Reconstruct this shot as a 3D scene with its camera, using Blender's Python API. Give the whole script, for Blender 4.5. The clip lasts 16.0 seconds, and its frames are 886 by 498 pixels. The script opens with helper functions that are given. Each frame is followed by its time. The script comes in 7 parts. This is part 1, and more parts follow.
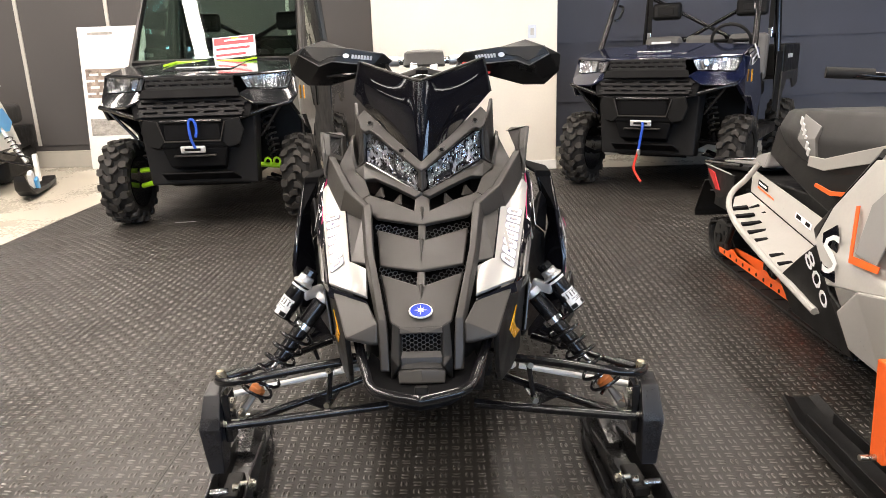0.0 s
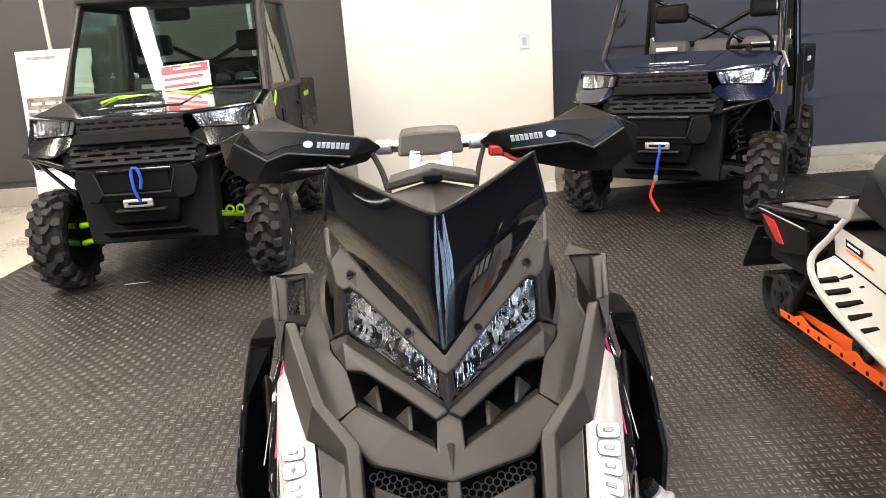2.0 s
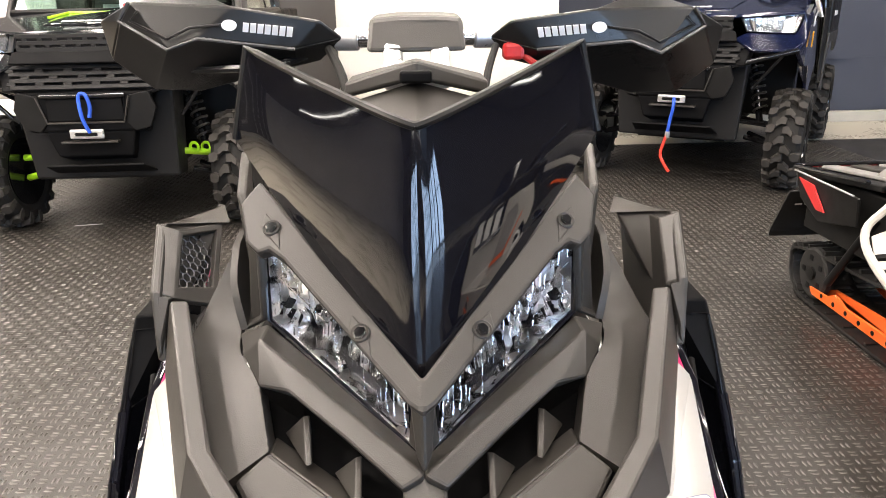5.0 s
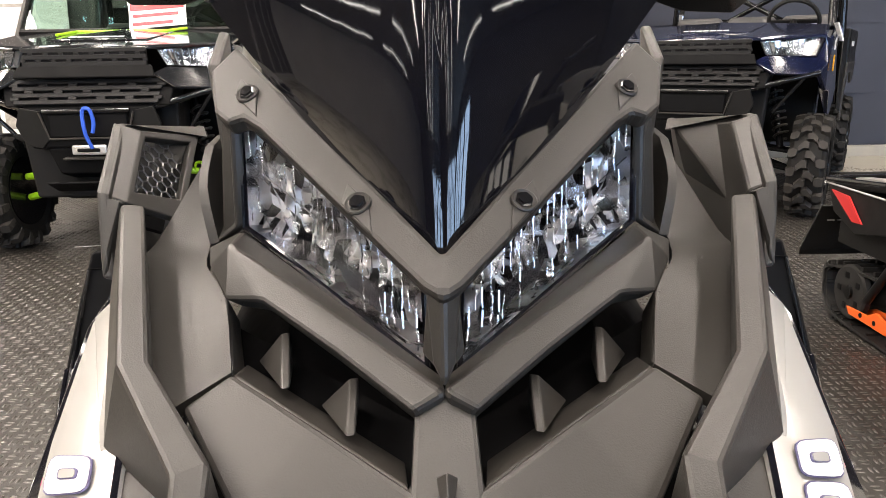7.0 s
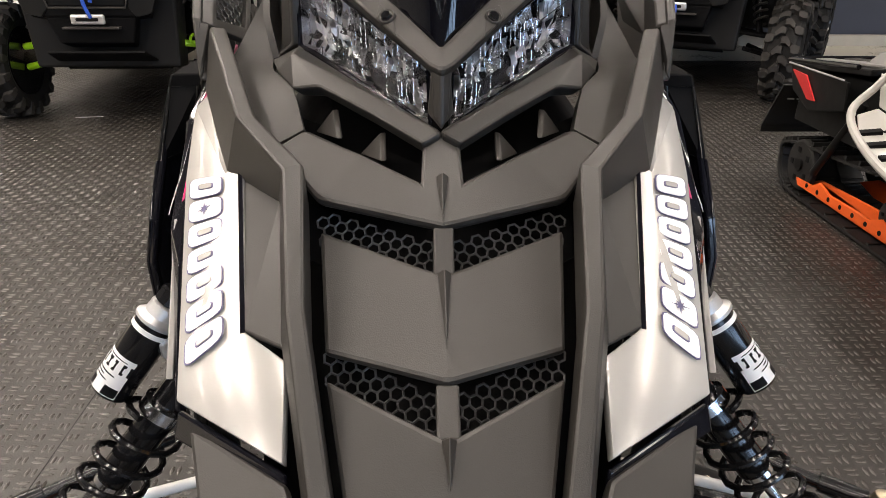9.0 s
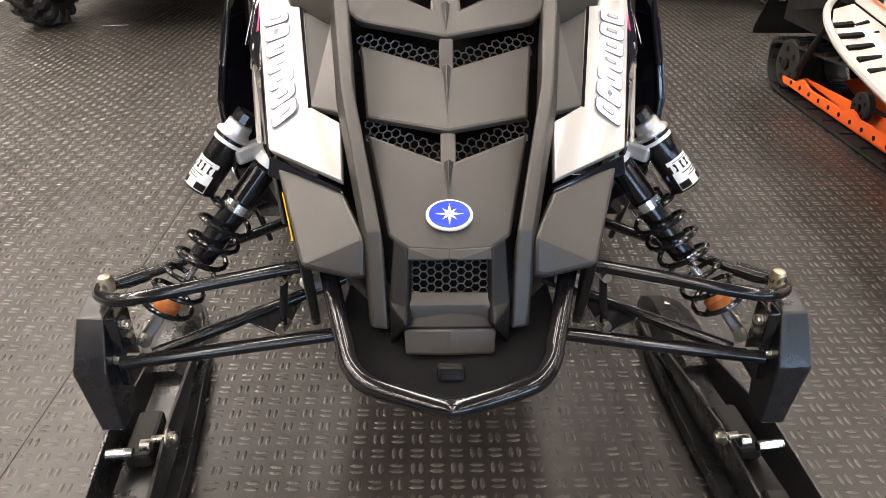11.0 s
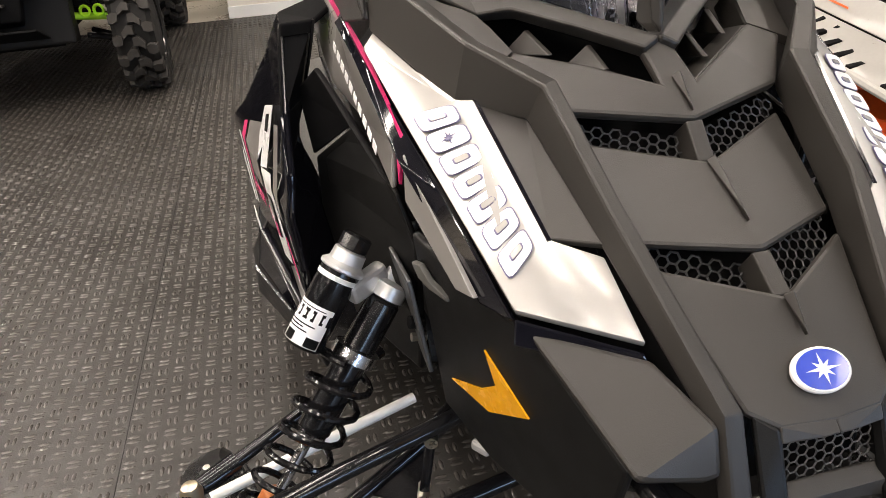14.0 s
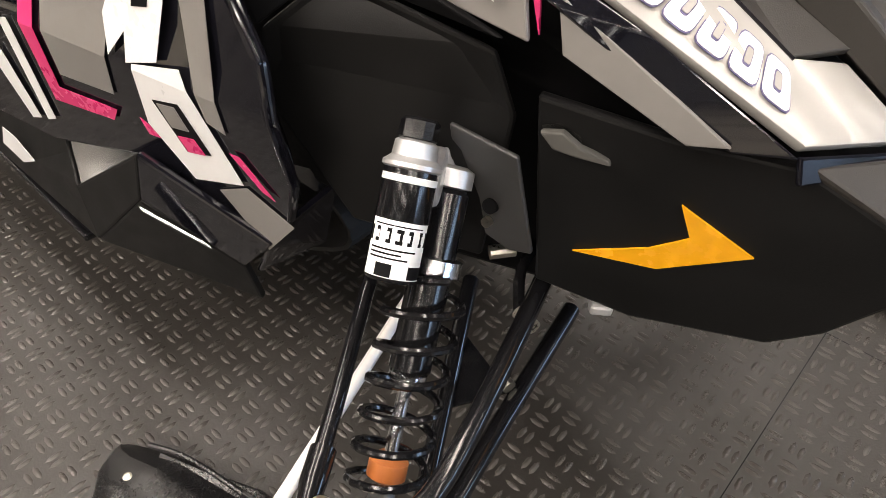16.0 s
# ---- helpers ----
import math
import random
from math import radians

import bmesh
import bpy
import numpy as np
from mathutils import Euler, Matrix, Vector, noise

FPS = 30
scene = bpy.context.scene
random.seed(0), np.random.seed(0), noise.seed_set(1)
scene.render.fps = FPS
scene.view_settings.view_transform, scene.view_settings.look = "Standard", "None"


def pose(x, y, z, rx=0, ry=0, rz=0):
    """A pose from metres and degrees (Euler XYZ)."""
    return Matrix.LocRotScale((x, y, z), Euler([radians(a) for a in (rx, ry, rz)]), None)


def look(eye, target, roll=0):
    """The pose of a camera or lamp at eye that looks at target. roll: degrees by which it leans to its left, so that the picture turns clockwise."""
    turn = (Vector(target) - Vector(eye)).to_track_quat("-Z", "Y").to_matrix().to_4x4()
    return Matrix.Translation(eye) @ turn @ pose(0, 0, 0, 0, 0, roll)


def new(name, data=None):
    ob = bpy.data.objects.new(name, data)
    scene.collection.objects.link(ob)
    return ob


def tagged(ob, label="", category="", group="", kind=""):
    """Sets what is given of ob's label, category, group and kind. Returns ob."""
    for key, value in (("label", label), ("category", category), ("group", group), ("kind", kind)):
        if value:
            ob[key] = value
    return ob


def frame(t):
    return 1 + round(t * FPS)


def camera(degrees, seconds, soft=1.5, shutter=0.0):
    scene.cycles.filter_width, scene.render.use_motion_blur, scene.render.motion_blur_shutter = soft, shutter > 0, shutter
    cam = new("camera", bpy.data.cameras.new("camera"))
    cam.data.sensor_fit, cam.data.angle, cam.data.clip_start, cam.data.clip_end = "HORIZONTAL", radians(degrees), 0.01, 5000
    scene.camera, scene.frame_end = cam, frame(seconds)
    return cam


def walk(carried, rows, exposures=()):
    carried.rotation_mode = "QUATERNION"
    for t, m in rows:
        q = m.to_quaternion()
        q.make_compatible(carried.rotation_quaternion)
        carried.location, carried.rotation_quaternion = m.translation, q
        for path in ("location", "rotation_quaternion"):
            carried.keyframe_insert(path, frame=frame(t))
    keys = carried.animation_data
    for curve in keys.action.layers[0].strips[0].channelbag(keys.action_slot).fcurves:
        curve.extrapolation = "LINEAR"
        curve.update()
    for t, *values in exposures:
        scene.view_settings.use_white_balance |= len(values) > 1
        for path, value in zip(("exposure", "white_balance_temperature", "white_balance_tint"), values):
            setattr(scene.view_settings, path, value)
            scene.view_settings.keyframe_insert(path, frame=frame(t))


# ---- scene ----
cam = camera(64.5, 16.0, soft=0.5)
PATH = [
    (0, (0.08, 0.14, 1.223), (0.044, 2.067, 0.689), -1.9),
    (0.5, (0.106, 0.33, 1.27), (0.019, 2.265, 0.772), -2.3),
    (1, (0.061, 0.534, 1.318), (-0.013, 2.475, 0.842), -2.9),
    (1.5, (0.007, 0.74, 1.378), (-0.004, 2.683, 0.903), -3.5),
    (2, (0.001, 0.971, 1.382), (0.015, 2.896, 0.841), -3.9),
    (2.5, (0.024, 1.197, 1.387), (-0.041, 3.096, 0.765), -4.8),
    (3, (0.017, 1.292, 1.373), (-0.058, 3.157, 0.653), -3.3),
    (3.5, (0.009, 1.321, 1.368), (-0.026, 3.161, 0.586), -1.5),
    (3.7, (0.008, 1.326, 1.368), (-0.014, 3.166, 0.585), -1.2),
    (5.8, (0.006, 1.466, 1.132), (0.068, 3.397, 0.613), -1.4),
    (6, (0.0, 1.485, 1.107), (0.054, 3.423, 0.614), -1.4),
    (6.5, (-0.008, 1.508, 1.082), (0.005, 3.443, 0.579), -1.8),
    (7, (-0.004, 1.504, 1.078), (0.018, 3.43, 0.54), -0.9),
    (7.5, (0.002, 1.444, 1.073), (0.037, 3.351, 0.471), -0.4),
    (8, (0.001, 1.352, 1.063), (0.028, 3.219, 0.347), -0.2),
    (8.5, (-0.016, 1.272, 1.061), (0.034, 3.103, 0.258), 0.3),
    (9, (-0.019, 1.222, 1.065), (0.041, 3.042, 0.238), 0.4),
    (9.5, (-0.025, 1.158, 1.055), (0.043, 2.979, 0.23), 0.5),
    (10, (-0.033, 1.073, 1.047), (0.024, 2.854, 0.14), 0.7),
    (10.2, (-0.039, 1.033, 1.034), (0.017, 2.798, 0.095), 0.7),
    (12.3, (0.025, 0.783, 1.068), (0.003, 2.497, 0.037), -1.2),
    (12.5, (-0.009, 0.811, 1.064), (-0.026, 2.525, 0.034), -1.3),
    (13, (-0.149, 0.904, 1.077), (-0.032, 2.624, 0.062), 0.4),
    (13.5, (-0.276, 1.003, 1.092), (-0.024, 2.724, 0.106), 0.9),
    (14, (-0.377, 1.215, 1.059), (-0.015, 2.929, 0.094), -4.1),
    (14.5, (-0.442, 1.374, 1.04), (0.002, 2.985, -0.058), -5.0),
    (15, (-0.552, 1.457, 1.047), (0.054, 2.905, -0.192), -2.6),
    (15.5, (-0.66, 1.512, 1.055), (0.224, 2.721, -0.271), -1.2),
    (16, (-0.719, 1.608, 1.031), (0.349, 2.566, -0.362), -0.2),
]
walk(cam, [(t, look(eye, target, roll)) for t, eye, target, roll in PATH], [(0, -0.13), (1.0, -0.22), (1.6, -0.18), (2.5, 0.07), (3.5, 0.27), (6, 0.36), (6.6, 0.16), (7, 0.05), (8, -0.25), (8.6, -0.55), (9.6, -0.55), (10.2, -0.35), (12.4, 0.35), (13, 0.22), (13.6, -0.1), (14.1, -0.5), (14.6, -0.6), (15.2, -0.5), (16, -0.3)])

# ---------- light ----------
LAMP_X, LAMP_Y = (-6.8, -4.2, -3.0, -0.6, 0.6, 3.4, 6.4), (-2.8, 3.0, 7.2)
LAMP_LONG = {-2.8: 4.7, 3.0: 4.7, 7.2: 2.9}
LAMP_POWER = {-2.8: 62.0, 3.0: 117.0, 7.2: 46.0}
LAMP_SHARE = {-6.8: 1.1, -4.2: 1.6, -3.0: 1.75, -0.6: 0.85, 0.6: 0.95, 3.4: 1.1, 6.4: 0.65}
FAR_LAMPS = [(x, y) for x in (-13.5, -10.0, 10.0) for y in LAMP_Y[:2]] + [(x, y) for x in (-3.0, -0.6, 0.6, 3.4) for y in (-8.0, -12.5)]
world = bpy.data.worlds.new("world")
scene.world = world
world.use_nodes = True
world.node_tree.nodes["Background"].inputs[0].default_value = (1.0, 0.95, 0.88, 1)
world.node_tree.nodes["Background"].inputs[1].default_value = 0.012
for lx in LAMP_X:
    for ly in LAMP_Y:
        ld = bpy.data.lights.new("ceiling_lamp", "AREA")
        ld.shape, ld.size, ld.size_y, ld.energy, ld.color = "RECTANGLE", 0.17, LAMP_LONG[ly], LAMP_POWER[ly] * LAMP_SHARE[lx], (1.0, 0.868, 0.762)
        lo = new("ceiling_lamp", ld)
        lo.matrix_basis = pose(lx, ly, 4.6 - 0.115)
scene.view_settings.exposure = 0.0


# ---------- small tools ----------
ORG = {}


def thing(name, loc, label, category, group="", kind=""):
    """An empty at the base of a thing."""
    e = new(name)
    e.empty_display_size = 0.1
    e.location = loc
    ORG[e.name] = Vector(loc)
    return tagged(e, label, category, group, kind)


def part(name, bm, mat, parent=None, label="", smooth=False):
    """Links a bmesh as one mesh object, under a thing or a part."""
    me = bpy.data.meshes.new(name)
    off = ORG.get(parent.name, Vector((0, 0, 0))) if parent else Vector((0, 0, 0))
    if off.length:
        bmesh.ops.translate(bm, verts=bm.verts, vec=-off)
    bm.to_mesh(me)
    bm.free()
    for p in me.polygons:
        p.use_smooth = True
    me.set_sharp_from_angle(angle=radians(38 if smooth else 14))
    me.materials.append(mat)
    ob = new(name, me)
    if parent:
        ob.parent = parent
        ORG[ob.name] = off
    if label:
        ob["label"] = label
    return ob


def join(*bms):
    out = bmesh.new()
    for b in bms:
        me = bpy.data.meshes.new("tmp")
        b.to_mesh(me)
        b.free()
        out.from_mesh(me)
        bpy.data.meshes.remove(me)
    return out


def flip(bm):
    """The mirror image across x = 0, as a new bmesh."""
    b = bm.copy()
    for v in b.verts:
        v.co.x = -v.co.x
    bmesh.ops.reverse_faces(b, faces=b.faces)
    return b


def pair(name, bm, mat, parent, label="", smooth=False):
    """The part and its mirror image, two objects."""
    b2 = flip(bm)
    a = part(name, bm, mat, parent, label, smooth)
    b = part(name, b2, mat, parent, label, smooth)
    return a, b


def soften(bm, width=0.003, angle=25, seg=2):
    es = [e for e in bm.edges if len(e.link_faces) == 2 and e.calc_face_angle(0) > radians(angle)]
    if es and width:
        bmesh.ops.bevel(bm, geom=es, offset=width, segments=seg, profile=0.5, affect="EDGES", clamp_overlap=True)
    return bm


def box(c, s, bevel=0.004, rot=(0, 0, 0), seg=2):
    bm = bmesh.new()
    bmesh.ops.create_cube(bm, size=1.0, matrix=pose(*c, *rot) @ Matrix.Diagonal((*s, 1)))
    return soften(bm, bevel, 25, seg)


def rod(p0, p1, r, seg=12, r2=None, bevel=0.0):
    p0, p1 = Vector(p0), Vector(p1)
    d = p1 - p0
    bm = bmesh.new()
    m = Matrix.Translation((p0 + p1) / 2) @ d.to_track_quat("Z", "Y").to_matrix().to_4x4()
    bmesh.ops.create_cone(bm, cap_ends=True, segments=seg, radius1=r, radius2=r if r2 is None else r2, depth=d.length, matrix=m)
    if bevel:
        soften(bm, bevel, 50, 1)
    return bm


def smoothed(pts, n=4, closed=False):
    """A curve through the points (Catmull-Rom), n steps a span."""
    p = [Vector(q) for q in pts]
    k = len(p)
    out = []
    for i in range(k if closed else k - 1):
        a, b, c, d = (p[(i + j) % k] if closed else p[min(max(i + j, 0), k - 1)] for j in (-1, 0, 1, 2))
        for s in range(n):
            t = s / n
            out.append(0.5 * (2 * b + (c - a) * t + (2 * a - 5 * b + 4 * c - d) * t * t + (3 * b - a - 3 * c + d) * t ** 3))
    if not closed:
        out.append(p[-1])
    return out


def sweep(pts, r, seg=10, closed=False, radii=None):
    """A tube along a line of points."""
    p = [Vector(q) for q in pts]
    bm = bmesh.new()
    n = len(p)
    up = None
    rings = []
    for i in range(n):
        a = p[(i - 1) % n] if closed or i else p[0]
        b = p[(i + 1) % n] if closed or i < n - 1 else p[-1]
        t = (b - a).normalized()
        if up is None:
            up = t.orthogonal().normalized()
        up = (up - t * up.dot(t)).normalized()
        s = t.cross(up)
        rr = radii[i] if radii else r
        rings.append([bm.verts.new(p[i] + (up * math.cos(k * math.tau / seg) + s * math.sin(k * math.tau / seg)) * rr) for k in range(seg)])
    for i in range(n if closed else n - 1):
        a, b = rings[i], rings[(i + 1) % n]
        for k in range(seg):
            bm.faces.new((a[k], a[(k + 1) % seg], b[(k + 1) % seg], b[k]))
    if not closed:
        bm.faces.new(rings[0][::-1])
        bm.faces.new(rings[-1])
    return bm


def shell(faces, thick, hint, bevel=0.003, seg=2, sym=False, angle=18):
    """A plate of joined faces, thickened away from the side that the hint points to. sym: with its mirror half."""
    bm = bmesh.new()
    polys = [[Vector(q) for q in f] for f in faces]
    if sym:
        polys += [[Vector((-q.x, q.y, q.z)) for q in reversed(f)] for f in polys]
    for f in polys:
        bm.faces.new([bm.verts.new(q) for q in f])
    bmesh.ops.remove_doubles(bm, verts=bm.verts, dist=0.0005)
    bmesh.ops.recalc_face_normals(bm, faces=bm.faces)
    bm.normal_update()
    total = sum((f.normal * f.calc_area() for f in bm.faces), Vector())
    if total.dot(Vector(hint)) < 0:
        bmesh.ops.reverse_faces(bm, faces=bm.faces)
    bm.normal_update()
    top = list(bm.faces)
    under = {v: bm.verts.new(v.co - v.normal * thick) for v in list(bm.verts)}
    rim = [e for e in bm.edges if len(e.link_faces) == 1]
    sides = []
    for e in rim:
        l = e.link_loops[0]
        a, b = l.vert, l.link_loop_next.vert
        sides.append((b, a, under[a], under[b]))
    for f in top:
        bm.faces.new([under[v] for v in reversed(f.verts)])
    for s in sides:
        bm.faces.new(s)
    big = [f for f in bm.faces if len(f.verts) > 4]
    bmesh.ops.triangulate(bm, faces=big)
    bm.normal_update()
    return soften(bm, bevel, angle, seg)


def sheet(rows, thick, hint, steps=3):
    """A smooth bent skin through rows of points, thickened away from the hint."""
    rows = [smoothed(r, steps) for r in rows]
    cols = [smoothed([r[k] for r in rows], steps) for k in range(len(rows[0]))]
    bm = bmesh.new()
    vs = [[bm.verts.new(q) for q in c] for c in cols]
    for a, b in zip(vs, vs[1:]):
        for k in range(len(a) - 1):
            bm.faces.new((a[k], b[k], b[k + 1], a[k + 1]))
    bm.normal_update()
    if sum((f.normal * f.calc_area() for f in bm.faces), Vector()).dot(Vector(hint)) < 0:
        bmesh.ops.reverse_faces(bm, faces=bm.faces)
    bm.normal_update()
    bmesh.ops.solidify(bm, geom=bm.faces, thickness=thick)
    return bm


def loft(rings, caps=True, bevel=0.0, closed=True):
    """Rings of points, each with as many points, joined into a skin."""
    bm = bmesh.new()
    vs = [[bm.verts.new(q) for q in r] for r in rings]
    n = len(vs[0])
    for a, b in zip(vs, vs[1:]):
        for k in range(n if closed else n - 1):
            bm.faces.new((a[k], a[(k + 1) % n], b[(k + 1) % n], b[k]))
    if caps and closed:
        bm.faces.new(vs[0][::-1])
        bm.faces.new(vs[-1])
    bmesh.ops.recalc_face_normals(bm, faces=bm.faces)
    if bevel:
        soften(bm, bevel)
    return bm


def lathe(profile, m, seg=24):
    """(radius, height) pairs turned round the z axis, then put at m."""
    bm = bmesh.new()
    rings = [[bm.verts.new(m @ Vector((r * math.cos(k * math.tau / seg), r * math.sin(k * math.tau / seg), h))) for k in range(seg)] for r, h in profile]
    for a, b in zip(rings, rings[1:]):
        for k in range(seg):
            bm.faces.new((a[k], a[(k + 1) % seg], b[(k + 1) % seg], b[k]))
    bm.faces.new(rings[0][::-1])
    bm.faces.new(rings[-1])
    bmesh.ops.recalc_face_normals(bm, faces=bm.faces)
    return bm


def wrap(m, r, h0, h1, a0, a1, n=10):
    """A thin sticker bent round the z axis of m, from angle a0 to a1 in degrees."""
    bm = bmesh.new()
    for rr in (r,):
        lo = [bm.verts.new(m @ Vector((rr * math.cos(radians(a0 + (a1 - a0) * k / n)), rr * math.sin(radians(a0 + (a1 - a0) * k / n)), h0))) for k in range(n + 1)]
        hi = [bm.verts.new(m @ Vector((rr * math.cos(radians(a0 + (a1 - a0) * k / n)), rr * math.sin(radians(a0 + (a1 - a0) * k / n)), h1))) for k in range(n + 1)]
    for k in range(n):
        bm.faces.new((lo[k], lo[k + 1], hi[k + 1], hi[k]))
    bm.normal_update()
    return bm


def coil(p0, p1, r, turns, wire, steps=14):
    p0, p1 = Vector(p0), Vector(p1)
    d = (p1 - p0).normalized()
    u = d.orthogonal().normalized()
    w = d.cross(u)
    n = int(turns * steps)
    return sweep([p0 + (p1 - p0) * (i / n) + (u * math.cos(i * math.tau / steps) + w * math.sin(i * math.tau / steps)) * r for i in range(n + 1)], wire, 8)


def inside(poly, x, y):
    hit = False
    for (ax, ay), (bx, by) in zip(poly, poly[1:] + poly[:1]):
        if (ay > y) != (by > y) and x < (bx - ax) * (y - ay) / (by - ay) + ax:
            hit = not hit
    return hit


def hexmesh(corners, cell, wire):
    """A honeycomb grid over a flat four-sided or longer outline in space."""
    c = [Vector(q) for q in corners]
    o = sum(c, Vector()) / len(c)
    u = (c[1] - c[0]).normalized()
    n = u.cross(c[-1] - c[0]).normalized()
    w = n.cross(u)
    poly = [((q - o).dot(u), (q - o).dot(w)) for q in c]
    bm = bmesh.new()
    xs, ys = [q[0] for q in poly], [q[1] for q in poly]
    dx, dy = cell * 1.5, cell * math.sqrt(3)
    i = 0
    x = min(xs)
    while x < max(xs) + cell:
        y = min(ys) + (dy / 2 if i % 2 else 0)
        while y < max(ys) + cell:
            if inside(poly, x, y):
                bm.faces.new([bm.verts.new(o + u * (x + cell * math.cos(k * math.pi / 3)) + w * (y + cell * math.sin(k * math.pi / 3))) for k in range(6)])
            y += dy
        x += dx
        i += 1
    bmesh.ops.remove_doubles(bm, verts=bm.verts, dist=cell * 0.05)
    bmesh.ops.wireframe(bm, faces=bm.faces, thickness=wire, offset=0.5, use_even_offset=True, use_replace=True, use_boundary=True)
    return bm


def decal(pts, n, mat, parent, name, label="", lift=0.0012):
    """A thin sticker over a flat outline, lifted along n."""
    nv = Vector(n).normalized()
    return part(name, shell([[Vector(q) + nv * lift for q in pts]], 0.0008, n, 0), mat, parent, label)


def on(a, b, c, d, u, v):
    """The point (u, v) of the four-sided patch a b c d (a to b is u, a to d is v)."""
    a, b, c, d = (Vector(q) for q in (a, b, c, d))
    return (a * (1 - u) + b * u) * (1 - v) + (d * (1 - u) + c * u) * v


def blank_letters(patch, count, mat, parent, n, gap=0.18, height=(0.1, 0.9), hollow=None, lift=0.0015, name="lettering_bar", label=""):
    """A row of plain bars where a word stands. hollow: a second material for their insides."""
    a, b, c, d = patch
    for i in range(count):
        u0, u1 = (i + gap / 2) / count, (i + 1 - gap / 2) / count
        v0, v1 = height
        decal([on(a, b, c, d, u0, v0), on(a, b, c, d, u1, v0), on(a, b, c, d, u1, v1), on(a, b, c, d, u0, v1)], n, mat, parent, name, label, lift)
        if hollow:
            e, g = (u1 - u0) * 0.14, (v1 - v0) * 0.1
            decal([on(a, b, c, d, u0 + e, v0 + g), on(a, b, c, d, u1 - e, v0 + g), on(a, b, c, d, u1 - e, v1 - g), on(a, b, c, d, u0 + e, v1 - g)], n, hollow, parent, name, "", lift + 0.0008)


def writing(body, patch, mat, parent, n, depth=0.0006, lift=0.0012, label=""):
    """Words in the built-in font, laid on the patch a b c d (a to b along the line, a to d up)."""
    cu = bpy.data.curves.new("writing", "FONT")
    cu.body, cu.align_x, cu.align_y, cu.extrude, cu.resolution_u = body, "CENTER", "CENTER", depth, 2
    tmp = new("writing_tmp", cu)
    me = bpy.data.meshes.new_from_object(tmp.evaluated_get(bpy.context.evaluated_depsgraph_get()))
    bpy.data.objects.remove(tmp)
    bm = bmesh.new()
    bm.from_mesh(me)
    bpy.data.meshes.remove(me)
    xs, ys = [v.co.x for v in bm.verts], [v.co.y for v in bm.verts]
    x0, x1, y0, y1 = min(xs), max(xs), min(ys), max(ys)
    nv = Vector(n).normalized()
    for v in bm.verts:
        v.co = on(*patch, (v.co.x - x0) / (x1 - x0), (v.co.y - y0) / (y1 - y0)) + nv * (lift + v.co.z)
    return part("writing", bm, mat, parent, label)


# ---------- materials ----------
def material(name, color, rough=0.5, metal=0.0, var=0.15, scale=6.0, fine=90.0, bump=0.0, rvar=0.12, coat=0.0, dark=None, spec=0.5, stretch=(1, 1, 1)):
    """A surface with broad and fine variation of colour and gloss, and fine relief."""
    m = bpy.data.materials.new(name)
    m.use_nodes = True
    nt = m.node_tree
    bs = nt.nodes["Principled BSDF"]
    N = nt.nodes.new
    L = nt.links.new
    tc = N("ShaderNodeTexCoord")
    mp = N("ShaderNodeMapping")
    mp.inputs["Scale"].default_value = stretch
    L(tc.outputs["Object"], mp.inputs["Vector"])
    a = N("ShaderNodeTexNoise")
    a.inputs["Scale"].default_value, a.inputs["Detail"].default_value = scale, 5
    b = N("ShaderNodeTexNoise")
    b.inputs["Scale"].default_value, b.inputs["Detail"].default_value = fine, 3
    L(mp.outputs["Vector"], a.inputs["Vector"])
    L(mp.outputs["Vector"], b.inputs["Vector"])
    mix = N("ShaderNodeMath")
    mix.operation = "MULTIPLY_ADD"
    mix.inputs[1].default_value = 0.45
    L(b.outputs["Fac"], mix.inputs[0])
    L(a.outputs["Fac"], mix.inputs[2])
    ramp = N("ShaderNodeMapRange")
    ramp.inputs["From Min"].default_value, ramp.inputs["From Max"].default_value = 0.45, 1.0
    L(mix.outputs[0], ramp.inputs["Value"])
    col = N("ShaderNodeMix")
    col.data_type = "RGBA"
    lo = dark or [c * (1 - var) for c in color]
    hi = [min(1, c * (1 + var)) for c in color]
    col.inputs["A"].default_value, col.inputs["B"].default_value = (*lo, 1), (*hi, 1)
    L(ramp.outputs["Result"], col.inputs["Factor"])
    L(col.outputs["Result"], bs.inputs["Base Color"])
    rr = N("ShaderNodeMapRange")
    rr.inputs["To Min"].default_value, rr.inputs["To Max"].default_value = max(0.02, rough - rvar), min(1, rough + rvar)
    L(ramp.outputs["Result"], rr.inputs["Value"])
    L(rr.outputs["Result"], bs.inputs["Roughness"])
    bs.inputs["Metallic"].default_value = metal
    bs.inputs["Specular IOR Level"].default_value = spec
    bs.inputs["Coat Weight"].default_value = coat
    bs.inputs["Coat Roughness"].default_value = 0.04
    if bump:
        bp = N("ShaderNodeBump")
        bp.inputs["Strength"].default_value, bp.inputs["Distance"].default_value = bump, 0.002
        L(b.outputs["Fac"], bp.inputs["Height"])
        L(bp.outputs["Normal"], bs.inputs["Normal"])
    return m


def glass(name, color, rough=0.02, alpha=1.0):
    m = bpy.data.materials.new(name)
    m.use_nodes = True
    bs = m.node_tree.nodes["Principled BSDF"]
    bs.inputs["Base Color"].default_value = (*color, 1)
    bs.inputs["Roughness"].default_value = rough
    bs.inputs["Transmission Weight"].default_value = alpha
    bs.inputs["IOR"].default_value = 1.45
    return m


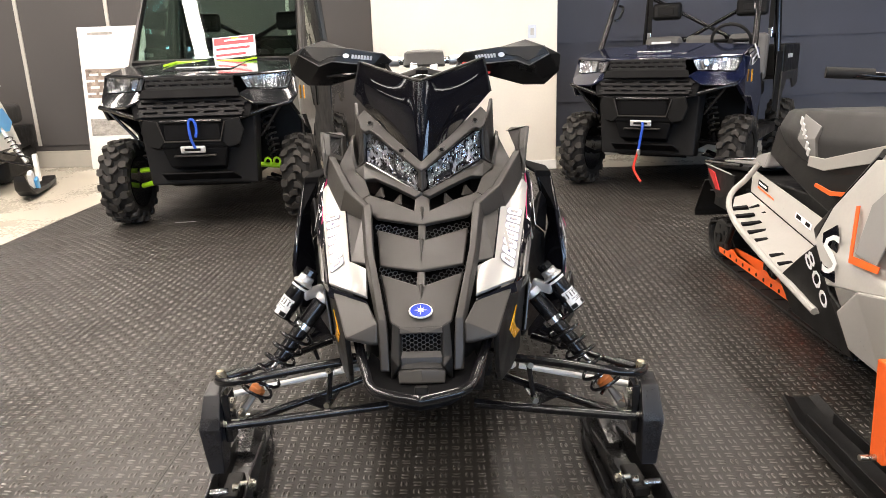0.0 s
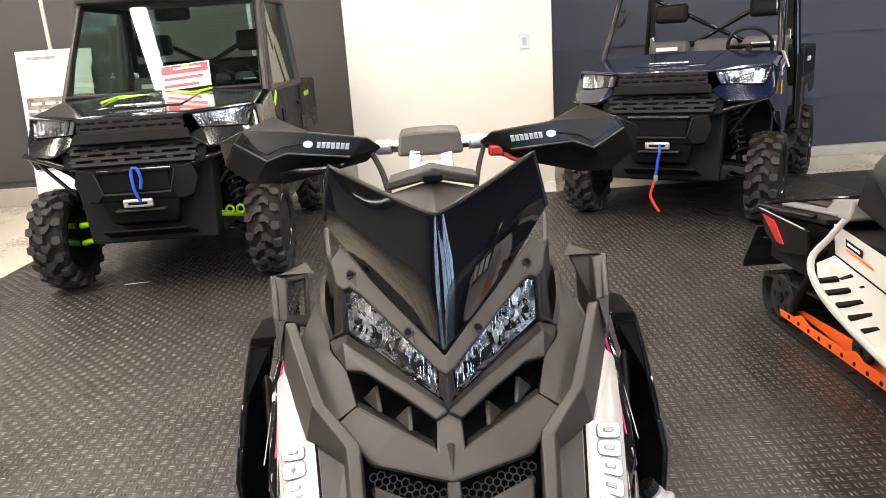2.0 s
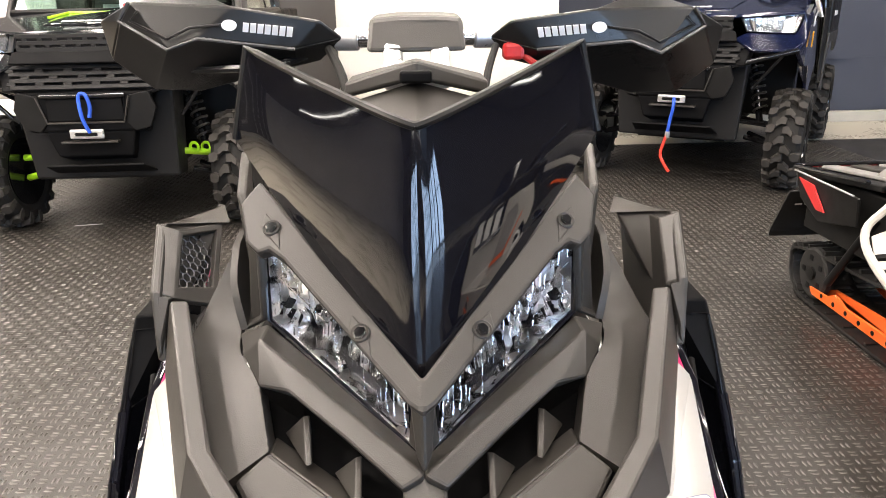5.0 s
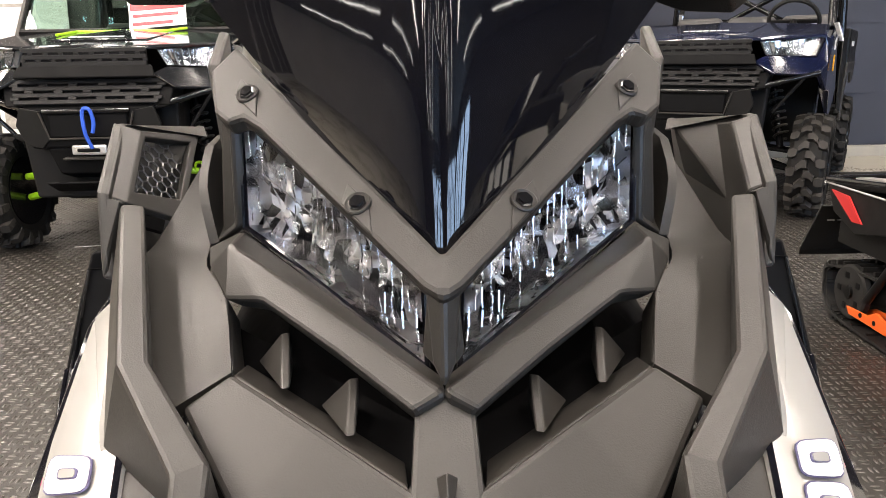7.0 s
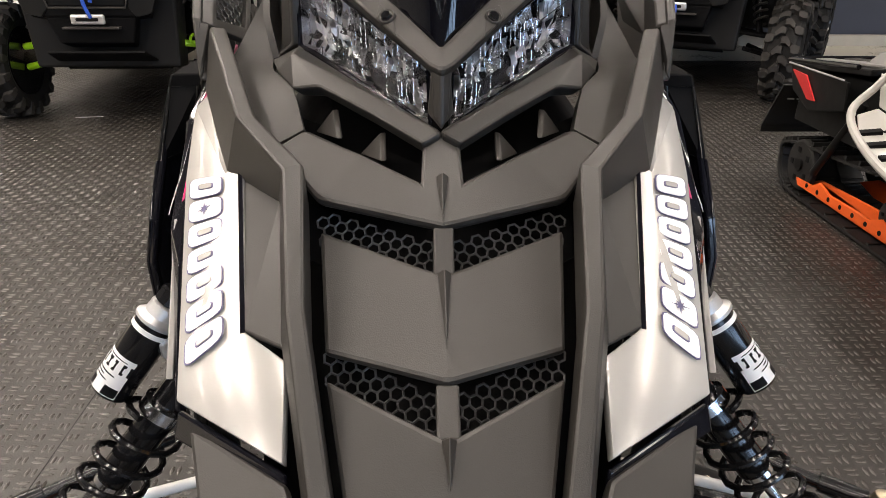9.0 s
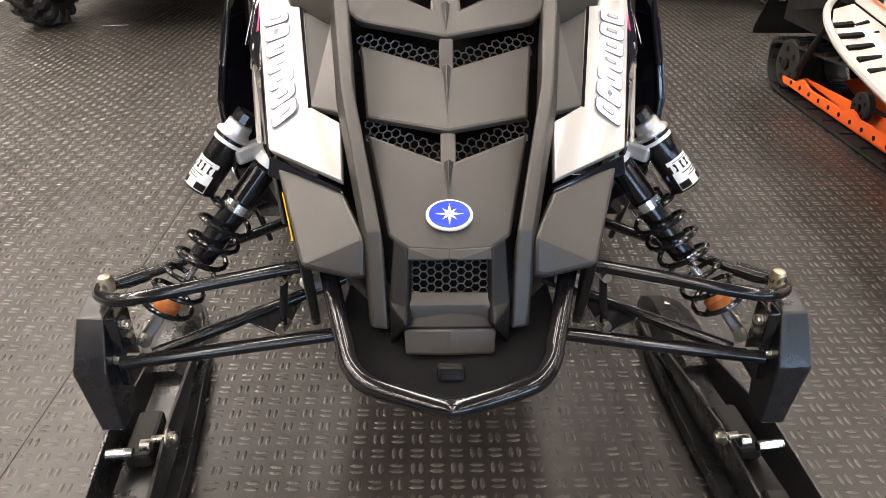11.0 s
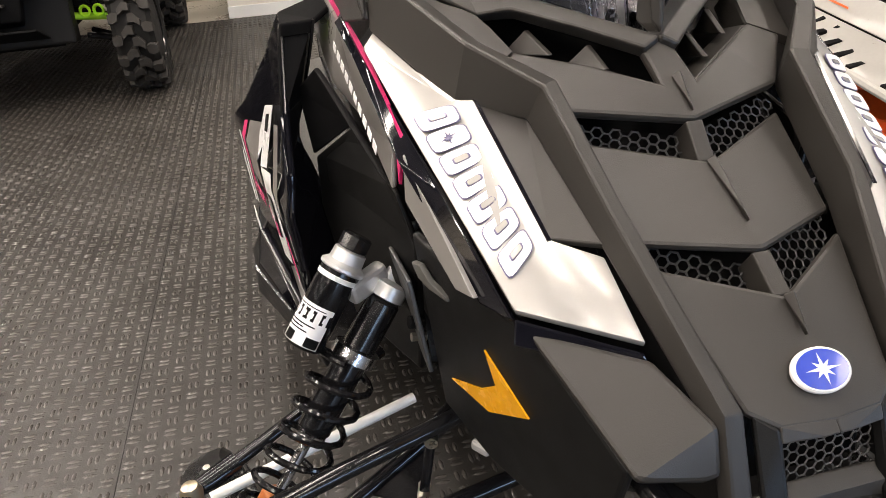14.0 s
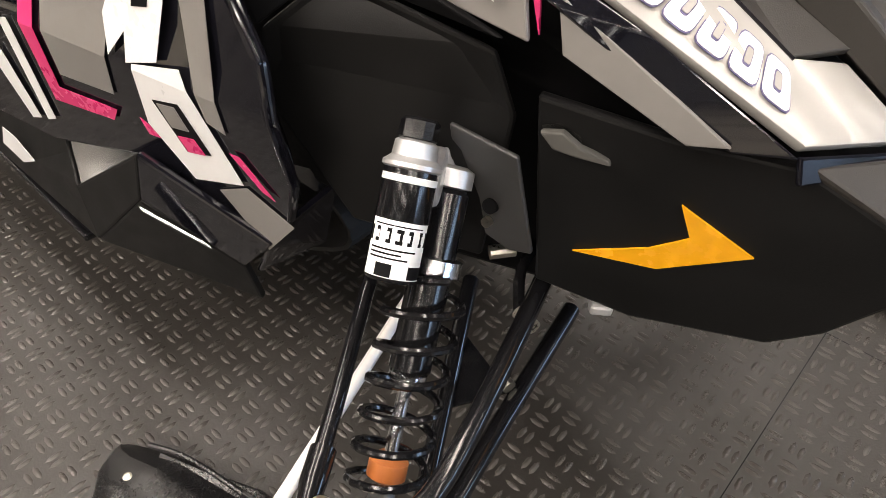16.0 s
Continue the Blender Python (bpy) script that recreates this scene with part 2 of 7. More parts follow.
matte = material("moulded_black_plastic", (0.029, 0.0265, 0.0235), 0.45, var=0.14, scale=9, fine=900, bump=0.12, rvar=0.06)
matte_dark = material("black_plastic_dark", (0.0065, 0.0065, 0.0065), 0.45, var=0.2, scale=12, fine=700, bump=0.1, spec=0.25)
# near-black with shade put into the colour; also serves print and seams
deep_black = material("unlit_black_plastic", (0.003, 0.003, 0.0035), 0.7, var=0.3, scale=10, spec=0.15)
gloss_black = material("gloss_black_plastic", (0.006, 0.006, 0.009), 0.06, var=0.3, scale=5, rvar=0.03, coat=0.2)
screen_black = material("tinted_windshield_plastic", (0.004, 0.004, 0.006), 0.045, var=0.4, scale=4, rvar=0.02, coat=0.25)
tube_black = material("black_powder_coat", (0.007, 0.007, 0.008), 0.13, var=0.15, scale=15, fine=400, rvar=0.004)
rubber = material("black_rubber", (0.016, 0.0155, 0.015), 0.7, var=0.3, scale=14, fine=260, bump=0.25, spec=0.3)
mat_rubber = material("rubber_floor_mat", (0.024, 0.0218, 0.0192), 0.40, var=0.22, scale=2.3, fine=220, bump=0.2, rvar=0.1)
# same rubber made paler, part of the bars' highlight lies in the colour
bar_rubber = material("highlit_tread_rubber", (0.050, 0.046, 0.041), 0.28, var=0.25, scale=3.5, fine=300, bump=0.1, rvar=0.1)
white_decal = material("silver_white_film", (0.47, 0.455, 0.43), 0.25, metal=0.25, var=0.01, scale=2, rvar=0.004, coat=0.3)
grey_decal = material("grey_film", (0.21, 0.20, 0.19), 0.3, var=0.06, scale=7, rvar=0.05, coat=0.2)
pure_white = material("white_print", (0.82, 0.82, 0.82), 0.35, var=0.03)
pink = material("magenta_print", (0.66, 0.035, 0.17), 0.3, var=0.05, coat=0.2)
red = material("red_plastic", (0.55, 0.03, 0.03), 0.4, var=0.1)
orange = material("orange_paint", (0.85, 0.13, 0.02), 0.38, var=0.1, scale=12)
rust_rubber = material("amber_bump_rubber", (0.42, 0.13, 0.03), 0.45, var=0.15, scale=30)
amber = material("amber_reflector", (0.9, 0.42, 0.01), 0.25, var=0.06, scale=60, coat=0.3)
blue_emblem = material("blue_enamel", (0.02, 0.05, 0.45), 0.2, var=0.1, coat=0.5)
violet = material("violet_print", (0.09, 0.08, 0.17), 0.35)
chrome = material("polished_metal", (0.75, 0.75, 0.76), 0.18, metal=1.0, var=0.08, scale=20, fine=150, rvar=0.1)
steel = material("zinc_plated_steel", (0.55, 0.52, 0.45), 0.32, metal=1.0, var=0.15, scale=40, fine=300, rvar=0.12)
silver = material("cast_aluminium", (0.62, 0.62, 0.62), 0.38, metal=0.7, var=0.1, scale=25, fine=300, bump=0.05)
plate_grey = material("raw_aluminium_plate", (0.13, 0.13, 0.13), 0.42, metal=0.8, var=0.12, scale=12)
white_paint = material("white_paint", (0.80, 0.79, 0.76), 0.4, var=0.04, scale=3)


# ---------- the hall ----------
wall_white = material("warm_white_wall", (0.80, 0.75, 0.66), 0.7, var=0.05, scale=1.4, fine=60, bump=0.05)
panel_black = material("charcoal_wall_panel", (0.070, 0.065, 0.063), 0.62, var=0.12, scale=1.1, fine=120, bump=0.08)
strip_metal = material("pale_metal_strip", (0.62, 0.60, 0.55), 0.4, metal=0.3, var=0.06)
panel_grey = material("grey_wall_panel", (0.50, 0.46, 0.42), 0.65, var=0.1, scale=0.9, fine=100)
drape = material("navy_black_drape", (0.056, 0.061, 0.082), 0.7, var=0.25, scale=0.9, fine=180, bump=0.15)
base_paint = material("grey_beige_base", (0.45, 0.42, 0.36), 0.55, var=0.08)
concrete = material("polished_concrete", (0.52, 0.48, 0.40), 0.3, var=0.12, scale=1.3, fine=40, bump=0.03, rvar=0.12)
ceiling_paint = material("dull_ceiling", (0.10, 0.097, 0.09), 0.8, var=0.1, scale=1.0)

X0, X1, Y0, Y1, TOP = -16.0, 13.0, -15.0, 9.0, 4.6


def slab(name, lo, hi, mat, label, category, bevel=0.0):
    c = [(a + b) / 2 for a, b in zip(lo, hi)]
    s = [b - a for a, b in zip(lo, hi)]
    return tagged(part(name, box(c, s, bevel), mat), label, category, kind="structure")


slab("floor", (X0, Y0, -0.208), (X1, Y1 + 0.2, -0.008), concrete, "pale polished concrete hall floor", "floor")
slab("ceiling", (X0, Y0, TOP), (X1, Y1 + 0.2, TOP + 0.2), ceiling_paint, "dull grey hall ceiling", "ceiling")
slab("wall_west", (X0 - 0.2, Y0, -0.2), (X0, Y1 + 0.2, TOP), panel_grey, "grey hall wall at the far side", "wall")
slab("wall_east", (X1, Y0, -0.2), (X1 + 0.2, Y1 + 0.2, TOP), panel_black, "dark hall wall at the side", "wall")
slab("wall_south", (X0, Y0 - 0.2, -0.2), (X1, Y0, TOP), panel_black, "dark hall wall behind the visitor", "wall")
north = slab("wall_north", (X0, Y1, -0.008), (X1, Y1 + 0.2, TOP), panel_black, "charcoal panelled back wall of the hall", "wall")
PITCH, LINE = 1.09, -4.03
for i in range(-11, 4):
    x = LINE + PITCH * i
    if x < -0.75:
        part("panel", box((x + PITCH / 2, Y1 - 0.012, 2.42), (PITCH - 0.045, 0.022, 4.3), 0.004), panel_black, north)
        part("strip", box((x, Y1 - 0.018, 2.42), (0.04, 0.034, 4.3), 0.003), strip_metal, north, "pale metal joint strip")
slab("baseboard", (X0, Y1 - 0.05, -0.008), (-0.72, Y1, 0.20), base_paint, "beige base along the panelled wall", "baseboard", 0.006)
day = bpy.data.materials.new("overcast_daylight")
day.use_nodes = True
day.node_tree.nodes["Principled BSDF"].inputs["Emission Color"].default_value = (0.48, 0.68, 1.0, 1)
day.node_tree.nodes["Principled BSDF"].inputs["Emission Strength"].default_value = 11.0
for k in range(6):
    wx = 0.2 + 2.1 * k
    wi_ = tagged(part(f"window_{k + 1}", box((wx, Y0 + 0.02, 1.75), (1.5, 0.03, 3.3), 0), day), "tall hall window with pale daylight", "window", kind="structure")
    for fx in (-0.77, 0.0, 0.77):
        part("window_frame", box((wx + fx, Y0 + 0.05, 1.75), (0.06, 0.06, 3.36), 0.004), matte_dark, wi_)
    for fz in (0.08, 2.3, 3.42):
        part("window_bar", box((wx, Y0 + 0.055, fz), (1.6, 0.05, 0.06), 0.004), matte_dark, wi_)
for k in range(4):
    wy = -13.4 + 2.6 * k
    wi_ = tagged(part(f"window_{k + 7}", box((X1 - 0.02, wy, 1.75), (0.03, 2.0, 3.3), 0), day), "tall hall window with pale daylight", "window", kind="structure")
    for fy in (-1.02, 0.0, 1.02):
        part("window_frame", box((X1 - 0.05, wy + fy, 1.75), (0.06, 0.06, 3.36), 0.004), matte_dark, wi_)
    for fz in (0.08, 2.3, 3.42):
        part("window_bar", box((X1 - 0.055, wy, fz), (0.05, 2.1, 0.06), 0.004), matte_dark, wi_)
# the white block of wall between the two utility vehicles
slab("wall_pier", (-0.72, 7.72, -0.008), (1.19, Y1, TOP), wall_white, "warm white projecting block of wall", "wall", 0.008)
slab("trim", (-0.725, 7.708, -0.006), (1.195, 7.72, 0.09), white_paint, "low pale skirting along the white wall", "trim", 0.003)
sw = thing("light_switch", (0.93, 7.71, 1.42), "small grey light switch on the white wall", "switch")
part("plate", box((0.93, 7.713, 1.42), (0.085, 0.012, 0.13), 0.004), silver, sw)
part("rocker", box((0.93, 7.705, 1.42), (0.035, 0.012, 0.07), 0.003), base_paint, sw)
# drape at the other side, in broad hanging lengths with seams
def hanging(x0, x1, y, z0, z1, n, amp, seedv):
    rng = random.Random(seedv)
    pts = [(x0 + (x1 - x0) * i / n, y + amp * math.sin(i * 0.9 + seedv) + rng.uniform(-amp, amp) * 0.4) for i in range(n + 1)]
    bm = bmesh.new()
    lo = [bm.verts.new((x, yy, z0)) for x, yy in pts]
    hi = [bm.verts.new((x, yy * 0.7 + y * 0.3, z1)) for x, yy in pts]
    for i in range(n):
        bm.faces.new((lo[i], lo[i + 1], hi[i + 1], hi[i]))
    top = [bm.verts.new((x, yy + 0.02, z1)) for x, yy in pts]
    for i in range(n):
        bm.faces.new((hi[i], hi[i + 1], top[i + 1], top[i]))
    return bm
dr = thing("wall_drape", (4.0, 8.75, 0), "navy and black hanging drape with level seams", "drape", kind="structure")
for k, (z0, z1) in enumerate(((0.0, 0.62), (0.62, 1.30), (1.30, 1.86), (1.86, 4.5))):
    part("drape_length", hanging(1.19, 9.0, 8.75 - 0.012 * k, z0 + 0.004, z1 + 0.02, 60, 0.012 + 0.01 * (k < 2), k + 1), drape, dr, smooth=True)
slab("baseboard_2", (1.20, 8.62, -0.008), (9.0, 8.70, 0.10), base_paint, "beige base under the drape", "baseboard", 0.006)

# rubber matting with raised pairs of bars
mat_x0, mat_x1, mat_y0, mat_y1 = -3.2, 8.0, -6.5, 7.66
floor_mat = slab("floor_mat", (mat_x0, mat_y0, -0.0078), (mat_x1, mat_y1, 0.0), mat_rubber, "dark grey rubber matting with raised bar pattern", "mat")


def treads(x0, x1, y0, y1, cell, seam=0.9):
    """Pairs of low ridges, turned from cell to cell."""
    nx, ny = int((x1 - x0) / cell), int((y1 - y0) / cell)
    i, j = np.meshgrid(np.arange(nx), np.arange(ny), indexing="ij")
    cx, cy = x0 + (i.ravel() + 0.5) * cell, y0 + (j.ravel() + 0.5) * cell
    turn = ((i + j) % 2).ravel().astype(bool)
    hl, hw, h = cell * 0.39, cell * 0.135, 0.0034
    base = 0
    ridge = np.array([(-hl, 0, 0), (-hl * 0.45, -hw * 0.85, 0), (hl * 0.45, -hw * 0.85, 0), (hl, 0, 0), (hl * 0.45, hw * 0.85, 0), (-hl * 0.45, hw * 0.85, 0), (-hl * 0.55, 0, h), (hl * 0.55, 0, h)])
    tri = np.array([(0, 1, 6), (1, 2, 7), (1, 7, 6), (2, 3, 7), (3, 4, 7), (4, 5, 6), (4, 6, 7), (5, 0, 6)])
    allv, allf = [], []
    for off in (-0.19, 0.19):
        r = ridge + (0, off * cell, 0)
        rt = np.stack((-r[:, 1], r[:, 0], r[:, 2]), axis=1)
        v = np.where(turn[:, None, None], rt[None], r[None]) + np.stack((cx, cy, np.zeros_like(cx)), axis=1)[:, None, :]
        allv.append(v.reshape(-1, 3))
        allf.append((tri[None] + 8 * np.arange(len(cx))[:, None, None] + base).reshape(-1, 3))
        base += 8 * len(cx)
    v, f = np.concatenate(allv), np.concatenate(allf)
    me = bpy.data.meshes.new("tread_bars")
    me.vertices.add(len(v))
    me.vertices.foreach_set("co", v.ravel())
    me.loops.add(len(f) * 3)
    me.loops.foreach_set("vertex_index", f.ravel().astype(np.int32))
    me.polygons.add(len(f))
    me.polygons.foreach_set("loop_start", np.arange(0, len(f) * 3, 3, dtype=np.int32))
    me.update(calc_edges=True)
    me.materials.append(bar_rubber)
    return me


bars = new("tread_bars", treads(mat_x0 + 0.01, 3.6, 0.9, mat_y1 - 0.01, 0.0385))
bars.parent = floor_mat
tagged(bars, "raised rubber tread bars", kind="stuff")
for x in (-2.05, -0.84, 0.38, 1.60, 2.82):
    part("seam", box((x, 3.9, 0.0002), (0.002, 7.4, 0.0006), 0), deep_black, floor_mat)
for y in (1.63, 4.07, 6.5):
    part("seam", box((0.3, y, 0.0002), (6.9, 0.002, 0.0006), 0), deep_black, floor_mat)

# ceiling lights
lamp_white = bpy.data.materials.new("lit_diffuser")
lamp_white.use_nodes = True
lamp_white.node_tree.nodes["Principled BSDF"].inputs["Emission Color"].default_value = (1, 0.95, 0.88, 1)
lamp_white.node_tree.nodes["Principled BSDF"].inputs["Emission Strength"].default_value = 13.0
for x, y in [(x, y) for x in LAMP_X for y in LAMP_Y] + FAR_LAMPS:
    cl = thing("ceiling_light", (x, y, TOP), "long white ceiling light on the hall ceiling", "ceiling light", "ceiling lights")
    long_ = LAMP_LONG.get(y, 4.7)
    part("housing", box((x, y, TOP - 0.05), (0.21, long_ + 0.1, 0.09), 0.01), white_paint, cl)
    part("diffuser", box((x, y, TOP - 0.1), (0.17, long_, 0.016), 0.004), lamp_white, cl)

# poster board leaning at the panelled wall
po = thing("poster_board", (-3.98, 8.8, 0), "white poster board with grey pictures leaning at the wall", "poster")
lean = pose(-3.98, 8.72, 0.0, -5.5, 0, 0)
b = box((0, 0, 0.84), (0.78, 0.012, 1.68), 0.002)
bmesh.ops.transform(b, matrix=lean, verts=b.verts)
part("board", b, white_paint, po)
print_grey = material("grey_print", (0.35, 0.33, 0.30), 0.5, var=0.5, scale=14, fine=60)
print_brown = material("brown_print", (0.30, 0.24, 0.20), 0.5, var=0.6, scale=10, fine=40)
for nm, cx, cz, w, h, mm in (("picture", 0.02, 1.02, 0.72, 0.34, print_brown), ("picture", 0.02, 0.50, 0.72, 0.20, print_grey), ("heading_bar", -0.12, 1.60, 0.30, 0.03, print_grey)):
    b = box((cx, -0.009, cz), (w, 0.003, h), 0)
    bmesh.ops.transform(b, matrix=lean, verts=b.verts)
    part(nm, b, mm, po)
for r in range(4):
    for c in range(5):
        b = box((-0.29 + 0.148 * c + (0.05 if r % 2 else 0), -0.012, 0.90 + 0.075 * r), (0.11, 0.002, 0.028), 0)
        bmesh.ops.transform(b, matrix=lean, verts=b.verts)
        part("text_bar", b, white_paint, po)


# ---------- the black snowmobile in the middle ----------
sled = thing("snowmobile", (0, 2.4, 0), "black and silver-white trail snowmobile on rubber matting", "snowmobile")
UPF = (0, -0.8, 1)      # up and forward
SIDE = (-1, -0.3, 0.5)


def both(name, faces, thick, mat, hint=(-0.4, -0.8, 1), bevel=0.003, label="", seg=2):
    return pair(name, shell(faces, thick, hint, bevel, seg), mat, sled, label)


# inner body that closes the gaps behind the panels, black for the shade there
core = [
    [(-0.045, 1.60, 0.56), (-0.06, 1.575, 0.58), (-0.045, 1.59, 0.640), (0.045, 1.59, 0.640), (0.06, 1.575, 0.58), (0.045, 1.60, 0.56)],
    [(-0.10, 1.72, 0.48), (-0.165, 1.72, 0.62), (-0.09, 1.72, 0.715), (0.09, 1.72, 0.715), (0.165, 1.72, 0.62), (0.10, 1.72, 0.48)],
    [(-0.15, 1.90, 0.36), (-0.205, 1.90, 0.70), (-0.12, 1.90, 0.805), (0.12, 1.90, 0.805), (0.205, 1.90, 0.70), (0.15, 1.90, 0.36)],
    [(-0.18, 2.10, 0.32), (-0.225, 2.10, 0.78), (-0.13, 2.10, 0.88), (0.13, 2.10, 0.88), (0.225, 2.10, 0.78), (0.18, 2.10, 0.32)],
    [(-0.20, 2.45, 0.32), (-0.28, 2.45, 0.74), (-0.15, 2.45, 0.92), (0.15, 2.45, 0.92), (0.28, 2.45, 0.74), (0.20, 2.45, 0.32)],
]
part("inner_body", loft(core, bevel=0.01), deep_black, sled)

mesh_grey = material("moulded_grille_mesh", (0.055, 0.055, 0.058), 0.3, var=0.15, scale=20, rvar=0.08)
# hood: centre panels one under another, each with a V edge over a mesh slot
gA, gB, gC = (0, 1.879, 0.891), (0, 1.789, 0.829), (0, 1.757, 0.798)
gE, gF, gW = (-0.076, 1.868, 0.872), (-0.115, 1.829, 0.840), (-0.163, 1.897, 0.870)
part("hood_panel", shell([[gA, (-0.018, 1.875, 0.881), (-0.020, 1.826, 0.857), gB], [gB, (-0.020, 1.826, 0.857), gE, gF], [gE, (-0.138, 1.924, 0.880), gW, gF]], 0.012, UPF, 0.004, sym=True, angle=9), matte, sled)
part("hood_panel", shell([[gC, (-0.113, 1.820, 0.813), (-0.099, 1.709, 0.752), (0, 1.667, 0.750)]], 0.010, UPF, 0.004, sym=True), matte, sled)
part("hood_panel", shell([[(0, 1.629, 0.726), (-0.097, 1.690, 0.739), (-0.069, 1.572, 0.664), (-0.046, 1.556, 0.655), (0, 1.551, 0.655)]], 0.010, UPF, 0.004, sym=True), matte, sled)
# raised creases on the centre line
for y0, z0, y1, z1 in ((1.826, 0.861, 1.794, 0.836), (1.752, 0.800, 1.690, 0.767), (1.624, 0.728, 1.598, 0.706)):
    part("crease", shell([[(0, y0, z0 + 0.006), (-0.006, y0 + 0.004, z0), (0, y1, z1 + 0.001)]], 0.006, UPF, 0.0008, sym=True), matte, sled)
# mesh slots
for q in (((0, 1.800, 0.806), (-0.114, 1.842, 0.824), (-0.113, 1.826, 0.796), (0, 1.772, 0.776)), ((0, 1.678, 0.726), (-0.096, 1.724, 0.744), (-0.096, 1.702, 0.718), (0, 1.652, 0.698))):
    pair("slot_mesh", hexmesh(q, 0.0062, 0.0022), mesh_grey, sled, "black honeycomb mesh")
# black sheets behind the mesh, coloured as the shade inside the slots
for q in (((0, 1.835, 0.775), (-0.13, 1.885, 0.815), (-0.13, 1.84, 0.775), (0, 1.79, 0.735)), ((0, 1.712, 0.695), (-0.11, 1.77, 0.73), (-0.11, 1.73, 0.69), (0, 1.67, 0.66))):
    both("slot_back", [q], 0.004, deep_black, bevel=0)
# centre webs of the slots
for y0, z0, y1, z1 in ((1.792, 0.829, 1.762, 0.797), (1.670, 0.749, 1.634, 0.725)):
    part("slot_web", shell([[(-0.009, y0, z0 - 0.002), (0.009, y0, z0 - 0.002), (0.009, y1, z1 - 0.002), (-0.009, y1, z1 - 0.002)]], 0.03, UPF, 0.002), matte, sled)

# rails that frame the centre panels
RAIL = [((-0.270, 2.050, 0.892), (-0.264, 2.078, 0.962), (-0.246, 2.082, 0.960), (-0.247, 2.072, 0.905)),
        ((-0.212, 1.892, 0.842), (-0.197, 1.894, 0.902), (-0.180, 1.901, 0.900), (-0.181, 1.900, 0.850)),
        ((-0.152, 1.842, 0.832), (-0.143, 1.822, 0.871), (-0.125, 1.832, 0.872), (-0.125, 1.846, 0.828)),
        ((-0.134, 1.712, 0.760), (-0.127, 1.708, 0.791), (-0.112, 1.710, 0.792), (-0.111, 1.728, 0.748)),
        ((-0.098, 1.574, 0.652), (-0.092, 1.566, 0.673), (-0.075, 1.566, 0.673), (-0.074, 1.580, 0.642)),
        ((-0.092, 1.545, 0.560), (-0.088, 1.533, 0.566), (-0.070, 1.530, 0.566), (-0.066, 1.542, 0.560))]
pair("hood_rail", loft([[Vector(q) for q in r] for r in RAIL], bevel=0.003), matte, sled)

# brow under the headlights and the louvre openings
BR_A = [(-0.158, 2.055, 0.943), (-0.072, 1.976, 0.909), (0, 1.902, 0.884)]
BR_R = [(-0.161, 2.022, 0.940), (-0.070, 1.934, 0.914), (0, 1.867, 0.8925)]
BR_L = [(-0.126, 1.966, 0.915), (-0.068, 1.911, 0.899), (-0.019, 1.862, 0.883)]
BR_N, BR_T, BR_P = (-0.158, 1.988, 0.908), (-0.182, 2.034, 0.919), (-0.194, 2.072, 0.925)
both("brow", [[BR_A[0], BR_A[1], BR_R[1], BR_R[0]], [BR_A[1], BR_A[2], BR_R[2], BR_R[1]], [BR_R[0], BR_R[1], BR_L[1], BR_L[0]], [BR_R[1], BR_R[2], BR_L[2], BR_L[1]], [BR_R[0], BR_L[0], BR_N], [BR_R[0], BR_N, BR_T], [BR_A[0], BR_R[0], BR_T, BR_P]], 0.018, matte, UPF, 0.003)
# louvre pockets: black back sheet for the shade inside, and fins
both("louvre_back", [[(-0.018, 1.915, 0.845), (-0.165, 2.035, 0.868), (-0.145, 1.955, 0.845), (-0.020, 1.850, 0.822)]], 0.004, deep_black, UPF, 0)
both("louvre_wall", [[(-0.157, 1.992, 0.909), (-0.137, 1.926, 0.879), (-0.140, 1.962, 0.856), (-0.158, 2.022, 0.878)]], 0.006, matte, (1, -0.3, 0.5), 0.002)
both("louvre_ledge", [[(-0.020, 1.830, 0.855), (-0.137, 1.926, 0.878), (-0.140, 1.968, 0.866), (-0.024, 1.878, 0.840)]], 0.006, matte, UPF, 0.002)
# fins: wedges that stand in the pocket
for t0, b0, l0 in (((-0.112, 1.960, 0.892), (-0.103, 1.908, 0.875), (-0.134, 1.976, 0.864)), ((-0.060, 1.912, 0.880), (-0.058, 1.868, 0.864), (-0.082, 1.926, 0.854))):
    t0, b0, l0 = Vector(t0), Vector(b0), Vector(l0)
    w = Vector((0.0055, 0.002, 0))
    pair("louvre_fin", loft([[t0, b0, l0], [t0 + w, b0 + w, l0 + Vector((0.024, 0.008, -0.006))]], bevel=0.0012), matte, sled)
# flank between brow and rail
pair("flank", sheet([[(-0.182, 1.892, 0.862), (-0.138, 1.924, 0.880)], [(-0.213, 1.978, 0.888), (-0.158, 1.990, 0.908)], [(-0.246, 2.064, 0.915), (-0.186, 2.042, 0.917)], [(-0.243, 2.095, 0.926), (-0.193, 2.078, 0.926)], [(-0.222, 2.130, 0.968), (-0.198, 2.125, 0.956)], [(-0.207, 2.152, 0.998), (-0.199, 2.150, 0.985)]], 0.010, UPF), matte, sled, "", True)
pair("flank_fin", sheet([[(-0.193, 2.076, 0.926), (-0.200, 2.150, 0.955)], [(-0.204, 2.095, 0.970), (-0.205, 2.165, 0.985)], [(-0.209, 2.140, 1.000), (-0.211, 2.185, 1.005)]], 0.008, (-1, -0.5, 0)), matte, sled, "", True)

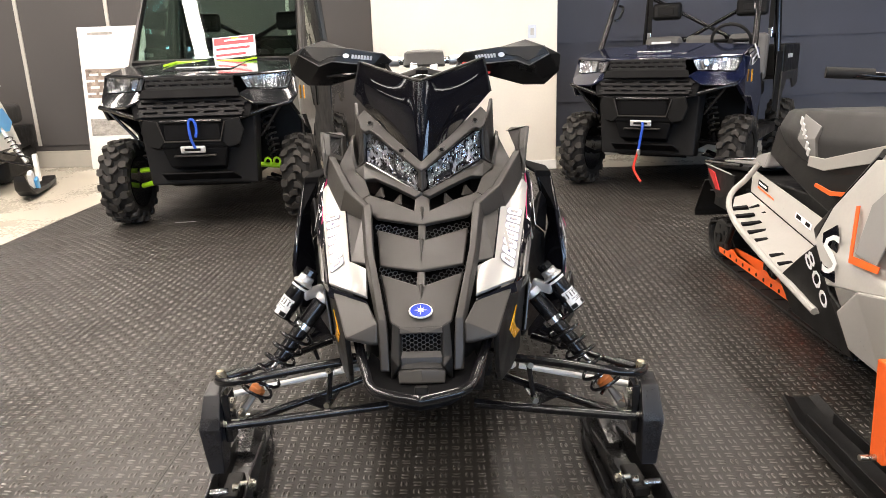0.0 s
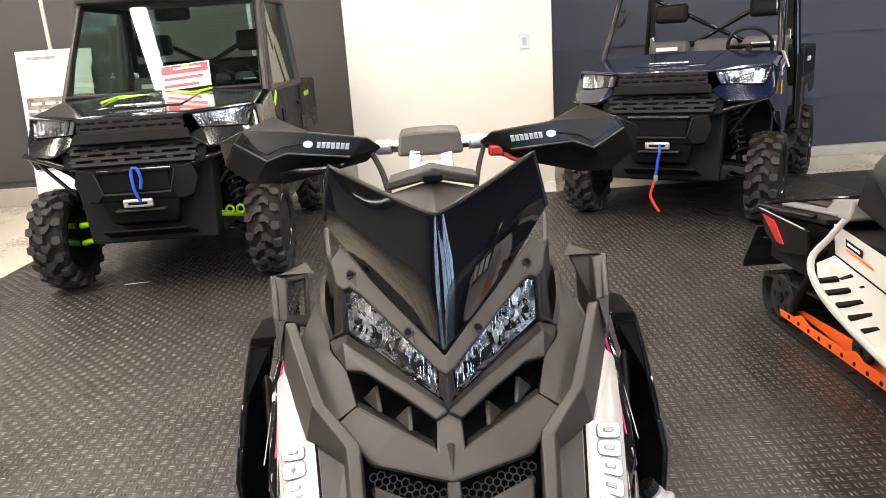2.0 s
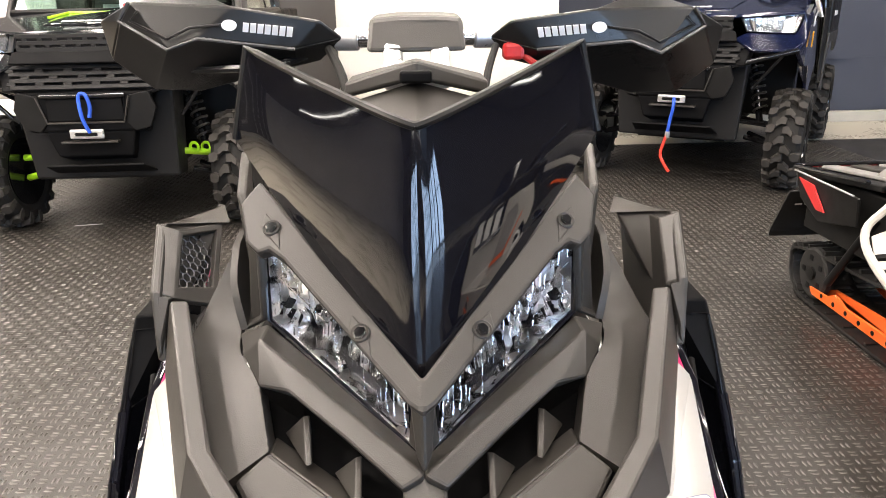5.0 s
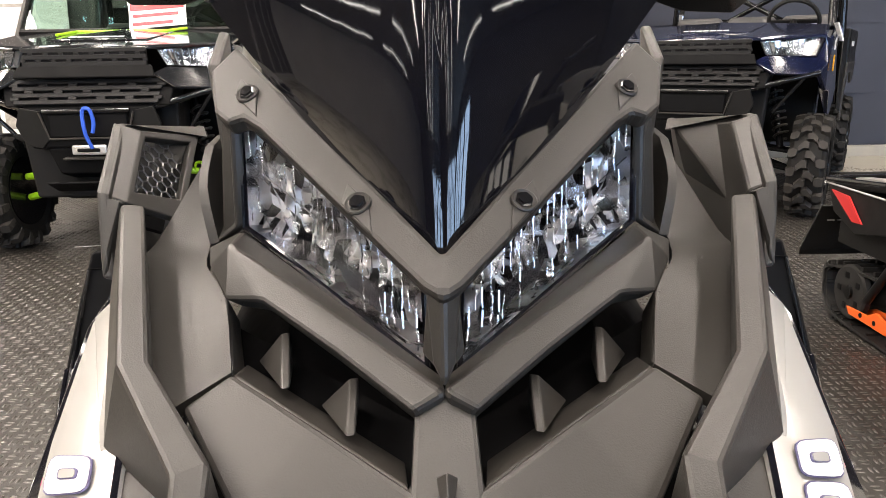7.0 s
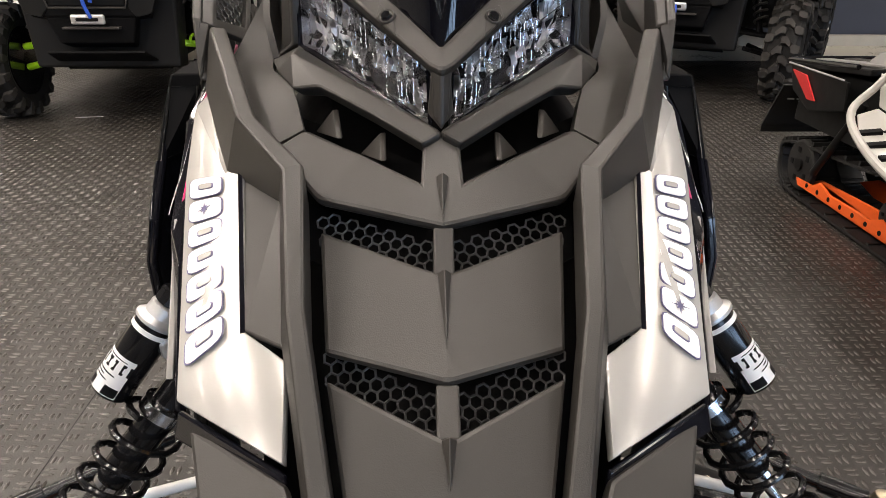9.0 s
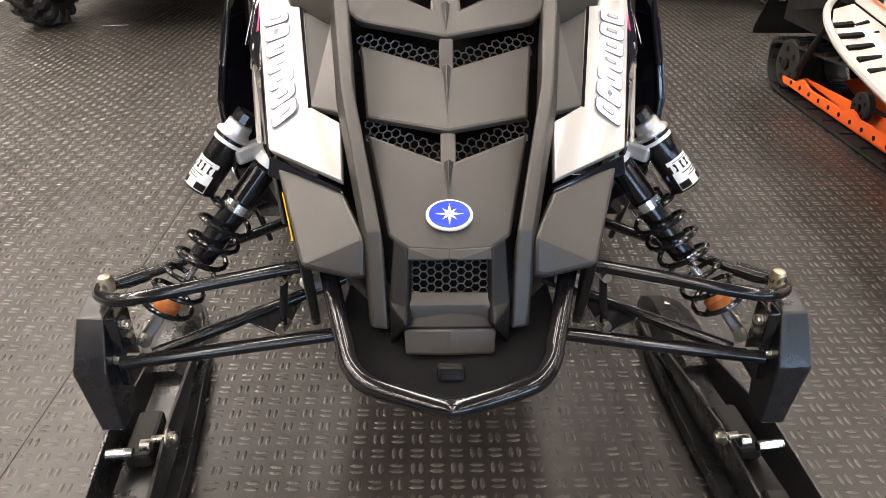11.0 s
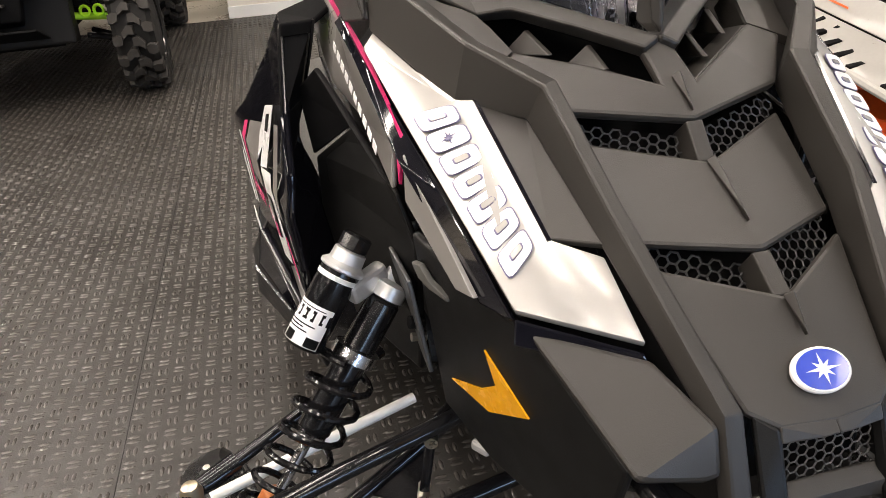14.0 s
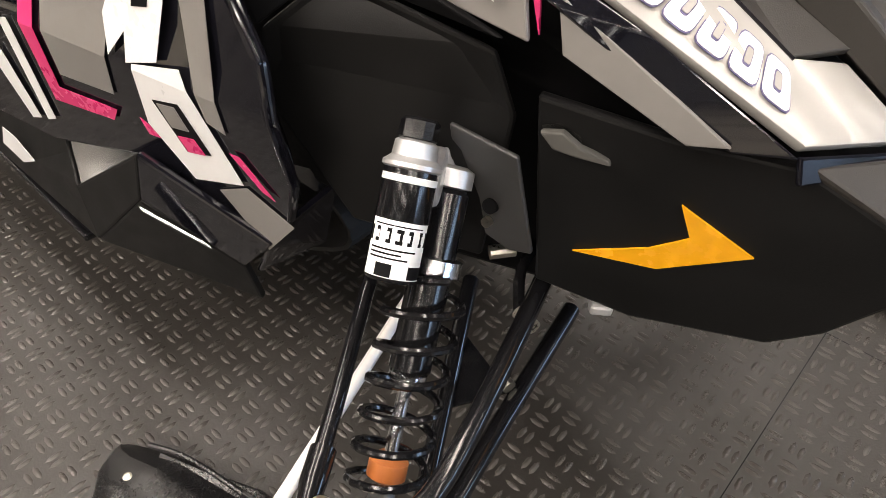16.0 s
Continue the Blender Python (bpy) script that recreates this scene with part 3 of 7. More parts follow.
# headlight pod sides and towers
both("pod_side", [[(-0.184, 2.088, 1.072), (-0.163, 2.062, 1.026), (-0.166, 2.062, 0.944), (-0.194, 2.080, 0.924), (-0.200, 2.17, 0.945), (-0.196, 2.17, 1.10)]], 0.01, matte, (-1, -0.6, 0.1), 0.003)
# tower: a chamfered box top, with a mesh window in the one on the exhaust side
TO, T1, TI, TL, TB = (-0.298, 2.163, 1.021), (-0.272, 2.158, 1.014), (-0.244, 2.232, 1.000), (-0.282, 2.078, 0.972), (-0.276, 2.052, 0.905)
B1, BR = (-0.262, 2.086, 0.961), (-0.228, 2.118, 0.938)
WIN = [on(T1, TI, BR, B1, u, v) for u, v in ((0.10, 0.10), (0.86, 0.10), (0.86, 0.80), (0.10, 0.84))]
strip = [[TO, T1, B1, TL]]
ring = [[T1, TI, WIN[1], WIN[0]], [TI, BR, WIN[2], WIN[1]], [BR, B1, WIN[3], WIN[2]], [B1, T1, WIN[0], WIN[3]]]
low = [[TL, B1, (-0.264, 2.078, 0.961), (-0.272, 2.052, 0.912)], [TL, (-0.272, 2.052, 0.912), TB]]
part("tower", shell(strip + ring, 0.008, (0.3, -1, 0.7), 0.002), matte, sled)
part("tower", flip(shell(strip + [[T1, (-0.276, 2.340, 0.990), (-0.262, 2.240, 0.905), (-0.256, 2.090, 0.905), B1]], 0.008, (0.3, -1, 0.7), 0.003)), matte, sled)
both("tower_skirt", low, 0.008, matte, (-0.8, -0.6, 0.3), 0.003)
inw = (Vector(TI) - Vector(T1)).cross(Vector(B1) - Vector(T1)).normalized()
inw = inw if inw.x < 0 else -inw
part("tower_mesh", hexmesh([Vector(q) + inw * 0.010 for q in WIN], 0.0060, 0.0018), mesh_grey, sled, "black honeycomb mesh")
# black sheet that draws the shade behind the tower mesh
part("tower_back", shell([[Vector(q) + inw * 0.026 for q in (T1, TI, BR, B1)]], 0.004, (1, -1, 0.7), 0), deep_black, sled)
both("tower_side", [[TO, TL, TB, (-0.310, 2.30, 0.86), (-0.300, 2.34, 0.97), (-0.268, 2.30, 1.005), TI]], 0.01, matte, (-1, 0, 0.6), 0.003)

# bezel over the headlights, in two arms
BZ = [(0, 1.891, 0.967), (-0.159, 2.086, 1.086), (-0.177, 2.070, 1.067), (-0.166, 2.033, 1.039), (-0.153, 2.020, 1.032), (-0.142, 2.021, 1.0355), (-0.127, 2.008, 1.029), (-0.012, 1.877, 0.9525), (0, 1.868, 0.948)]
part("bezel", shell([BZ], 0.016, (-0.2, -0.6, 0.7), 0.0035, sym=True), matte, sled)
for c in ((-0.1405, 2.0375, 1.0505), (-0.0515, 1.933, 0.988)):
    c = Vector(c)
    run, up_ = Vector((-0.089, 0.1045, 0.0625)).normalized(), Vector((0, 0.0185, 0.016)).normalized()
    nb = Vector((-0.2186, -0.6312, 0.7442))
    pair("bolt_pad", shell([[c + run * 0.013 + up_ * 0.008 + nb * 0.0012, c - run * 0.012 + up_ * 0.008 + nb * 0.0012, c - run * 0.017 - up_ * 0.012 + nb * 0.0008, c + run * 0.019 - up_ * 0.012 + nb * 0.0008]], 0.003, nb, 0.001), matte, sled)
    m = Matrix.Translation(c + nb * 0.0012) @ nb.to_track_quat("Z", "Y").to_matrix().to_4x4()
    pair("bolt_boss", lathe([(0.0088, -0.006), (0.0088, 0.0008), (0.0080, 0.0014), (0.0066, 0.0004)], m, 20), matte, sled, smooth=False)
    pair("bolt", lathe([(0.0060, 0.0), (0.0060, 0.0012), (0.0046, 0.0016), (0.0046, 0.0032), (0.001, 0.0034)], m, 6), tube_black, sled, "black flanged bolt")
# strip between the headlights
part("nose_strip", shell([[(0, 1.874, 0.948), (-0.0115, 1.884, 0.949), (-0.0075, 1.876, 0.905), (0, 1.864, 0.894)]], 0.03, (0, -1, 0.3), 0.003, sym=True), matte, sled)

# headlights: clear lens over a faceted reflector
mirror = material("vacuum_metal", (0.80, 0.79, 0.79), 0.27, metal=1.0, var=0.05, scale=30, rvar=0.12)
lens = glass("clear_polycarbonate", (0.97, 0.98, 1.0), 0.015)
HL = [Vector(q) for q in ((-0.157, 2.073, 1.032), (-0.157, 2.061, 0.944), (-0.138, 2.042, 0.937), (-0.010, 1.914, 0.884), (-0.012, 1.929, 0.944))]
back = Vector((0.02, 0.075, -0.012))

for side in (1, -1):
    f = lambda b: b if side == 1 else flip(b)
    h = part("headlight", f(shell([[q + Vector((0, 0.004, 0)) for q in HL]], 0.003, (-0.5, -1, 0), 0)), lens, sled, "clear faceted headlight", True)
    # reflector bowl
    bowl = bmesh.new()
    rim = [bowl.verts.new(q + Vector((0, 0.006, 0))) for q in HL]
    deep = [bowl.verts.new(q * 0.8 + sum(HL, Vector()) / 5 * 0.2 + back) for q in HL]
    for k in range(5):
        bowl.faces.new((rim[k], rim[(k + 1) % 5], deep[(k + 1) % 5], deep[k]))
    bowl.faces.new(deep)
    part("reflector", f(bowl), mirror, h, "bright metal reflector")
    # upright prisms and facets of the reflector
    rng = random.Random(5)
    fac, dim = bmesh.new(), bmesh.new()
    nu, nv = 40, 9
    dep = [[0.42 + (0.07 if i % 2 else -0.05) + rng.uniform(-0.10, 0.10) + 0.10 * math.sin(j * 0.8 + i * 0.25) for j in range(nv + 1)] for i in range(nu + 1)]
    shift = [[rng.uniform(-0.3, 0.3) for j in range(nv + 1)] for i in range(nu + 1)]
    for i in range(nu):
        for j in range(nv):
            q = [on(HL[4], HL[0], HL[1], HL[3], min(1, max(0, (u + shift[u][v] * 0.6) / nu)), 0.02 + 0.96 * min(1, max(0, (v + shift[u][v]) / nv))) + back * dep[u][v] for u, v in ((i, j), (i + 1, j), (i + 1, j + 1), (i, j + 1))]
            b3 = dim if rng.random() < (0.50 if j >= nv - 2 else 0.16) else fac
            b3.faces.new([b3.verts.new(p) for p in q])
    part("dark_facets", f(dim), gloss_black, h, "dark strips between the mirror strips")
    part("facets", f(fac), mirror, h, "bright faceted mirror strips")
    rim2 = sweep([q + Vector((0, -0.001, 0)) for q in HL], 0.0028, 6, closed=True)
    part("lens_rim", f(rim2), gloss_black, h)
    cc = on(HL[4], HL[0], HL[1], HL[3], 0.28, 0.72) + back * 0.55
    part("bulb", f(lathe([(0.003, -0.010), (0.006, 0.0), (0.006, 0.008), (0.003, 0.014)], Matrix.Translation(cc) @ Vector((-0.4, -1, 0)).to_track_quat("Z", "Y").to_matrix().to_4x4(), 14)), chrome, h, "small bulb holder")
    h.visible_shadow = False
    # broken chrome slivers draw the white glints on the lens ribs
    ribs = []
    for i in range(1, 26):
        u = i / 26 + rng.uniform(-0.012, 0.012)
        v = rng.uniform(0.03, 0.12)
        while v < 0.9:
            step = rng.uniform(0.08, 0.26)
            if rng.random() < 0.5:
                ribs.append(sweep([on(HL[4], HL[0], HL[1], HL[3], u + rng.uniform(-0.006, 0.006), v + step * k / 2) + back * 0.10 for k in range(3)], rng.uniform(0.0004, 0.0009), 4))
            v += step + 0.02
    ribs.append(sweep([on(HL[4], HL[0], HL[1], HL[3], u, 0.40) + back * 0.12 for u in (0.55, 0.98)], 0.0007, 4))
    ribs.append(sweep([on(HL[4], HL[0], HL[1], HL[3], u, 0.93) + back * 0.10 for u in (0.10, 0.24)], 0.0014, 4))
    ribs.append(sweep([on(HL[4], HL[0], HL[1], HL[3], u, 0.93) + back * 0.10 for u in (0.48, 0.62)], 0.0014, 4))
    part("lens_rib_glints", f(join(*ribs)), chrome, h, "fine chrome slivers for the glints on the lens ribs")
    # dark wedge above the lens rim
    part("lens_shade", f(shell([[on(HL[4], HL[0], HL[1], HL[3], 0.18, 0.66) + back * 0.22, on(HL[4], HL[0], HL[1], HL[3], 0.50, 0.70) + back * 0.22, on(HL[4], HL[0], HL[1], HL[3], 0.42, 0.93) + back * 0.22, on(HL[4], HL[0], HL[1], HL[3], 0.22, 0.90) + back * 0.22]], 0.004, (-0.5, -1, 0), 0.001)), gloss_black, h)

# windshield: two glossy wings meeting in a keel
def wing(n=10):
    """One half of the windshield, bowed a little, as rows of points from the keel outwards."""
    rows = []
    for u in (0.0, 0.012, 0.025, 0.04, 0.055, 0.075, 0.10, 0.13, 0.17, 0.22, 0.30, 0.40, 0.50, 0.60, 0.70, 0.80, 0.90, 1.0):
        bow = math.sin(u * math.pi) * 0.004
        lo = Vector((0, 1.896, 0.952)).lerp(Vector((-0.188, 2.127, 1.121)), u) + Vector((-bow * 0.5, -bow, 0))
        hi = Vector((0, 1.931, 1.160)).lerp(Vector((-0.170, 2.140, 1.211)), u) + Vector((-bow * 0.5, -bow, 0))
        row = []
        for j in range(7):
            v = j / 6
            p = lo.lerp(hi, v)
            p += Vector((-0.66, -0.70, 0.10)) * 0.011 * math.sin(v * math.pi) * math.sin(u * math.pi * 0.97) ** 0.7
            p.y += 1.1 * (math.sqrt(p.x * p.x + 0.00020) - abs(p.x)) - 0.004
            row.append(p)
        rows.append(row)
    return rows
def skin(rows, thick):
    bm = bmesh.new()
    allr = [[Vector((-p.x, p.y, p.z)) for p in r] for r in reversed(rows)][:-1] + rows
    # keel rounded by a narrow flat strip
    vs = [[bm.verts.new(p) for p in r] for r in allr]
    for a, b in zip(vs, vs[1:]):
        for k in range(len(a) - 1):
            bm.faces.new((a[k], b[k], b[k + 1], a[k + 1]))
    bmesh.ops.recalc_face_normals(bm, faces=bm.faces)
    bm.normal_update()
    if sum((f.normal * f.calc_area() for f in bm.faces), Vector()).y > 0:
        bmesh.ops.reverse_faces(bm, faces=bm.faces)
    bmesh.ops.solidify(bm, geom=bm.faces, thickness=thick)
    return bm
wrows = wing()
part("windshield", skin(wrows, 0.004), screen_black, sled, "glossy black tinted windshield", True)
edge = [r[-1] for r in wrows]
edge = edge + [edge[-1].lerp(wrows[-1][0], 0.5), wrows[-1][0]]
pair("windshield_edge", sweep(edge, 0.0040, 8), matte_dark, sled, "thick rolled edge", True)

# console behind the windshield, with the gauge cover
part("console", loft([[(-0.085, 2.060, 0.98), (-0.060, 2.060, 1.080), (0, 2.040, 1.100), (0.060, 2.060, 1.080), (0.085, 2.060, 0.98)], [(-0.096, 2.19, 1.00), (-0.076, 2.185, 1.148), (0, 2.160, 1.172), (0.076, 2.185, 1.148), (0.096, 2.19, 1.00)], [(-0.11, 2.33, 1.0), (-0.09, 2.32, 1.12), (0, 2.31, 1.14), (0.09, 2.32, 1.12), (0.11, 2.33, 1.0)]], bevel=0.004), matte, sled)
part("gauge_visor", shell([[(0, 2.148, 1.176), (-0.082, 2.185, 1.154), (-0.080, 2.188, 1.168), (0, 2.152, 1.194)], [(0, 2.152, 1.194), (-0.080, 2.188, 1.168), (-0.078, 2.250, 1.170), (0, 2.240, 1.190)]], 0.012, UPF, 0.003, sym=True), matte, sled)
part("visor_notch", box((0, 2.146, 1.178), (0.034, 0.016, 0.013), 0.003), deep_black, sled)
part("under_hood", loft([[(-0.17, 2.10, 0.90), (-0.15, 2.10, 0.98), (0.15, 2.10, 0.98), (0.17, 2.10, 0.90)], [(-0.24, 2.40, 0.86), (-0.12, 2.40, 1.02), (0.12, 2.40, 1.02), (0.24, 2.40, 0.86)], [(-0.22, 2.75, 0.78), (-0.12, 2.70, 0.98), (0.12, 2.70, 0.98), (0.22, 2.75, 0.78)]], bevel=0.01), matte_dark, sled)

# steering: post, bar, pad, guards, levers
Vector((0, 2.44, 1.205))
pair("steering_post", box((-0.030, 2.325, 1.185), (0.024, 0.022, 0.060), 0.004, (-40, 0, 0)), silver, sled, "bright cast steering riser leg")
part("riser_foot", box((0, 2.300, 1.165), (0.084, 0.024, 0.03), 0.004, (-40, 0, 0)), silver, sled, "bright cast steering riser foot")
part("handlebar", sweep(smoothed([(-0.42, 2.46, 1.205), (-0.25, 2.41, 1.205), (-0.11, 2.375, 1.206), (0.11, 2.375, 1.206), (0.25, 2.41, 1.205), (0.42, 2.46, 1.205)], 4), 0.0112, 12), chrome, sled, "bare metal handlebar", True)
part("bar_pad", loft([[(-0.064, 2.322, 1.192), (-0.028, 2.316, 1.192), (0.028, 2.316, 1.192), (0.064, 2.322, 1.192), (0.060, 2.345, 1.232), (0.026, 2.340, 1.235), (-0.026, 2.340, 1.235), (-0.060, 2.345, 1.232)], [(-0.064, 2.42, 1.186), (-0.028, 2.42, 1.186), (0.028, 2.42, 1.186), (0.064, 2.42, 1.186), (0.058, 2.415, 1.236), (0.026, 2.415, 1.239), (-0.026, 2.415, 1.239), (-0.058, 2.415, 1.236)]], bevel=0.006), matte, sled, "square black handlebar pad")
pair("bar_clamp", rod((-0.076, 2.372, 1.206), (-0.108, 2.377, 1.206), 0.0145, 14, bevel=0.002), silver, sled, "bright clamp", True)
pair("grip", rod((-0.28, 2.42, 1.205), (-0.40, 2.455, 1.205), 0.017, 14, bevel=0.003), rubber, sled, "", True)
part("brake_lever", sweep(smoothed([(-0.14, 2.37, 1.19), (-0.20, 2.36, 1.175), (-0.34, 2.39, 1.17)], 4), 0.006, 8), tube_black, sled, "", True)
part("brake_hose", sweep(smoothed([(-0.115, 2.36, 1.195), (-0.095, 2.31, 1.165), (-0.080, 2.26, 1.12)], 5), 0.006, 8), rubber, sled, "", True)
part("throttle_block", box((0.128, 2.36, 1.188), (0.028, 0.026, 0.022), 0.005), red, sled, "red engine stop switch")
part("throttle_cable", sweep(smoothed([(0.105, 2.36, 1.195), (0.09, 2.31, 1.165), (0.078, 2.26, 1.12)], 5), 0.005, 8), rubber, sled, "", True)
part("throttle_lever", sweep(smoothed([(0.142, 2.36, 1.182), (0.165, 2.35, 1.168), (0.20, 2.36, 1.165)], 4), 0.0045, 8), red, sled, "red throttle lever", True)


guard_black = material("handguard_plastic", (0.009, 0.0087, 0.0083), 0.32, var=0.15, scale=10, fine=800, bump=0.1, rvar=0.06)

# pale grey that paints the highlight along the handguard rim
rib_grey = material("rim_highlight_plastic", (0.10, 0.098, 0.095), 0.25, var=0.2, scale=20)
# darker copy of the guard plastic, shade coloured into skirt, end and inset line
guard_dark = material("handguard_plastic_shaded", (0.005, 0.005, 0.005), 0.30, var=0.15, scale=10, fine=800, bump=0.06, rvar=0.05, spec=0.3)


def guard(side):
    """Handguard: a broad shield with a raised rim and a long crease."""
    f = (lambda b: b) if side < 0 else flip
    v = {k: Vector(q) for k, q in dict(tip=(-0.096, 2.400, 1.220), a=(-0.121, 2.372, 1.243), b=(-0.227, 2.338, 1.262), c=(-0.364, 2.326, 1.270), d=(-0.422, 2.350, 1.247), e=(-0.382, 2.326, 1.247), f=(-0.316, 2.314, 1.212), g=(-0.276, 2.324, 1.225), h=(-0.156, 2.362, 1.209), i=(-0.420, 2.365, 1.196), j=(-0.376, 2.400, 1.152), k=(-0.306, 2.400, 1.150), l=(-0.163, 2.400, 1.184), m=(-0.129, 2.405, 1.191), p=(-0.315, 2.410, 1.289), t0=(-0.218, 2.338, 1.232), t1=(-0.155, 2.356, 1.224), t2=(-0.153, 2.352, 1.236), t3=(-0.216, 2.334, 1.243), em=(-0.233, 2.333, 1.240), n0=(-0.352, 2.320, 1.259), n1=(-0.366, 2.320, 1.248), n2=(-0.313, 2.311, 1.225), n3=(-0.284, 2.318, 1.238), n4=(-0.243, 2.328, 1.241)).items()}
    for q in v.values():
        out_ = abs(q.x)
        q.y += 0.25 * (out_ - 0.25)
        q.z -= 0.012 if side < 0 else 0.014 + 0.06 * (out_ - 0.08)
    face = lambda *names: [[v[k] for k in n] for n in names]
    g = part("handguard", f(shell(face("cef", "cfgb", ("b", "g", "h", "a"), ("a", "h", "tip")), 0.006, (-0.2, -1, 0.2), 0.003)), guard_black, sled, "black plastic handguard")
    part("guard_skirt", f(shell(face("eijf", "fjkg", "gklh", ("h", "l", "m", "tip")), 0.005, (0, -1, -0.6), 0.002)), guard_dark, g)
    part("guard_top", f(shell(face("cbp", "cpd"), 0.005, (-0.2, -0.3, 1), 0.003)), guard_black, g)
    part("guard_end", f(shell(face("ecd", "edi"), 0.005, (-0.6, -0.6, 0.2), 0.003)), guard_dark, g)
    part("guard_rib", f(sweep([v[k] + Vector((0, -0.003, 0)) for k in "cefgh"], 0.0024, 6)), rib_grey, g, "pale line for the highlight on the rim")
    part("guard_rib", f(sweep([v[k] for k in ("n0", "n1", "n2", "n3", "n4")], 0.0018, 6)), guard_dark, g)
    part("maker_mark", f(lathe([(0.001, 0), (0.009, 0), (0.009, 0.002), (0.001, 0.002)], Matrix.Translation(v["em"] + Vector((0, -0.004, 0))) @ Vector((-0.2, -1, 0.1)).to_track_quat("Z", "Y").to_matrix().to_4x4() @ Matrix.Diagonal((1.1, 0.75, 1, 1)), 20)), pure_white, g)
    for k in range(7):
        q = [on(v["t0"], v["t1"], v["t2"], v["t3"], u, w) + Vector((0, -0.004, 0)) for u, w in ((k / 7, 0), ((k + 0.78) / 7, 0), ((k + 0.9) / 7, 1), ((k + 0.12) / 7, 1))]
        part("lettering_bar", f(shell([q], 0.001, (0, -1, 0), 0)), pure_white, g)


guard(-1)
guard(1)

# side skins: cheek, silver-white panel, lower cheek
both("cheek", [[(-0.196, 1.893, 0.849), (-0.150, 1.846, 0.834), (-0.131, 1.704, 0.760), (-0.170, 1.736, 0.757), (-0.191, 1.872, 0.843)]], 0.010, matte, UPF, 0.002)
both("cheek_wall", [[(-0.193, 1.880, 0.852), (-0.168, 1.734, 0.757), (-0.168, 1.736, 0.742), (-0.190, 1.876, 0.832)]], 0.004, gloss_black, (1, 0, 0), 0)
W = dict(top=(-0.266, 2.050, 0.8905), n4=(-0.214, 1.890, 0.8445), n3=(-0.193, 1.880, 0.852), n2=(-0.168, 1.734, 0.757), n1=(-0.130, 1.704, 0.748), tip=(-0.124, 1.634, 0.703), bo=(-0.218, 1.692, 0.719), mo=(-0.264, 1.925, 0.830), uo=(-0.281, 2.040, 0.876), fold=(-0.182, 1.690, 0.735))
pair("side_panel", shell([[W["top"], W["n4"], W["n3"], W["mo"], W["uo"]], [W["n3"], W["n2"], W["bo"], W["mo"]], [W["n2"], W["n1"], W["tip"], W["bo"]]], 0.012, (-0.6, -0.5, 1), 0.002, angle=40), white_decal, sled, "silver-white printed side panel", True)
both("panel_edge", [[Vector(W["bo"]) + Vector((0, 0, -0.010)), Vector(W["tip"]) + Vector((0, 0, -0.012)), Vector(W["tip"]) + Vector((0.004, -0.008, -0.030)), Vector(W["bo"]) + Vector((-0.004, -0.008, -0.032))]], 0.006, gloss_black, (0, -1, 0.2), 0.002)
lc = [(-0.2095, 1.686, 0.700), (-0.122, 1.626, 0.690), (-0.095, 1.566, 0.664), (-0.096, 1.553, 0.624), (-0.110, 1.553, 0.622), (-0.166, 1.558, 0.634)]
both("lower_cheek", [[lc[0], lc[1], lc[2], lc[3], lc[4], lc[5]]], 0.012, matte, UPF, 0.004)
def rounded(q, k=0.26, n=3):
    """A four-sided outline with its corners rounded."""
    out = []
    for i in range(4):
        c, a, b = q[i], q[i].lerp(q[i - 1], k), q[i].lerp(q[(i + 1) % 4], k)
        out += [a.lerp(c, j / n).lerp(c.lerp(b, j / n), j / n) for j in range(n + 1)]
    return out


# plain outlined blocks where the maker's name runs up the white panel
for side in (1, -1):
    mxf = (lambda p: Vector(p)) if side == 1 else (lambda p: Vector((-p[0], p[1], p[2])))
    bo, mo, uo, n2, n3, n4, tp = (Vector(W[k]) for k in ("bo", "mo", "uo", "n2", "n3", "n4", "top"))
    for k in range(7):
        lo, hi = 0.03 + (k + 0.03) * 0.134, 0.03 + (k + 0.95) * 0.134
        q = [on(bo.lerp(mo, 0.04), mo, n3, n2, u, v) for u, v in ((lo, 0.14), (hi, 0.14), (hi, 0.72), (lo, 0.72))]
        q = [mxf(p) for p in q]
        c = sum(q, Vector()) / 4
        n = (q[1] - q[0]).cross(q[3] - q[0])
        n = n if n.z > 0 else -n
        lean = (q[1] - q[0]) * 0.03
        q = [q[0], q[1], q[2] + lean, q[3] + lean]
        decal(rounded(q), n, violet, sled, "lettering_bar", "", 0.0043)
        decal(rounded([c.lerp(p, 0.93) for p in q]), n, pure_white, sled, "lettering_bar", "", 0.0049)
        if k != (5 if side == 1 else 1):
            slot = [on(*q, u, v) for u, v in ((0.36, 0.30), (0.64, 0.30), (0.64, 0.74), (0.36, 0.74))]
            mid_ = sum(slot, Vector()) / 4
            decal(rounded(slot), n, violet, sled, "lettering_bar", "", 0.0055)
            decal(rounded([mid_.lerp(p, 0.80) for p in slot]), n, white_decal, sled, "lettering_bar", "", 0.0061)
        else:
            nn = n.normalized()
            e1 = (q[1] - q[0]).normalized()
            e2 = nn.cross(e1)
            star = bmesh.new()
            star.faces.new([star.verts.new(c + nn * 0.0061 + (e1 * math.cos(a * math.tau / 16) + e2 * math.sin(a * math.tau / 16)) * (0.010 if a % 4 == 0 else 0.006 if a % 2 == 0 else 0.0028)) for a in range(16)])
            part("star", star, violet, sled)

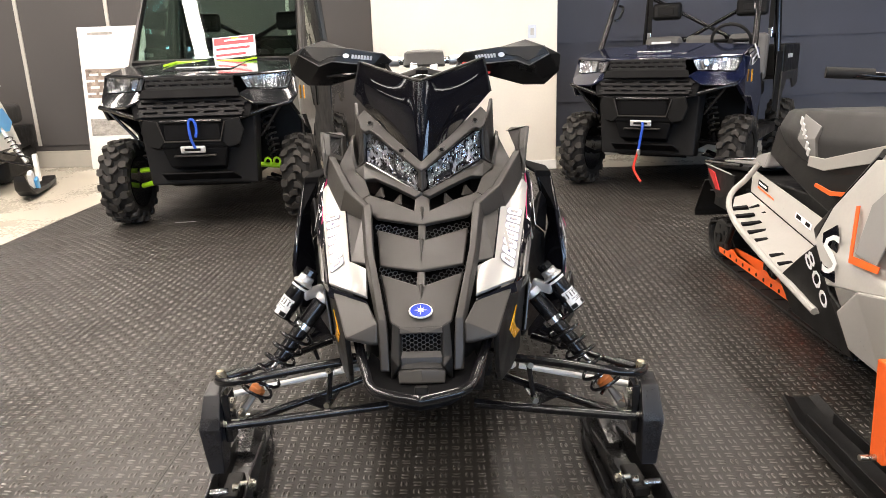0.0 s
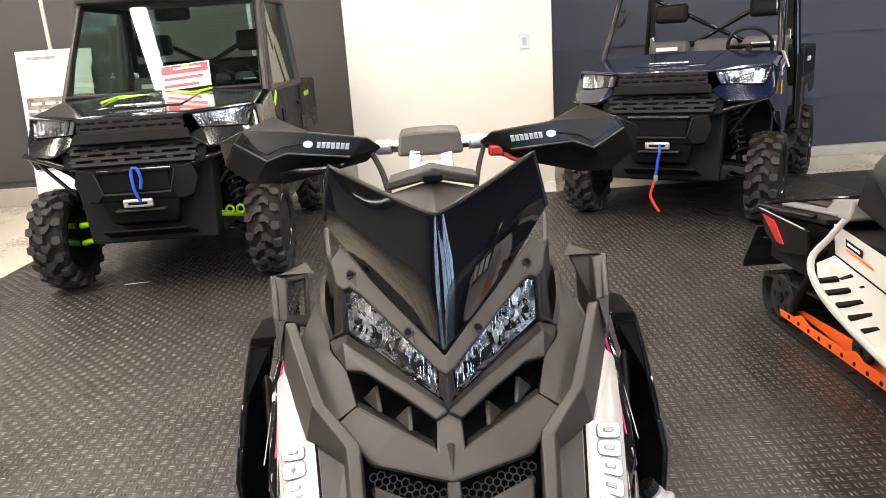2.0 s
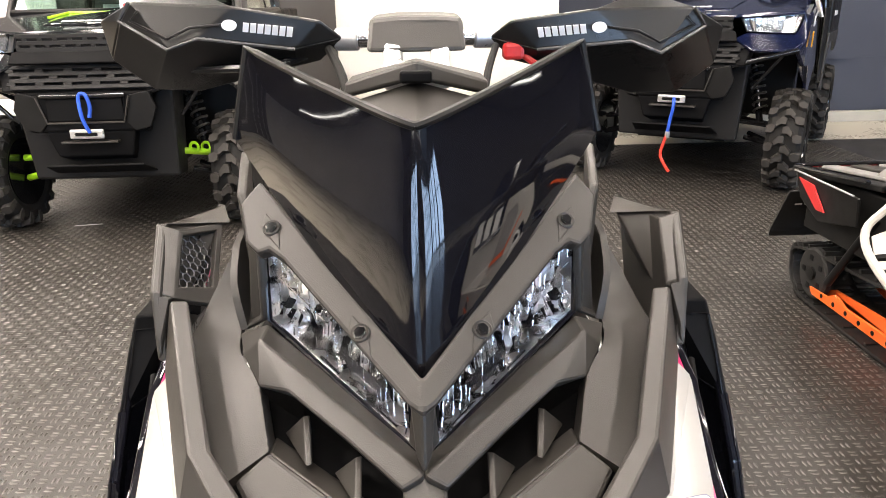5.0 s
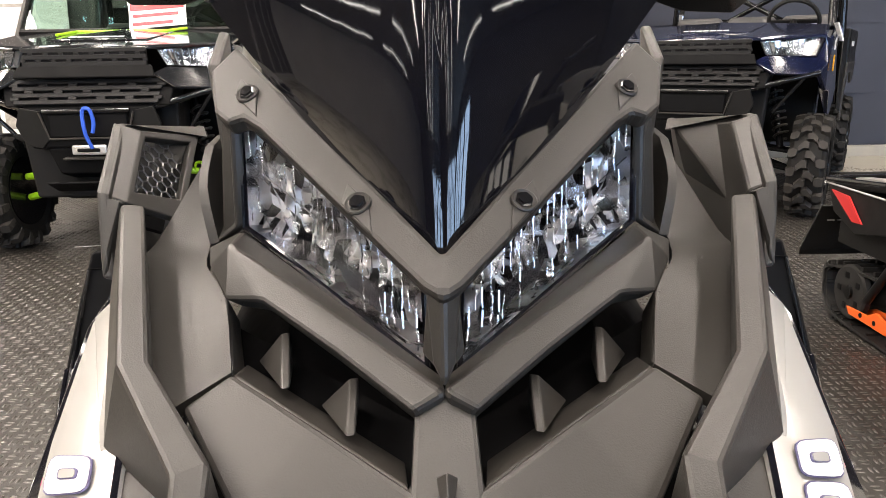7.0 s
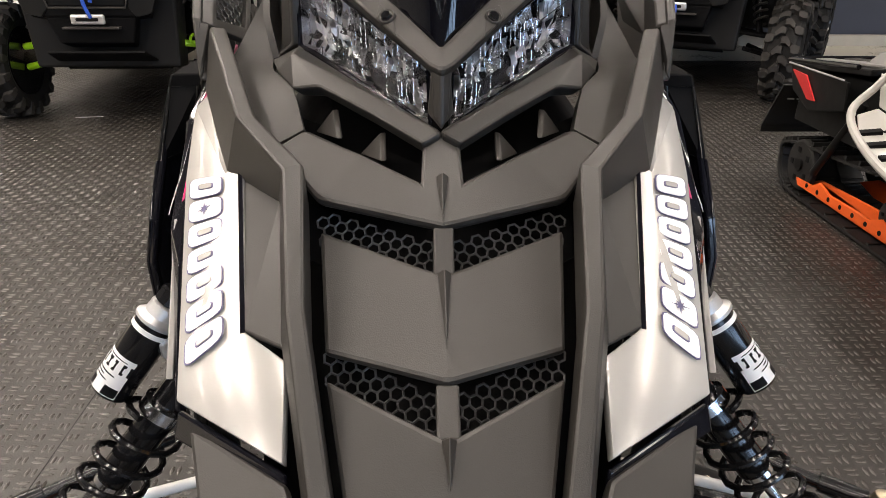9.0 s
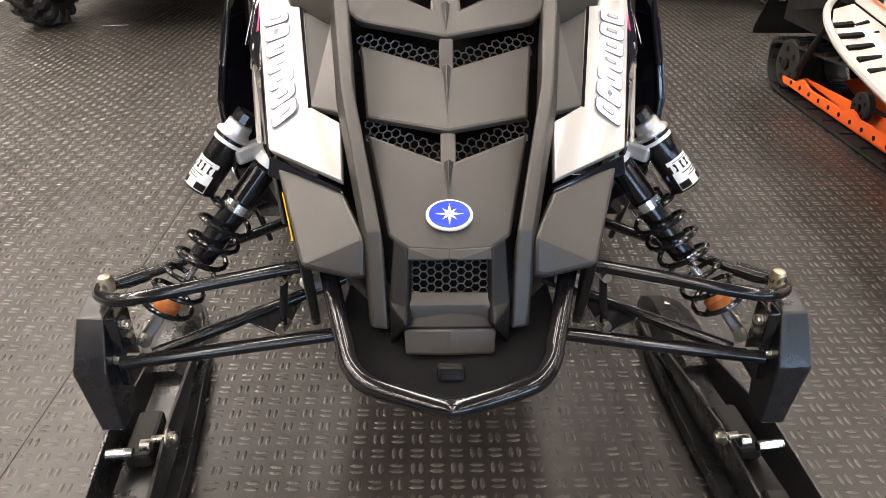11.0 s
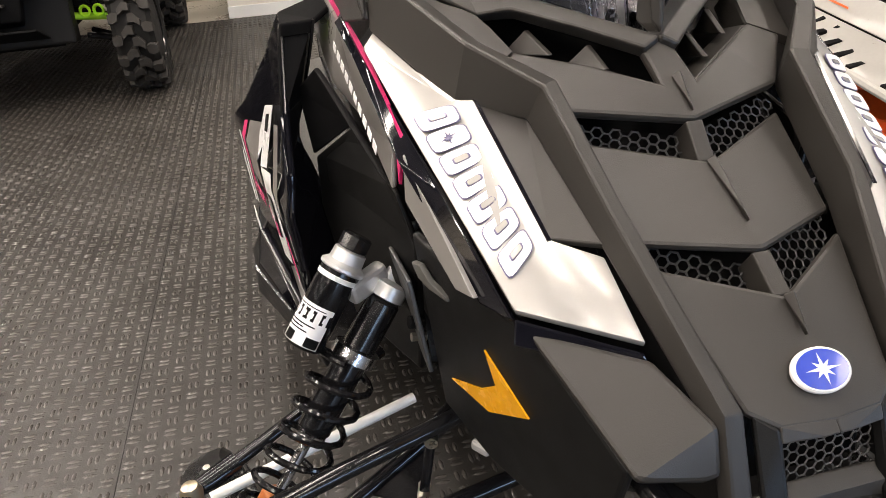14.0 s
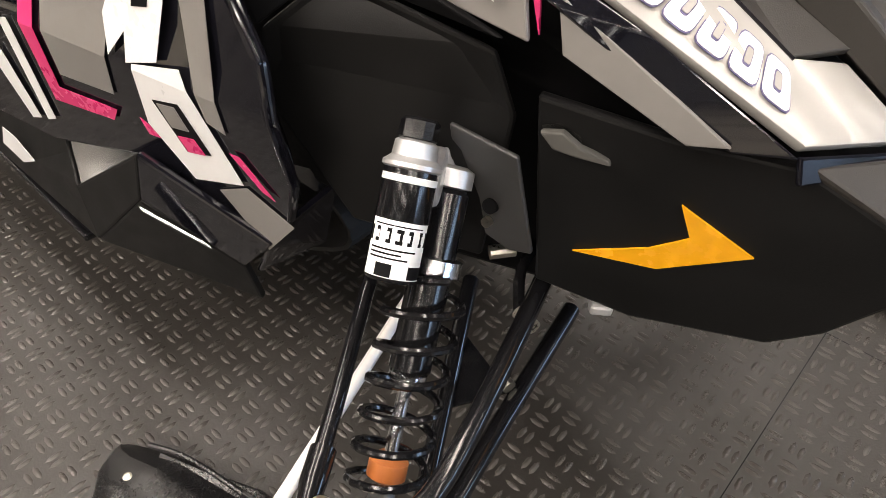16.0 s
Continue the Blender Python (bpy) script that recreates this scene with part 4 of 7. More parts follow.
# nose: slot with mesh, chin block, bumper tube
part("nose_mesh", hexmesh(((-0.044, 1.560, 0.640), (0.044, 1.560, 0.640), (0.046, 1.552, 0.602), (-0.046, 1.552, 0.602)), 0.0056, 0.0018), mesh_grey, sled, "black honeycomb mesh")
part("nose_ledge", shell([[(-0.047, 1.548, 0.605), (0.047, 1.548, 0.605), (0.048, 1.534, 0.596), (-0.048, 1.534, 0.596)], [(-0.048, 1.534, 0.596), (0.048, 1.534, 0.596), (0.046, 1.532, 0.578), (-0.046, 1.532, 0.578)]], 0.006, UPF, 0.002), matte, sled)
pair("nose_lip", shell([[(0.0, 1.553, 0.657), (-0.046, 1.558, 0.657), (-0.047, 1.552, 0.644), (-0.012, 1.546, 0.647), (0.0, 1.545, 0.649)]], 0.006, UPF, 0.0015), matte, sled)
# black sheet that draws the shade behind the nose mesh
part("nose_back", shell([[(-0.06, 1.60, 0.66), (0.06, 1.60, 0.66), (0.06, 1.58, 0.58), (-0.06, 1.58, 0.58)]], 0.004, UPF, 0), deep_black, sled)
# nose sides and chin top in darker plastic, for the shade on these faces
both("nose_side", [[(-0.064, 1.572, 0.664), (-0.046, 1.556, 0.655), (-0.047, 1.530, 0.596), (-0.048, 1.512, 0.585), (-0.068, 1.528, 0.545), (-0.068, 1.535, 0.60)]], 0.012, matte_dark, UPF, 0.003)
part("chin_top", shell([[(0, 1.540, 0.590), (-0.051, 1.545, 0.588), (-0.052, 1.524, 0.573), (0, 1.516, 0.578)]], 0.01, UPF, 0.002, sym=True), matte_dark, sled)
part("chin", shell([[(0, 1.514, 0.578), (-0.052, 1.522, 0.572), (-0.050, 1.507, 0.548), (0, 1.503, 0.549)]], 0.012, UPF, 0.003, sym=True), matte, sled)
# shade under the nose is put into this dull near-black
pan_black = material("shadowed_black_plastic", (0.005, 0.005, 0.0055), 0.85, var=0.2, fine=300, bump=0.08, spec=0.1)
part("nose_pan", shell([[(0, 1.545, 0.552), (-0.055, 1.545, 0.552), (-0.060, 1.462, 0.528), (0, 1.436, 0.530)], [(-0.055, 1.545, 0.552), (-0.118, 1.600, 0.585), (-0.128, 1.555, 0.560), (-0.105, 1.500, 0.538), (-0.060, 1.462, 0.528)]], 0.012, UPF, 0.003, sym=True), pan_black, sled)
part("tow_eye", box((0, 1.480, 0.545), (0.030, 0.012, 0.020), 0.004, (-20, 0, 0)), matte_dark, sled)
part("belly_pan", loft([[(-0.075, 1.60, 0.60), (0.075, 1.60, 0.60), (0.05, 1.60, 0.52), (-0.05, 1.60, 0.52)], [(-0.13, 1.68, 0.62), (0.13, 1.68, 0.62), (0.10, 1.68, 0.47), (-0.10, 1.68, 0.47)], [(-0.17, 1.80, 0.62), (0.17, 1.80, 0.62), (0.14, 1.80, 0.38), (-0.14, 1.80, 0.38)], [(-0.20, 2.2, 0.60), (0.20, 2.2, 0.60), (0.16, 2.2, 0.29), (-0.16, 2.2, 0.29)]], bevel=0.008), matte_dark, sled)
half_bump = [(-0.158, 1.680, 0.604), (-0.150, 1.630, 0.604), (-0.133, 1.565, 0.585), (-0.116, 1.505, 0.567), (-0.108, 1.476, 0.562), (-0.092, 1.450, 0.560), (-0.068, 1.434, 0.560), (-0.012, 1.411, 0.560)]
bump = smoothed(half_bump + [(-x, y, z) for x, y, z in reversed(half_bump)], 5)
part("front_bumper", sweep(bump, 0.0110, 14), tube_black, sled, "bent black tube bumper", True)

# emblem
me = Matrix.Translation((0, 1.580, 0.684)) @ Vector((0, -0.75, 1)).to_track_quat("Z", "Y").to_matrix().to_4x4()
em = part("emblem", lathe([(0.001, 0), (0.0262, 0.0), (0.0262, 0.003), (0.0245, 0.0045), (0.001, 0.0045)], me @ Matrix.Diagonal((1, 0.72, 1, 1)), 40), pure_white, sled, "oval blue and white emblem")
part("emblem_field", lathe([(0.001, 0.004), (0.0228, 0.004), (0.0228, 0.0052), (0.001, 0.0052)], me @ Matrix.Diagonal((1, 0.72, 1, 1)), 40), blue_emblem, em)
st = bmesh.new()
pts = [me @ Vector(((0.016 if k % 4 == 0 else 0.011 if k % 2 == 0 else 0.0045) * math.cos(k * math.tau / 16), (0.016 if k % 4 == 0 else 0.011 if k % 2 == 0 else 0.0045) * math.sin(k * math.tau / 16) * 0.85, 0.0058)) for k in range(16)]
st.faces.new([st.verts.new(p) for p in pts])
part("emblem_star", st, pure_white, em)

# side body behind the white panel
tuck = lambda pts: [(x + 0.009 + (y - 1.9) * 0.060, y + 0.002, z) for x, y, z in pts]
both("side_skin", [[(-0.283, 2.046, 0.866), (-0.246, 1.818, 0.776), (-0.220, 1.692, 0.708), (-0.236, 1.739, 0.700), (-0.276, 1.894, 0.790), (-0.293, 2.050, 0.864), (-0.300, 2.165, 0.885), (-0.290, 2.165, 0.893)]], 0.01, gloss_black, SIDE, 0.002)
both("grey_panel", [[(-0.270, 1.891, 0.797), (-0.274, 1.878, 0.750), (-0.251, 1.769, 0.701), (-0.2420, 1.737, 0.708)]], 0.006, grey_decal, SIDE, 0.001, "grey side stripe")
both("upper_side_panel", [tuck([(-0.292, 1.905, 0.754), (-0.286, 1.916, 0.800), (-0.308, 2.050, 0.862), (-0.320, 2.160, 0.884), (-0.334, 2.32, 0.905), (-0.352, 2.34, 0.85), (-0.338, 2.20, 0.80), (-0.305, 2.10, 0.772)])], 0.006, grey_decal, SIDE, 0.002, "grey upper side panel")
both("stripe", [tuck([(-0.284, 1.900, 0.760), (-0.282, 1.914, 0.800), (-0.301, 2.050, 0.8625), (-0.315, 2.160, 0.8845), (-0.330, 2.31, 0.903), (-0.329, 2.31, 0.908), (-0.312, 2.160, 0.892), (-0.298, 2.048, 0.871), (-0.275, 1.909, 0.811)])], 0.004, pink, SIDE, 0, "magenta stripe")
for side in (1, -1):
    a, b2, c2, d2 = (Vector(q) for q in tuck([(-0.300, 1.930, 0.778), (-0.328, 2.16, 0.852), (-0.324, 2.16, 0.868), (-0.296, 1.935, 0.793)]))
    pt = [a, b2, c2, d2]
    n = Vector((-1, -0.25, 0.3))
    if side == -1:
        pt, n = [Vector((-p.x, p.y, p.z)) for p in pt], Vector((1, -0.25, 0.3))
    blank_letters(pt, 10, pure_white, sled, n, 0.35, (0.2, 0.75), None, 0.004)

mid_rubber = material("grey_rubber", (0.10, 0.098, 0.09), 0.45, var=0.15, scale=30)
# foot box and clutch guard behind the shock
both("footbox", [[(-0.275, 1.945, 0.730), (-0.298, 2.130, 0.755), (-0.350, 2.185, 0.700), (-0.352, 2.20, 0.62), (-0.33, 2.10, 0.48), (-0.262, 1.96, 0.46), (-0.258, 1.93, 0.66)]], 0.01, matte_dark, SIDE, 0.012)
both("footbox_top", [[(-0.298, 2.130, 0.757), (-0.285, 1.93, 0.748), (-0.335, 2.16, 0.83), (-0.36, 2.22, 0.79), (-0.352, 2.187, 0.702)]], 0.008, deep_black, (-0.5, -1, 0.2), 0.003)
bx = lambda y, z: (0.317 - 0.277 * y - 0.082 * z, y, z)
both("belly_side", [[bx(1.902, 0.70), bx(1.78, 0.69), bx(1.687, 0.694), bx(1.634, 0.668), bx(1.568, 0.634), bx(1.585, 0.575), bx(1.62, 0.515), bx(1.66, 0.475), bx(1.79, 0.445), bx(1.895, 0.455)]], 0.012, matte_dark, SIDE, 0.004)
AM = {k: Vector(bx(*q)) + Vector((-0.0028, 0, 0)) for k, q in dict(a=(1.856, 0.523), n=(1.785, 0.560), m=(1.752, 0.588), t=(1.766, 0.625), r=(1.697, 0.587), b=(1.774, 0.535)).items()}
both("reflector", [[AM["a"], AM["n"], AM["b"]], [AM["n"], AM["m"], AM["r"], AM["b"]], [AM["m"], AM["t"], AM["r"]]], 0.002, amber, SIDE, 0, "amber side reflector")
both("latch_base", [[bx(1.902, 0.672), bx(1.880, 0.682), bx(1.858, 0.672), bx(1.852, 0.652), bx(1.872, 0.645), bx(1.895, 0.655)]], 0.016, mid_rubber, SIDE, 0.004)
both("latch", [[Vector(bx(1.893, 0.668)) + Vector((-0.010, 0, 0)), Vector(bx(1.872, 0.674)) + Vector((-0.010, 0, 0)), Vector(bx(1.855, 0.662)) + Vector((-0.010, 0, 0)), Vector(bx(1.832, 0.652)) + Vector((-0.004, 0, 0)), Vector(bx(1.830, 0.646)) + Vector((-0.004, 0, 0)), Vector(bx(1.858, 0.650)) + Vector((-0.010, 0, 0)), Vector(bx(1.880, 0.652)) + Vector((-0.010, 0, 0))]], 0.008, mid_rubber, SIDE, 0.002, "dark rubber hood latch")
both("mount_plate", [[(-0.284, 1.990, 0.640), (-0.276, 1.912, 0.632), (-0.262, 1.893, 0.507), (-0.258, 1.925, 0.490), (-0.262, 1.990, 0.505)]], 0.006, plate_grey, SIDE, 0.002, "grey metal shock mount plate")
pair("plate_hole", rod((-0.255, 1.945, 0.548), (-0.2735, 1.943, 0.553), 0.0085, 16), deep_black, sled)
pair("plate_bolt", rod((-0.252, 1.950, 0.522), (-0.272, 1.948, 0.526), 0.006, 8), steel, sled, "small zinc bolt")
# lower side pans, bulging outwards as they run back
px = lambda y, z: Vector((-0.040 - 0.154 * y - 0.053 * z + max(0.0, z - 0.64) * (0.24 + 0.6 * max(0.0, y - 2.2)), y, z))
PY = [(2.178, 0.433), (2.128, 0.501), (2.108, 0.560), (2.118, 0.640), (2.128, 0.700), (2.172, 0.770), (2.205, 0.835), (2.225, 0.880), (2.32, 0.880), (2.46, 0.79), (2.58, 0.69), (2.66, 0.640), (2.76, 0.55), (2.76, 0.43), (2.60, 0.43), (2.385, 0.490)]
both("side_pan", [[px(*q) for q in PY if q[1] <= 0.64], [px(*q) for q in PY if q[1] >= 0.64]], 0.010, gloss_black, SIDE, 0.004, "glossy black lower side pan")
front = [px(2.128, 0.501), px(2.108, 0.560), px(2.118, 0.640), px(2.128, 0.700), px(2.172, 0.770), px(2.205, 0.835), px(2.225, 0.880)]
rim_in = [Vector(q) for q in ((-0.345, 2.180, 0.470), (-0.339, 2.195, 0.550), (-0.350, 2.216, 0.655), (-0.368, 2.245, 0.713), (-0.352, 2.232, 0.775), (-0.334, 2.226, 0.835), (-0.322, 2.222, 0.882))]
both("pan_edge", [[front[k], front[k + 1], rim_in[k + 1], rim_in[k]] for k in range(4)], 0.006, gloss_black, (0.2, -1, 0.6), 0.003, "glossy curled pan edge")
# upper edge and shoulder in the shade black, which keeps window reflections off
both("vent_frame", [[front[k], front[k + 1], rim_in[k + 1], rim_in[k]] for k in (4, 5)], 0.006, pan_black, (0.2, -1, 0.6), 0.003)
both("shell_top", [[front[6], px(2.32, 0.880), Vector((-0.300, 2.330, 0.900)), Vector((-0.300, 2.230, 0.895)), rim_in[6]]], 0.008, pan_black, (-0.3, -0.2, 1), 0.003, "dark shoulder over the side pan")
pair("pan_rim", sweep([q + Vector((0, -0.001, 0)) for q in smoothed(rim_in, 3)], 0.0022, 6), tube_black, sled, "", True)
vent = [front[4].lerp(rim_in[4], 0.12), front[4].lerp(rim_in[4], 0.86), front[6].lerp(rim_in[6], 0.86).lerp(rim_in[5], 0.35), front[6].lerp(rim_in[6], 0.12).lerp(front[5], 0.35)]
both("side_vent", [[q + Vector((0, -0.0035, 0)) for q in vent]], 0.003, deep_black, (0.1, -1, 0.2), 0)
pair("vent_rim", sweep([q + Vector((0, -0.005, 0)) for q in vent], 0.0020, 6, True), tube_black, sled)
both("pan_under", [[px(2.178, 0.433), px(2.128, 0.501), Vector((-0.30, 2.16, 0.48)), Vector((-0.30, 2.20, 0.36)), Vector((-0.39, 2.24, 0.34))]], 0.008, gloss_black, (0, -1, -0.2), 0.003)
PN = (-1, -0.15, -0.05)
def clipped(poly, z0, low):
    """The part of an outline (y, z) below or above the level z0."""
    out = []
    keep = (lambda p: p[1] <= z0) if low else (lambda p: p[1] >= z0)
    for a, b in zip(poly, poly[1:] + poly[:1]):
        if keep(a):
            out.append(a)
        if keep(a) != keep(b):
            t = (z0 - a[1]) / (b[1] - a[1])
            out.append((a[0] + (b[0] - a[0]) * t, z0))
    return out


ART = (
    ("graphic", grey_decal, 0.0016, ((2.478, 0.677), (2.348, 0.710), (2.379, 0.586), (2.484, 0.579))),
    ("graphic", pink, 0.0030, ((2.521, 0.666), (2.492, 0.674), (2.500, 0.556), (2.526, 0.528))),
    ("graphic", pink, 0.0030, ((2.500, 0.556), (2.385, 0.563), (2.401, 0.542), (2.526, 0.528))),
    ("graphic", grey_decal, 0.0016, ((2.236, 0.739), (2.198, 0.749), (2.193, 0.599), (2.219, 0.606))),
    ("graphic", pure_white, 0.0030, ((2.318, 0.646), (2.243, 0.661), (2.188, 0.532), (2.275, 0.503), (2.328, 0.565))),
    ("graphic", deep_black, 0.0044, ((2.300, 0.608), (2.256, 0.617), (2.227, 0.559), (2.269, 0.548))),
    ("graphic", grey_decal, 0.0058, ((2.292, 0.607), (2.262, 0.612), (2.250, 0.584), (2.280, 0.579))),
    ("graphic", pink, 0.0058, ((2.275, 0.569), (2.247, 0.575), (2.235, 0.557), (2.265, 0.550))),
    ("graphic", pink, 0.0030, ((2.195, 0.575), (2.180, 0.576), (2.141, 0.530), (2.158, 0.536))),
    ("graphic", pink, 0.0030, ((2.342, 0.568), (2.329, 0.562), (2.315, 0.548), (2.336, 0.546))),
    ("graphic", grey_decal, 0.0016, ((2.237, 0.502), (2.186, 0.528), (2.123, 0.497), (2.179, 0.431))),
    ("graphic", pure_white, 0.0030, ((2.334, 0.741), (2.247, 0.765), (2.277, 0.659), (2.327, 0.645), (2.326, 0.679), (2.356, 0.646), (2.361, 0.690))),
    ("graphic", deep_black, 0.0044, ((2.305, 0.736), (2.278, 0.743), (2.284, 0.714), (2.309, 0.709))),
    ("graphic", pure_white, 0.0030, ((2.569, 0.634), (2.548, 0.639), (2.555, 0.486), (2.578, 0.477))),
    ("graphic", pure_white, 0.0030, ((2.608, 0.585), (2.607, 0.572), (2.596, 0.473), (2.622, 0.464), (2.641, 0.546))),
    ("graphic", pure_white, 0.0030, ((2.752, 0.397), (2.728, 0.387), (2.701, 0.341), (2.738, 0.315), (2.786, 0.352))),
)
for side in (1, -1):
    for nm, mm, lf, poly in ART:
        for low in (True, False):
            piece = clipped(list(poly), 0.64, low)
            if len(piece) < 3:
                continue
            q = [px(*p) for p in piece]
            if side == -1:
                q = [Vector((-p.x, p.y, p.z)) for p in q]
            decal(q, PN if side == 1 else (1, -0.15, -0.05), mm, sled, nm, "", lf + 0.0012)
# fins under the pan
both("pan_fin", [[(-0.457, 2.335, 0.530), (-0.471, 2.340, 0.463), (-0.406, 2.244, 0.361), (-0.404, 2.166, 0.447)]], 0.012, gloss_black, (-1, -0.5, 0), 0.004)
both("pan_fin", [[(-0.471, 2.340, 0.463), (-0.496, 2.494, 0.317), (-0.385, 2.26, 0.265), (-0.406, 2.244, 0.361)]], 0.012, matte_dark, (-1, -0.5, -0.2), 0.004)
both("pan_fin", [[(-0.457, 2.335, 0.530), (-0.490, 2.505, 0.410), (-0.496, 2.494, 0.317), (-0.471, 2.340, 0.463)]], 0.012, matte_dark, (-1, 0.1, 0.3), 0.004)
both("pan_low", [[(-0.490, 2.505, 0.410), (-0.45, 2.60, 0.44), (-0.47, 2.86, 0.43), (-0.49, 2.86, 0.30), (-0.496, 2.494, 0.317)]], 0.01, matte_dark, (-1, 0, -0.1), 0.004)
# chrome strip laid on the fin edge to draw its glint
both("fin_glint", [[(-0.476, 2.336, 0.462), (-0.477, 2.330, 0.456), (-0.430, 2.272, 0.392), (-0.429, 2.276, 0.398)]], 0.004, chrome, (-1, -0.5, 0), 0.001, "bright strip for the glint along the fin edge")

# tunnel, running boards, seat, track, rear flap
part("tunnel", loft([[(-0.20, 2.35, 0.30), (-0.20, 2.35, 0.62), (0.20, 2.35, 0.62), (0.20, 2.35, 0.30)], [(-0.20, 4.35, 0.34), (-0.20, 4.35, 0.60), (0.20, 4.35, 0.60), (0.20, 4.35, 0.34)]], bevel=0.006), tube_black, sled)
pair("running_board", shell([[(-0.20, 2.5, 0.32), (-0.50, 2.55, 0.29), (-0.47, 4.1, 0.35), (-0.20, 4.3, 0.36)]], 0.012, (0, 0, 1), 0.003), tube_black, sled)
pair("board_edge", sweep([(-0.490, 3.08, 0.318), (-0.486, 3.4, 0.325), (-0.47, 4.1, 0.352)], 0.010, 8), silver, sled, "bright running board edge", True)
part("seat", loft([[(-0.10, 2.72, 0.62), (-0.08, 2.70, 0.90), (0.08, 2.70, 0.90), (0.10, 2.72, 0.62)], [(-0.17, 3.1, 0.60), (-0.14, 3.1, 0.82), (0.14, 3.1, 0.82), (0.17, 3.1, 0.60)], [(-0.18, 3.7, 0.60), (-0.15, 3.7, 0.80), (0.15, 3.7, 0.80), (0.18, 3.7, 0.60)], [(-0.12, 3.9, 0.60), (-0.09, 3.88, 0.72), (0.09, 3.88, 0.72), (0.12, 3.9, 0.60)]], bevel=0.03), matte_dark, sled, "", True)
trk = smoothed([(0, 2.3, 0.20), (0, 2.7, 0.015), (0, 3.2, 0.012), (0, 4.1, 0.012), (0, 4.35, 0.10), (0, 4.25, 0.26), (0, 3.6, 0.29), (0, 2.7, 0.30), (0, 2.4, 0.32)], 6, True)
bm = bmesh.new()
ls = [(bm.verts.new((-0.19, p.y, p.z)), bm.verts.new((0.19, p.y, p.z))) for p in trk]
for a, b2 in zip(ls, ls[1:] + ls[:1]):
    bm.faces.new((a[0], a[1], b2[1], b2[0]))
bmesh.ops.recalc_face_normals(bm, faces=bm.faces)
bmesh.ops.solidify(bm, geom=bm.faces, thickness=0.008)
part("track", bm, rubber, sled, "black rubber track")
part("snow_flap", box((0, 4.42, 0.33), (0.40, 0.012, 0.36), 0.004, (8, 0, 0)), rubber, sled)


# ---------- front suspension and skis ----------
spindle_black = material("satin_black_metal", (0.013, 0.013, 0.015), 0.32, var=0.2, scale=12, fine=500, bump=0.05)
brass_zinc = material("yellow_zinc", (0.52, 0.46, 0.33), 0.34, metal=1.0, var=0.2, scale=40)
def suspension(side):
    f = (lambda b: b) if side < 0 else flip
    P = lambda name, b, m, par=sled, label="", sm=False: part(name, f(b), m, par, label, sm)
    # spindle: a tall folded case
    sp = P("spindle", loft([[(-0.610, 1.905, 0.372), (-0.560, 1.905, 0.372), (-0.560, 1.835, 0.366), (-0.605, 1.835, 0.366)], [(-0.618, 1.885, 0.285), (-0.556, 1.885, 0.285), (-0.556, 1.790, 0.285), (-0.612, 1.790, 0.285)], [(-0.604, 1.86, 0.15), (-0.560, 1.86, 0.15), (-0.560, 1.80, 0.15), (-0.600, 1.80, 0.15)]], bevel=0.003), spindle_black, sled, "black folded ski spindle")
    P("spindle_web", box((-0.545, 1.85, 0.30), (0.02, 0.05, 0.14), 0.003), tube_black, sp)
    P("spindle_bolt", rod((-0.56, 1.845, 0.345), (-0.525, 1.845, 0.345), 0.009, 10), steel, sp, "zinc bolt")
    P("spindle_bolt", rod((-0.56, 1.83, 0.285), (-0.515, 1.83, 0.285), 0.010, 10), steel, sp, "zinc bolt")
    # upper arm
    tip = (-0.572, 1.895, 0.402)
    ua = P("upper_arm", sweep(smoothed([(-0.200, 1.905, 0.428), (-0.36, 1.855, 0.424), (-0.500, 1.822, 0.412), (-0.560, 1.850, 0.398), (-0.578, 1.885, 0.392)], 5), 0.0115, 12), tube_black, sled, "glossy black tubular arm", True)
    P("arm_rear_tube", sweep(smoothed([(-0.30, 2.095, 0.405), (-0.374, 2.048, 0.396), (-0.463, 1.990, 0.385), (-0.555, 1.930, 0.376), (-0.578, 1.895, 0.390)], 5), 0.0095, 12), tube_black, ua, "", True)
    P("ball_joint", lathe([(0.004, -0.03), (0.0125, -0.022), (0.0145, -0.004), (0.010, 0.007), (0.004, 0.009)], Matrix.Translation(tip), 16), brass_zinc, ua, "zinc ball joint", True)
    P("arm_sleeve", sweep([(-0.572, 1.918, 0.379), (-0.553, 1.932, 0.377), (-0.522, 1.951, 0.380)], 0.0142, 12, radii=[0.0115, 0.0142, 0.0142]), tube_black, ua, "black rod-end sleeve", True)
    # lower arm
    la = P("lower_arm", sweep([(-0.545, 1.822, 0.282), (-0.33, 1.866, 0.283), (-0.12, 1.905, 0.288)], 0.0125, 12), tube_black, sled, "glossy black tubular arm", True)
    P("arm_rear_tube", sweep([(-0.50, 1.848, 0.280), (-0.36, 1.93, 0.295), (-0.19, 2.03, 0.315)], 0.0115, 12), tube_black, la, "", True)
    P("arm_gusset", shell([[(-0.26, 1.985, 0.305), (-0.36, 1.925, 0.295), (-0.285, 1.885, 0.287)]], 0.004, (0, -1, 0.5), 0.001), tube_black, la)
    P("arm_bolt", rod((-0.225, 1.975, 0.43), (-0.20, 1.955, 0.43), 0.009, 10), steel, la, "zinc bolt")
    P("arm_tab", box((-0.203, 1.832, 0.436), (0.052, 0.026, 0.014), 0.004, (0, 8, 35)), silver, la, "bright tab")
    # sway bar link
    ln = P("sway_link", rod((-0.268, 1.885, 0.412), (-0.284, 1.898, 0.300), 0.007, 10), tube_black, sled, "black sway bar link")
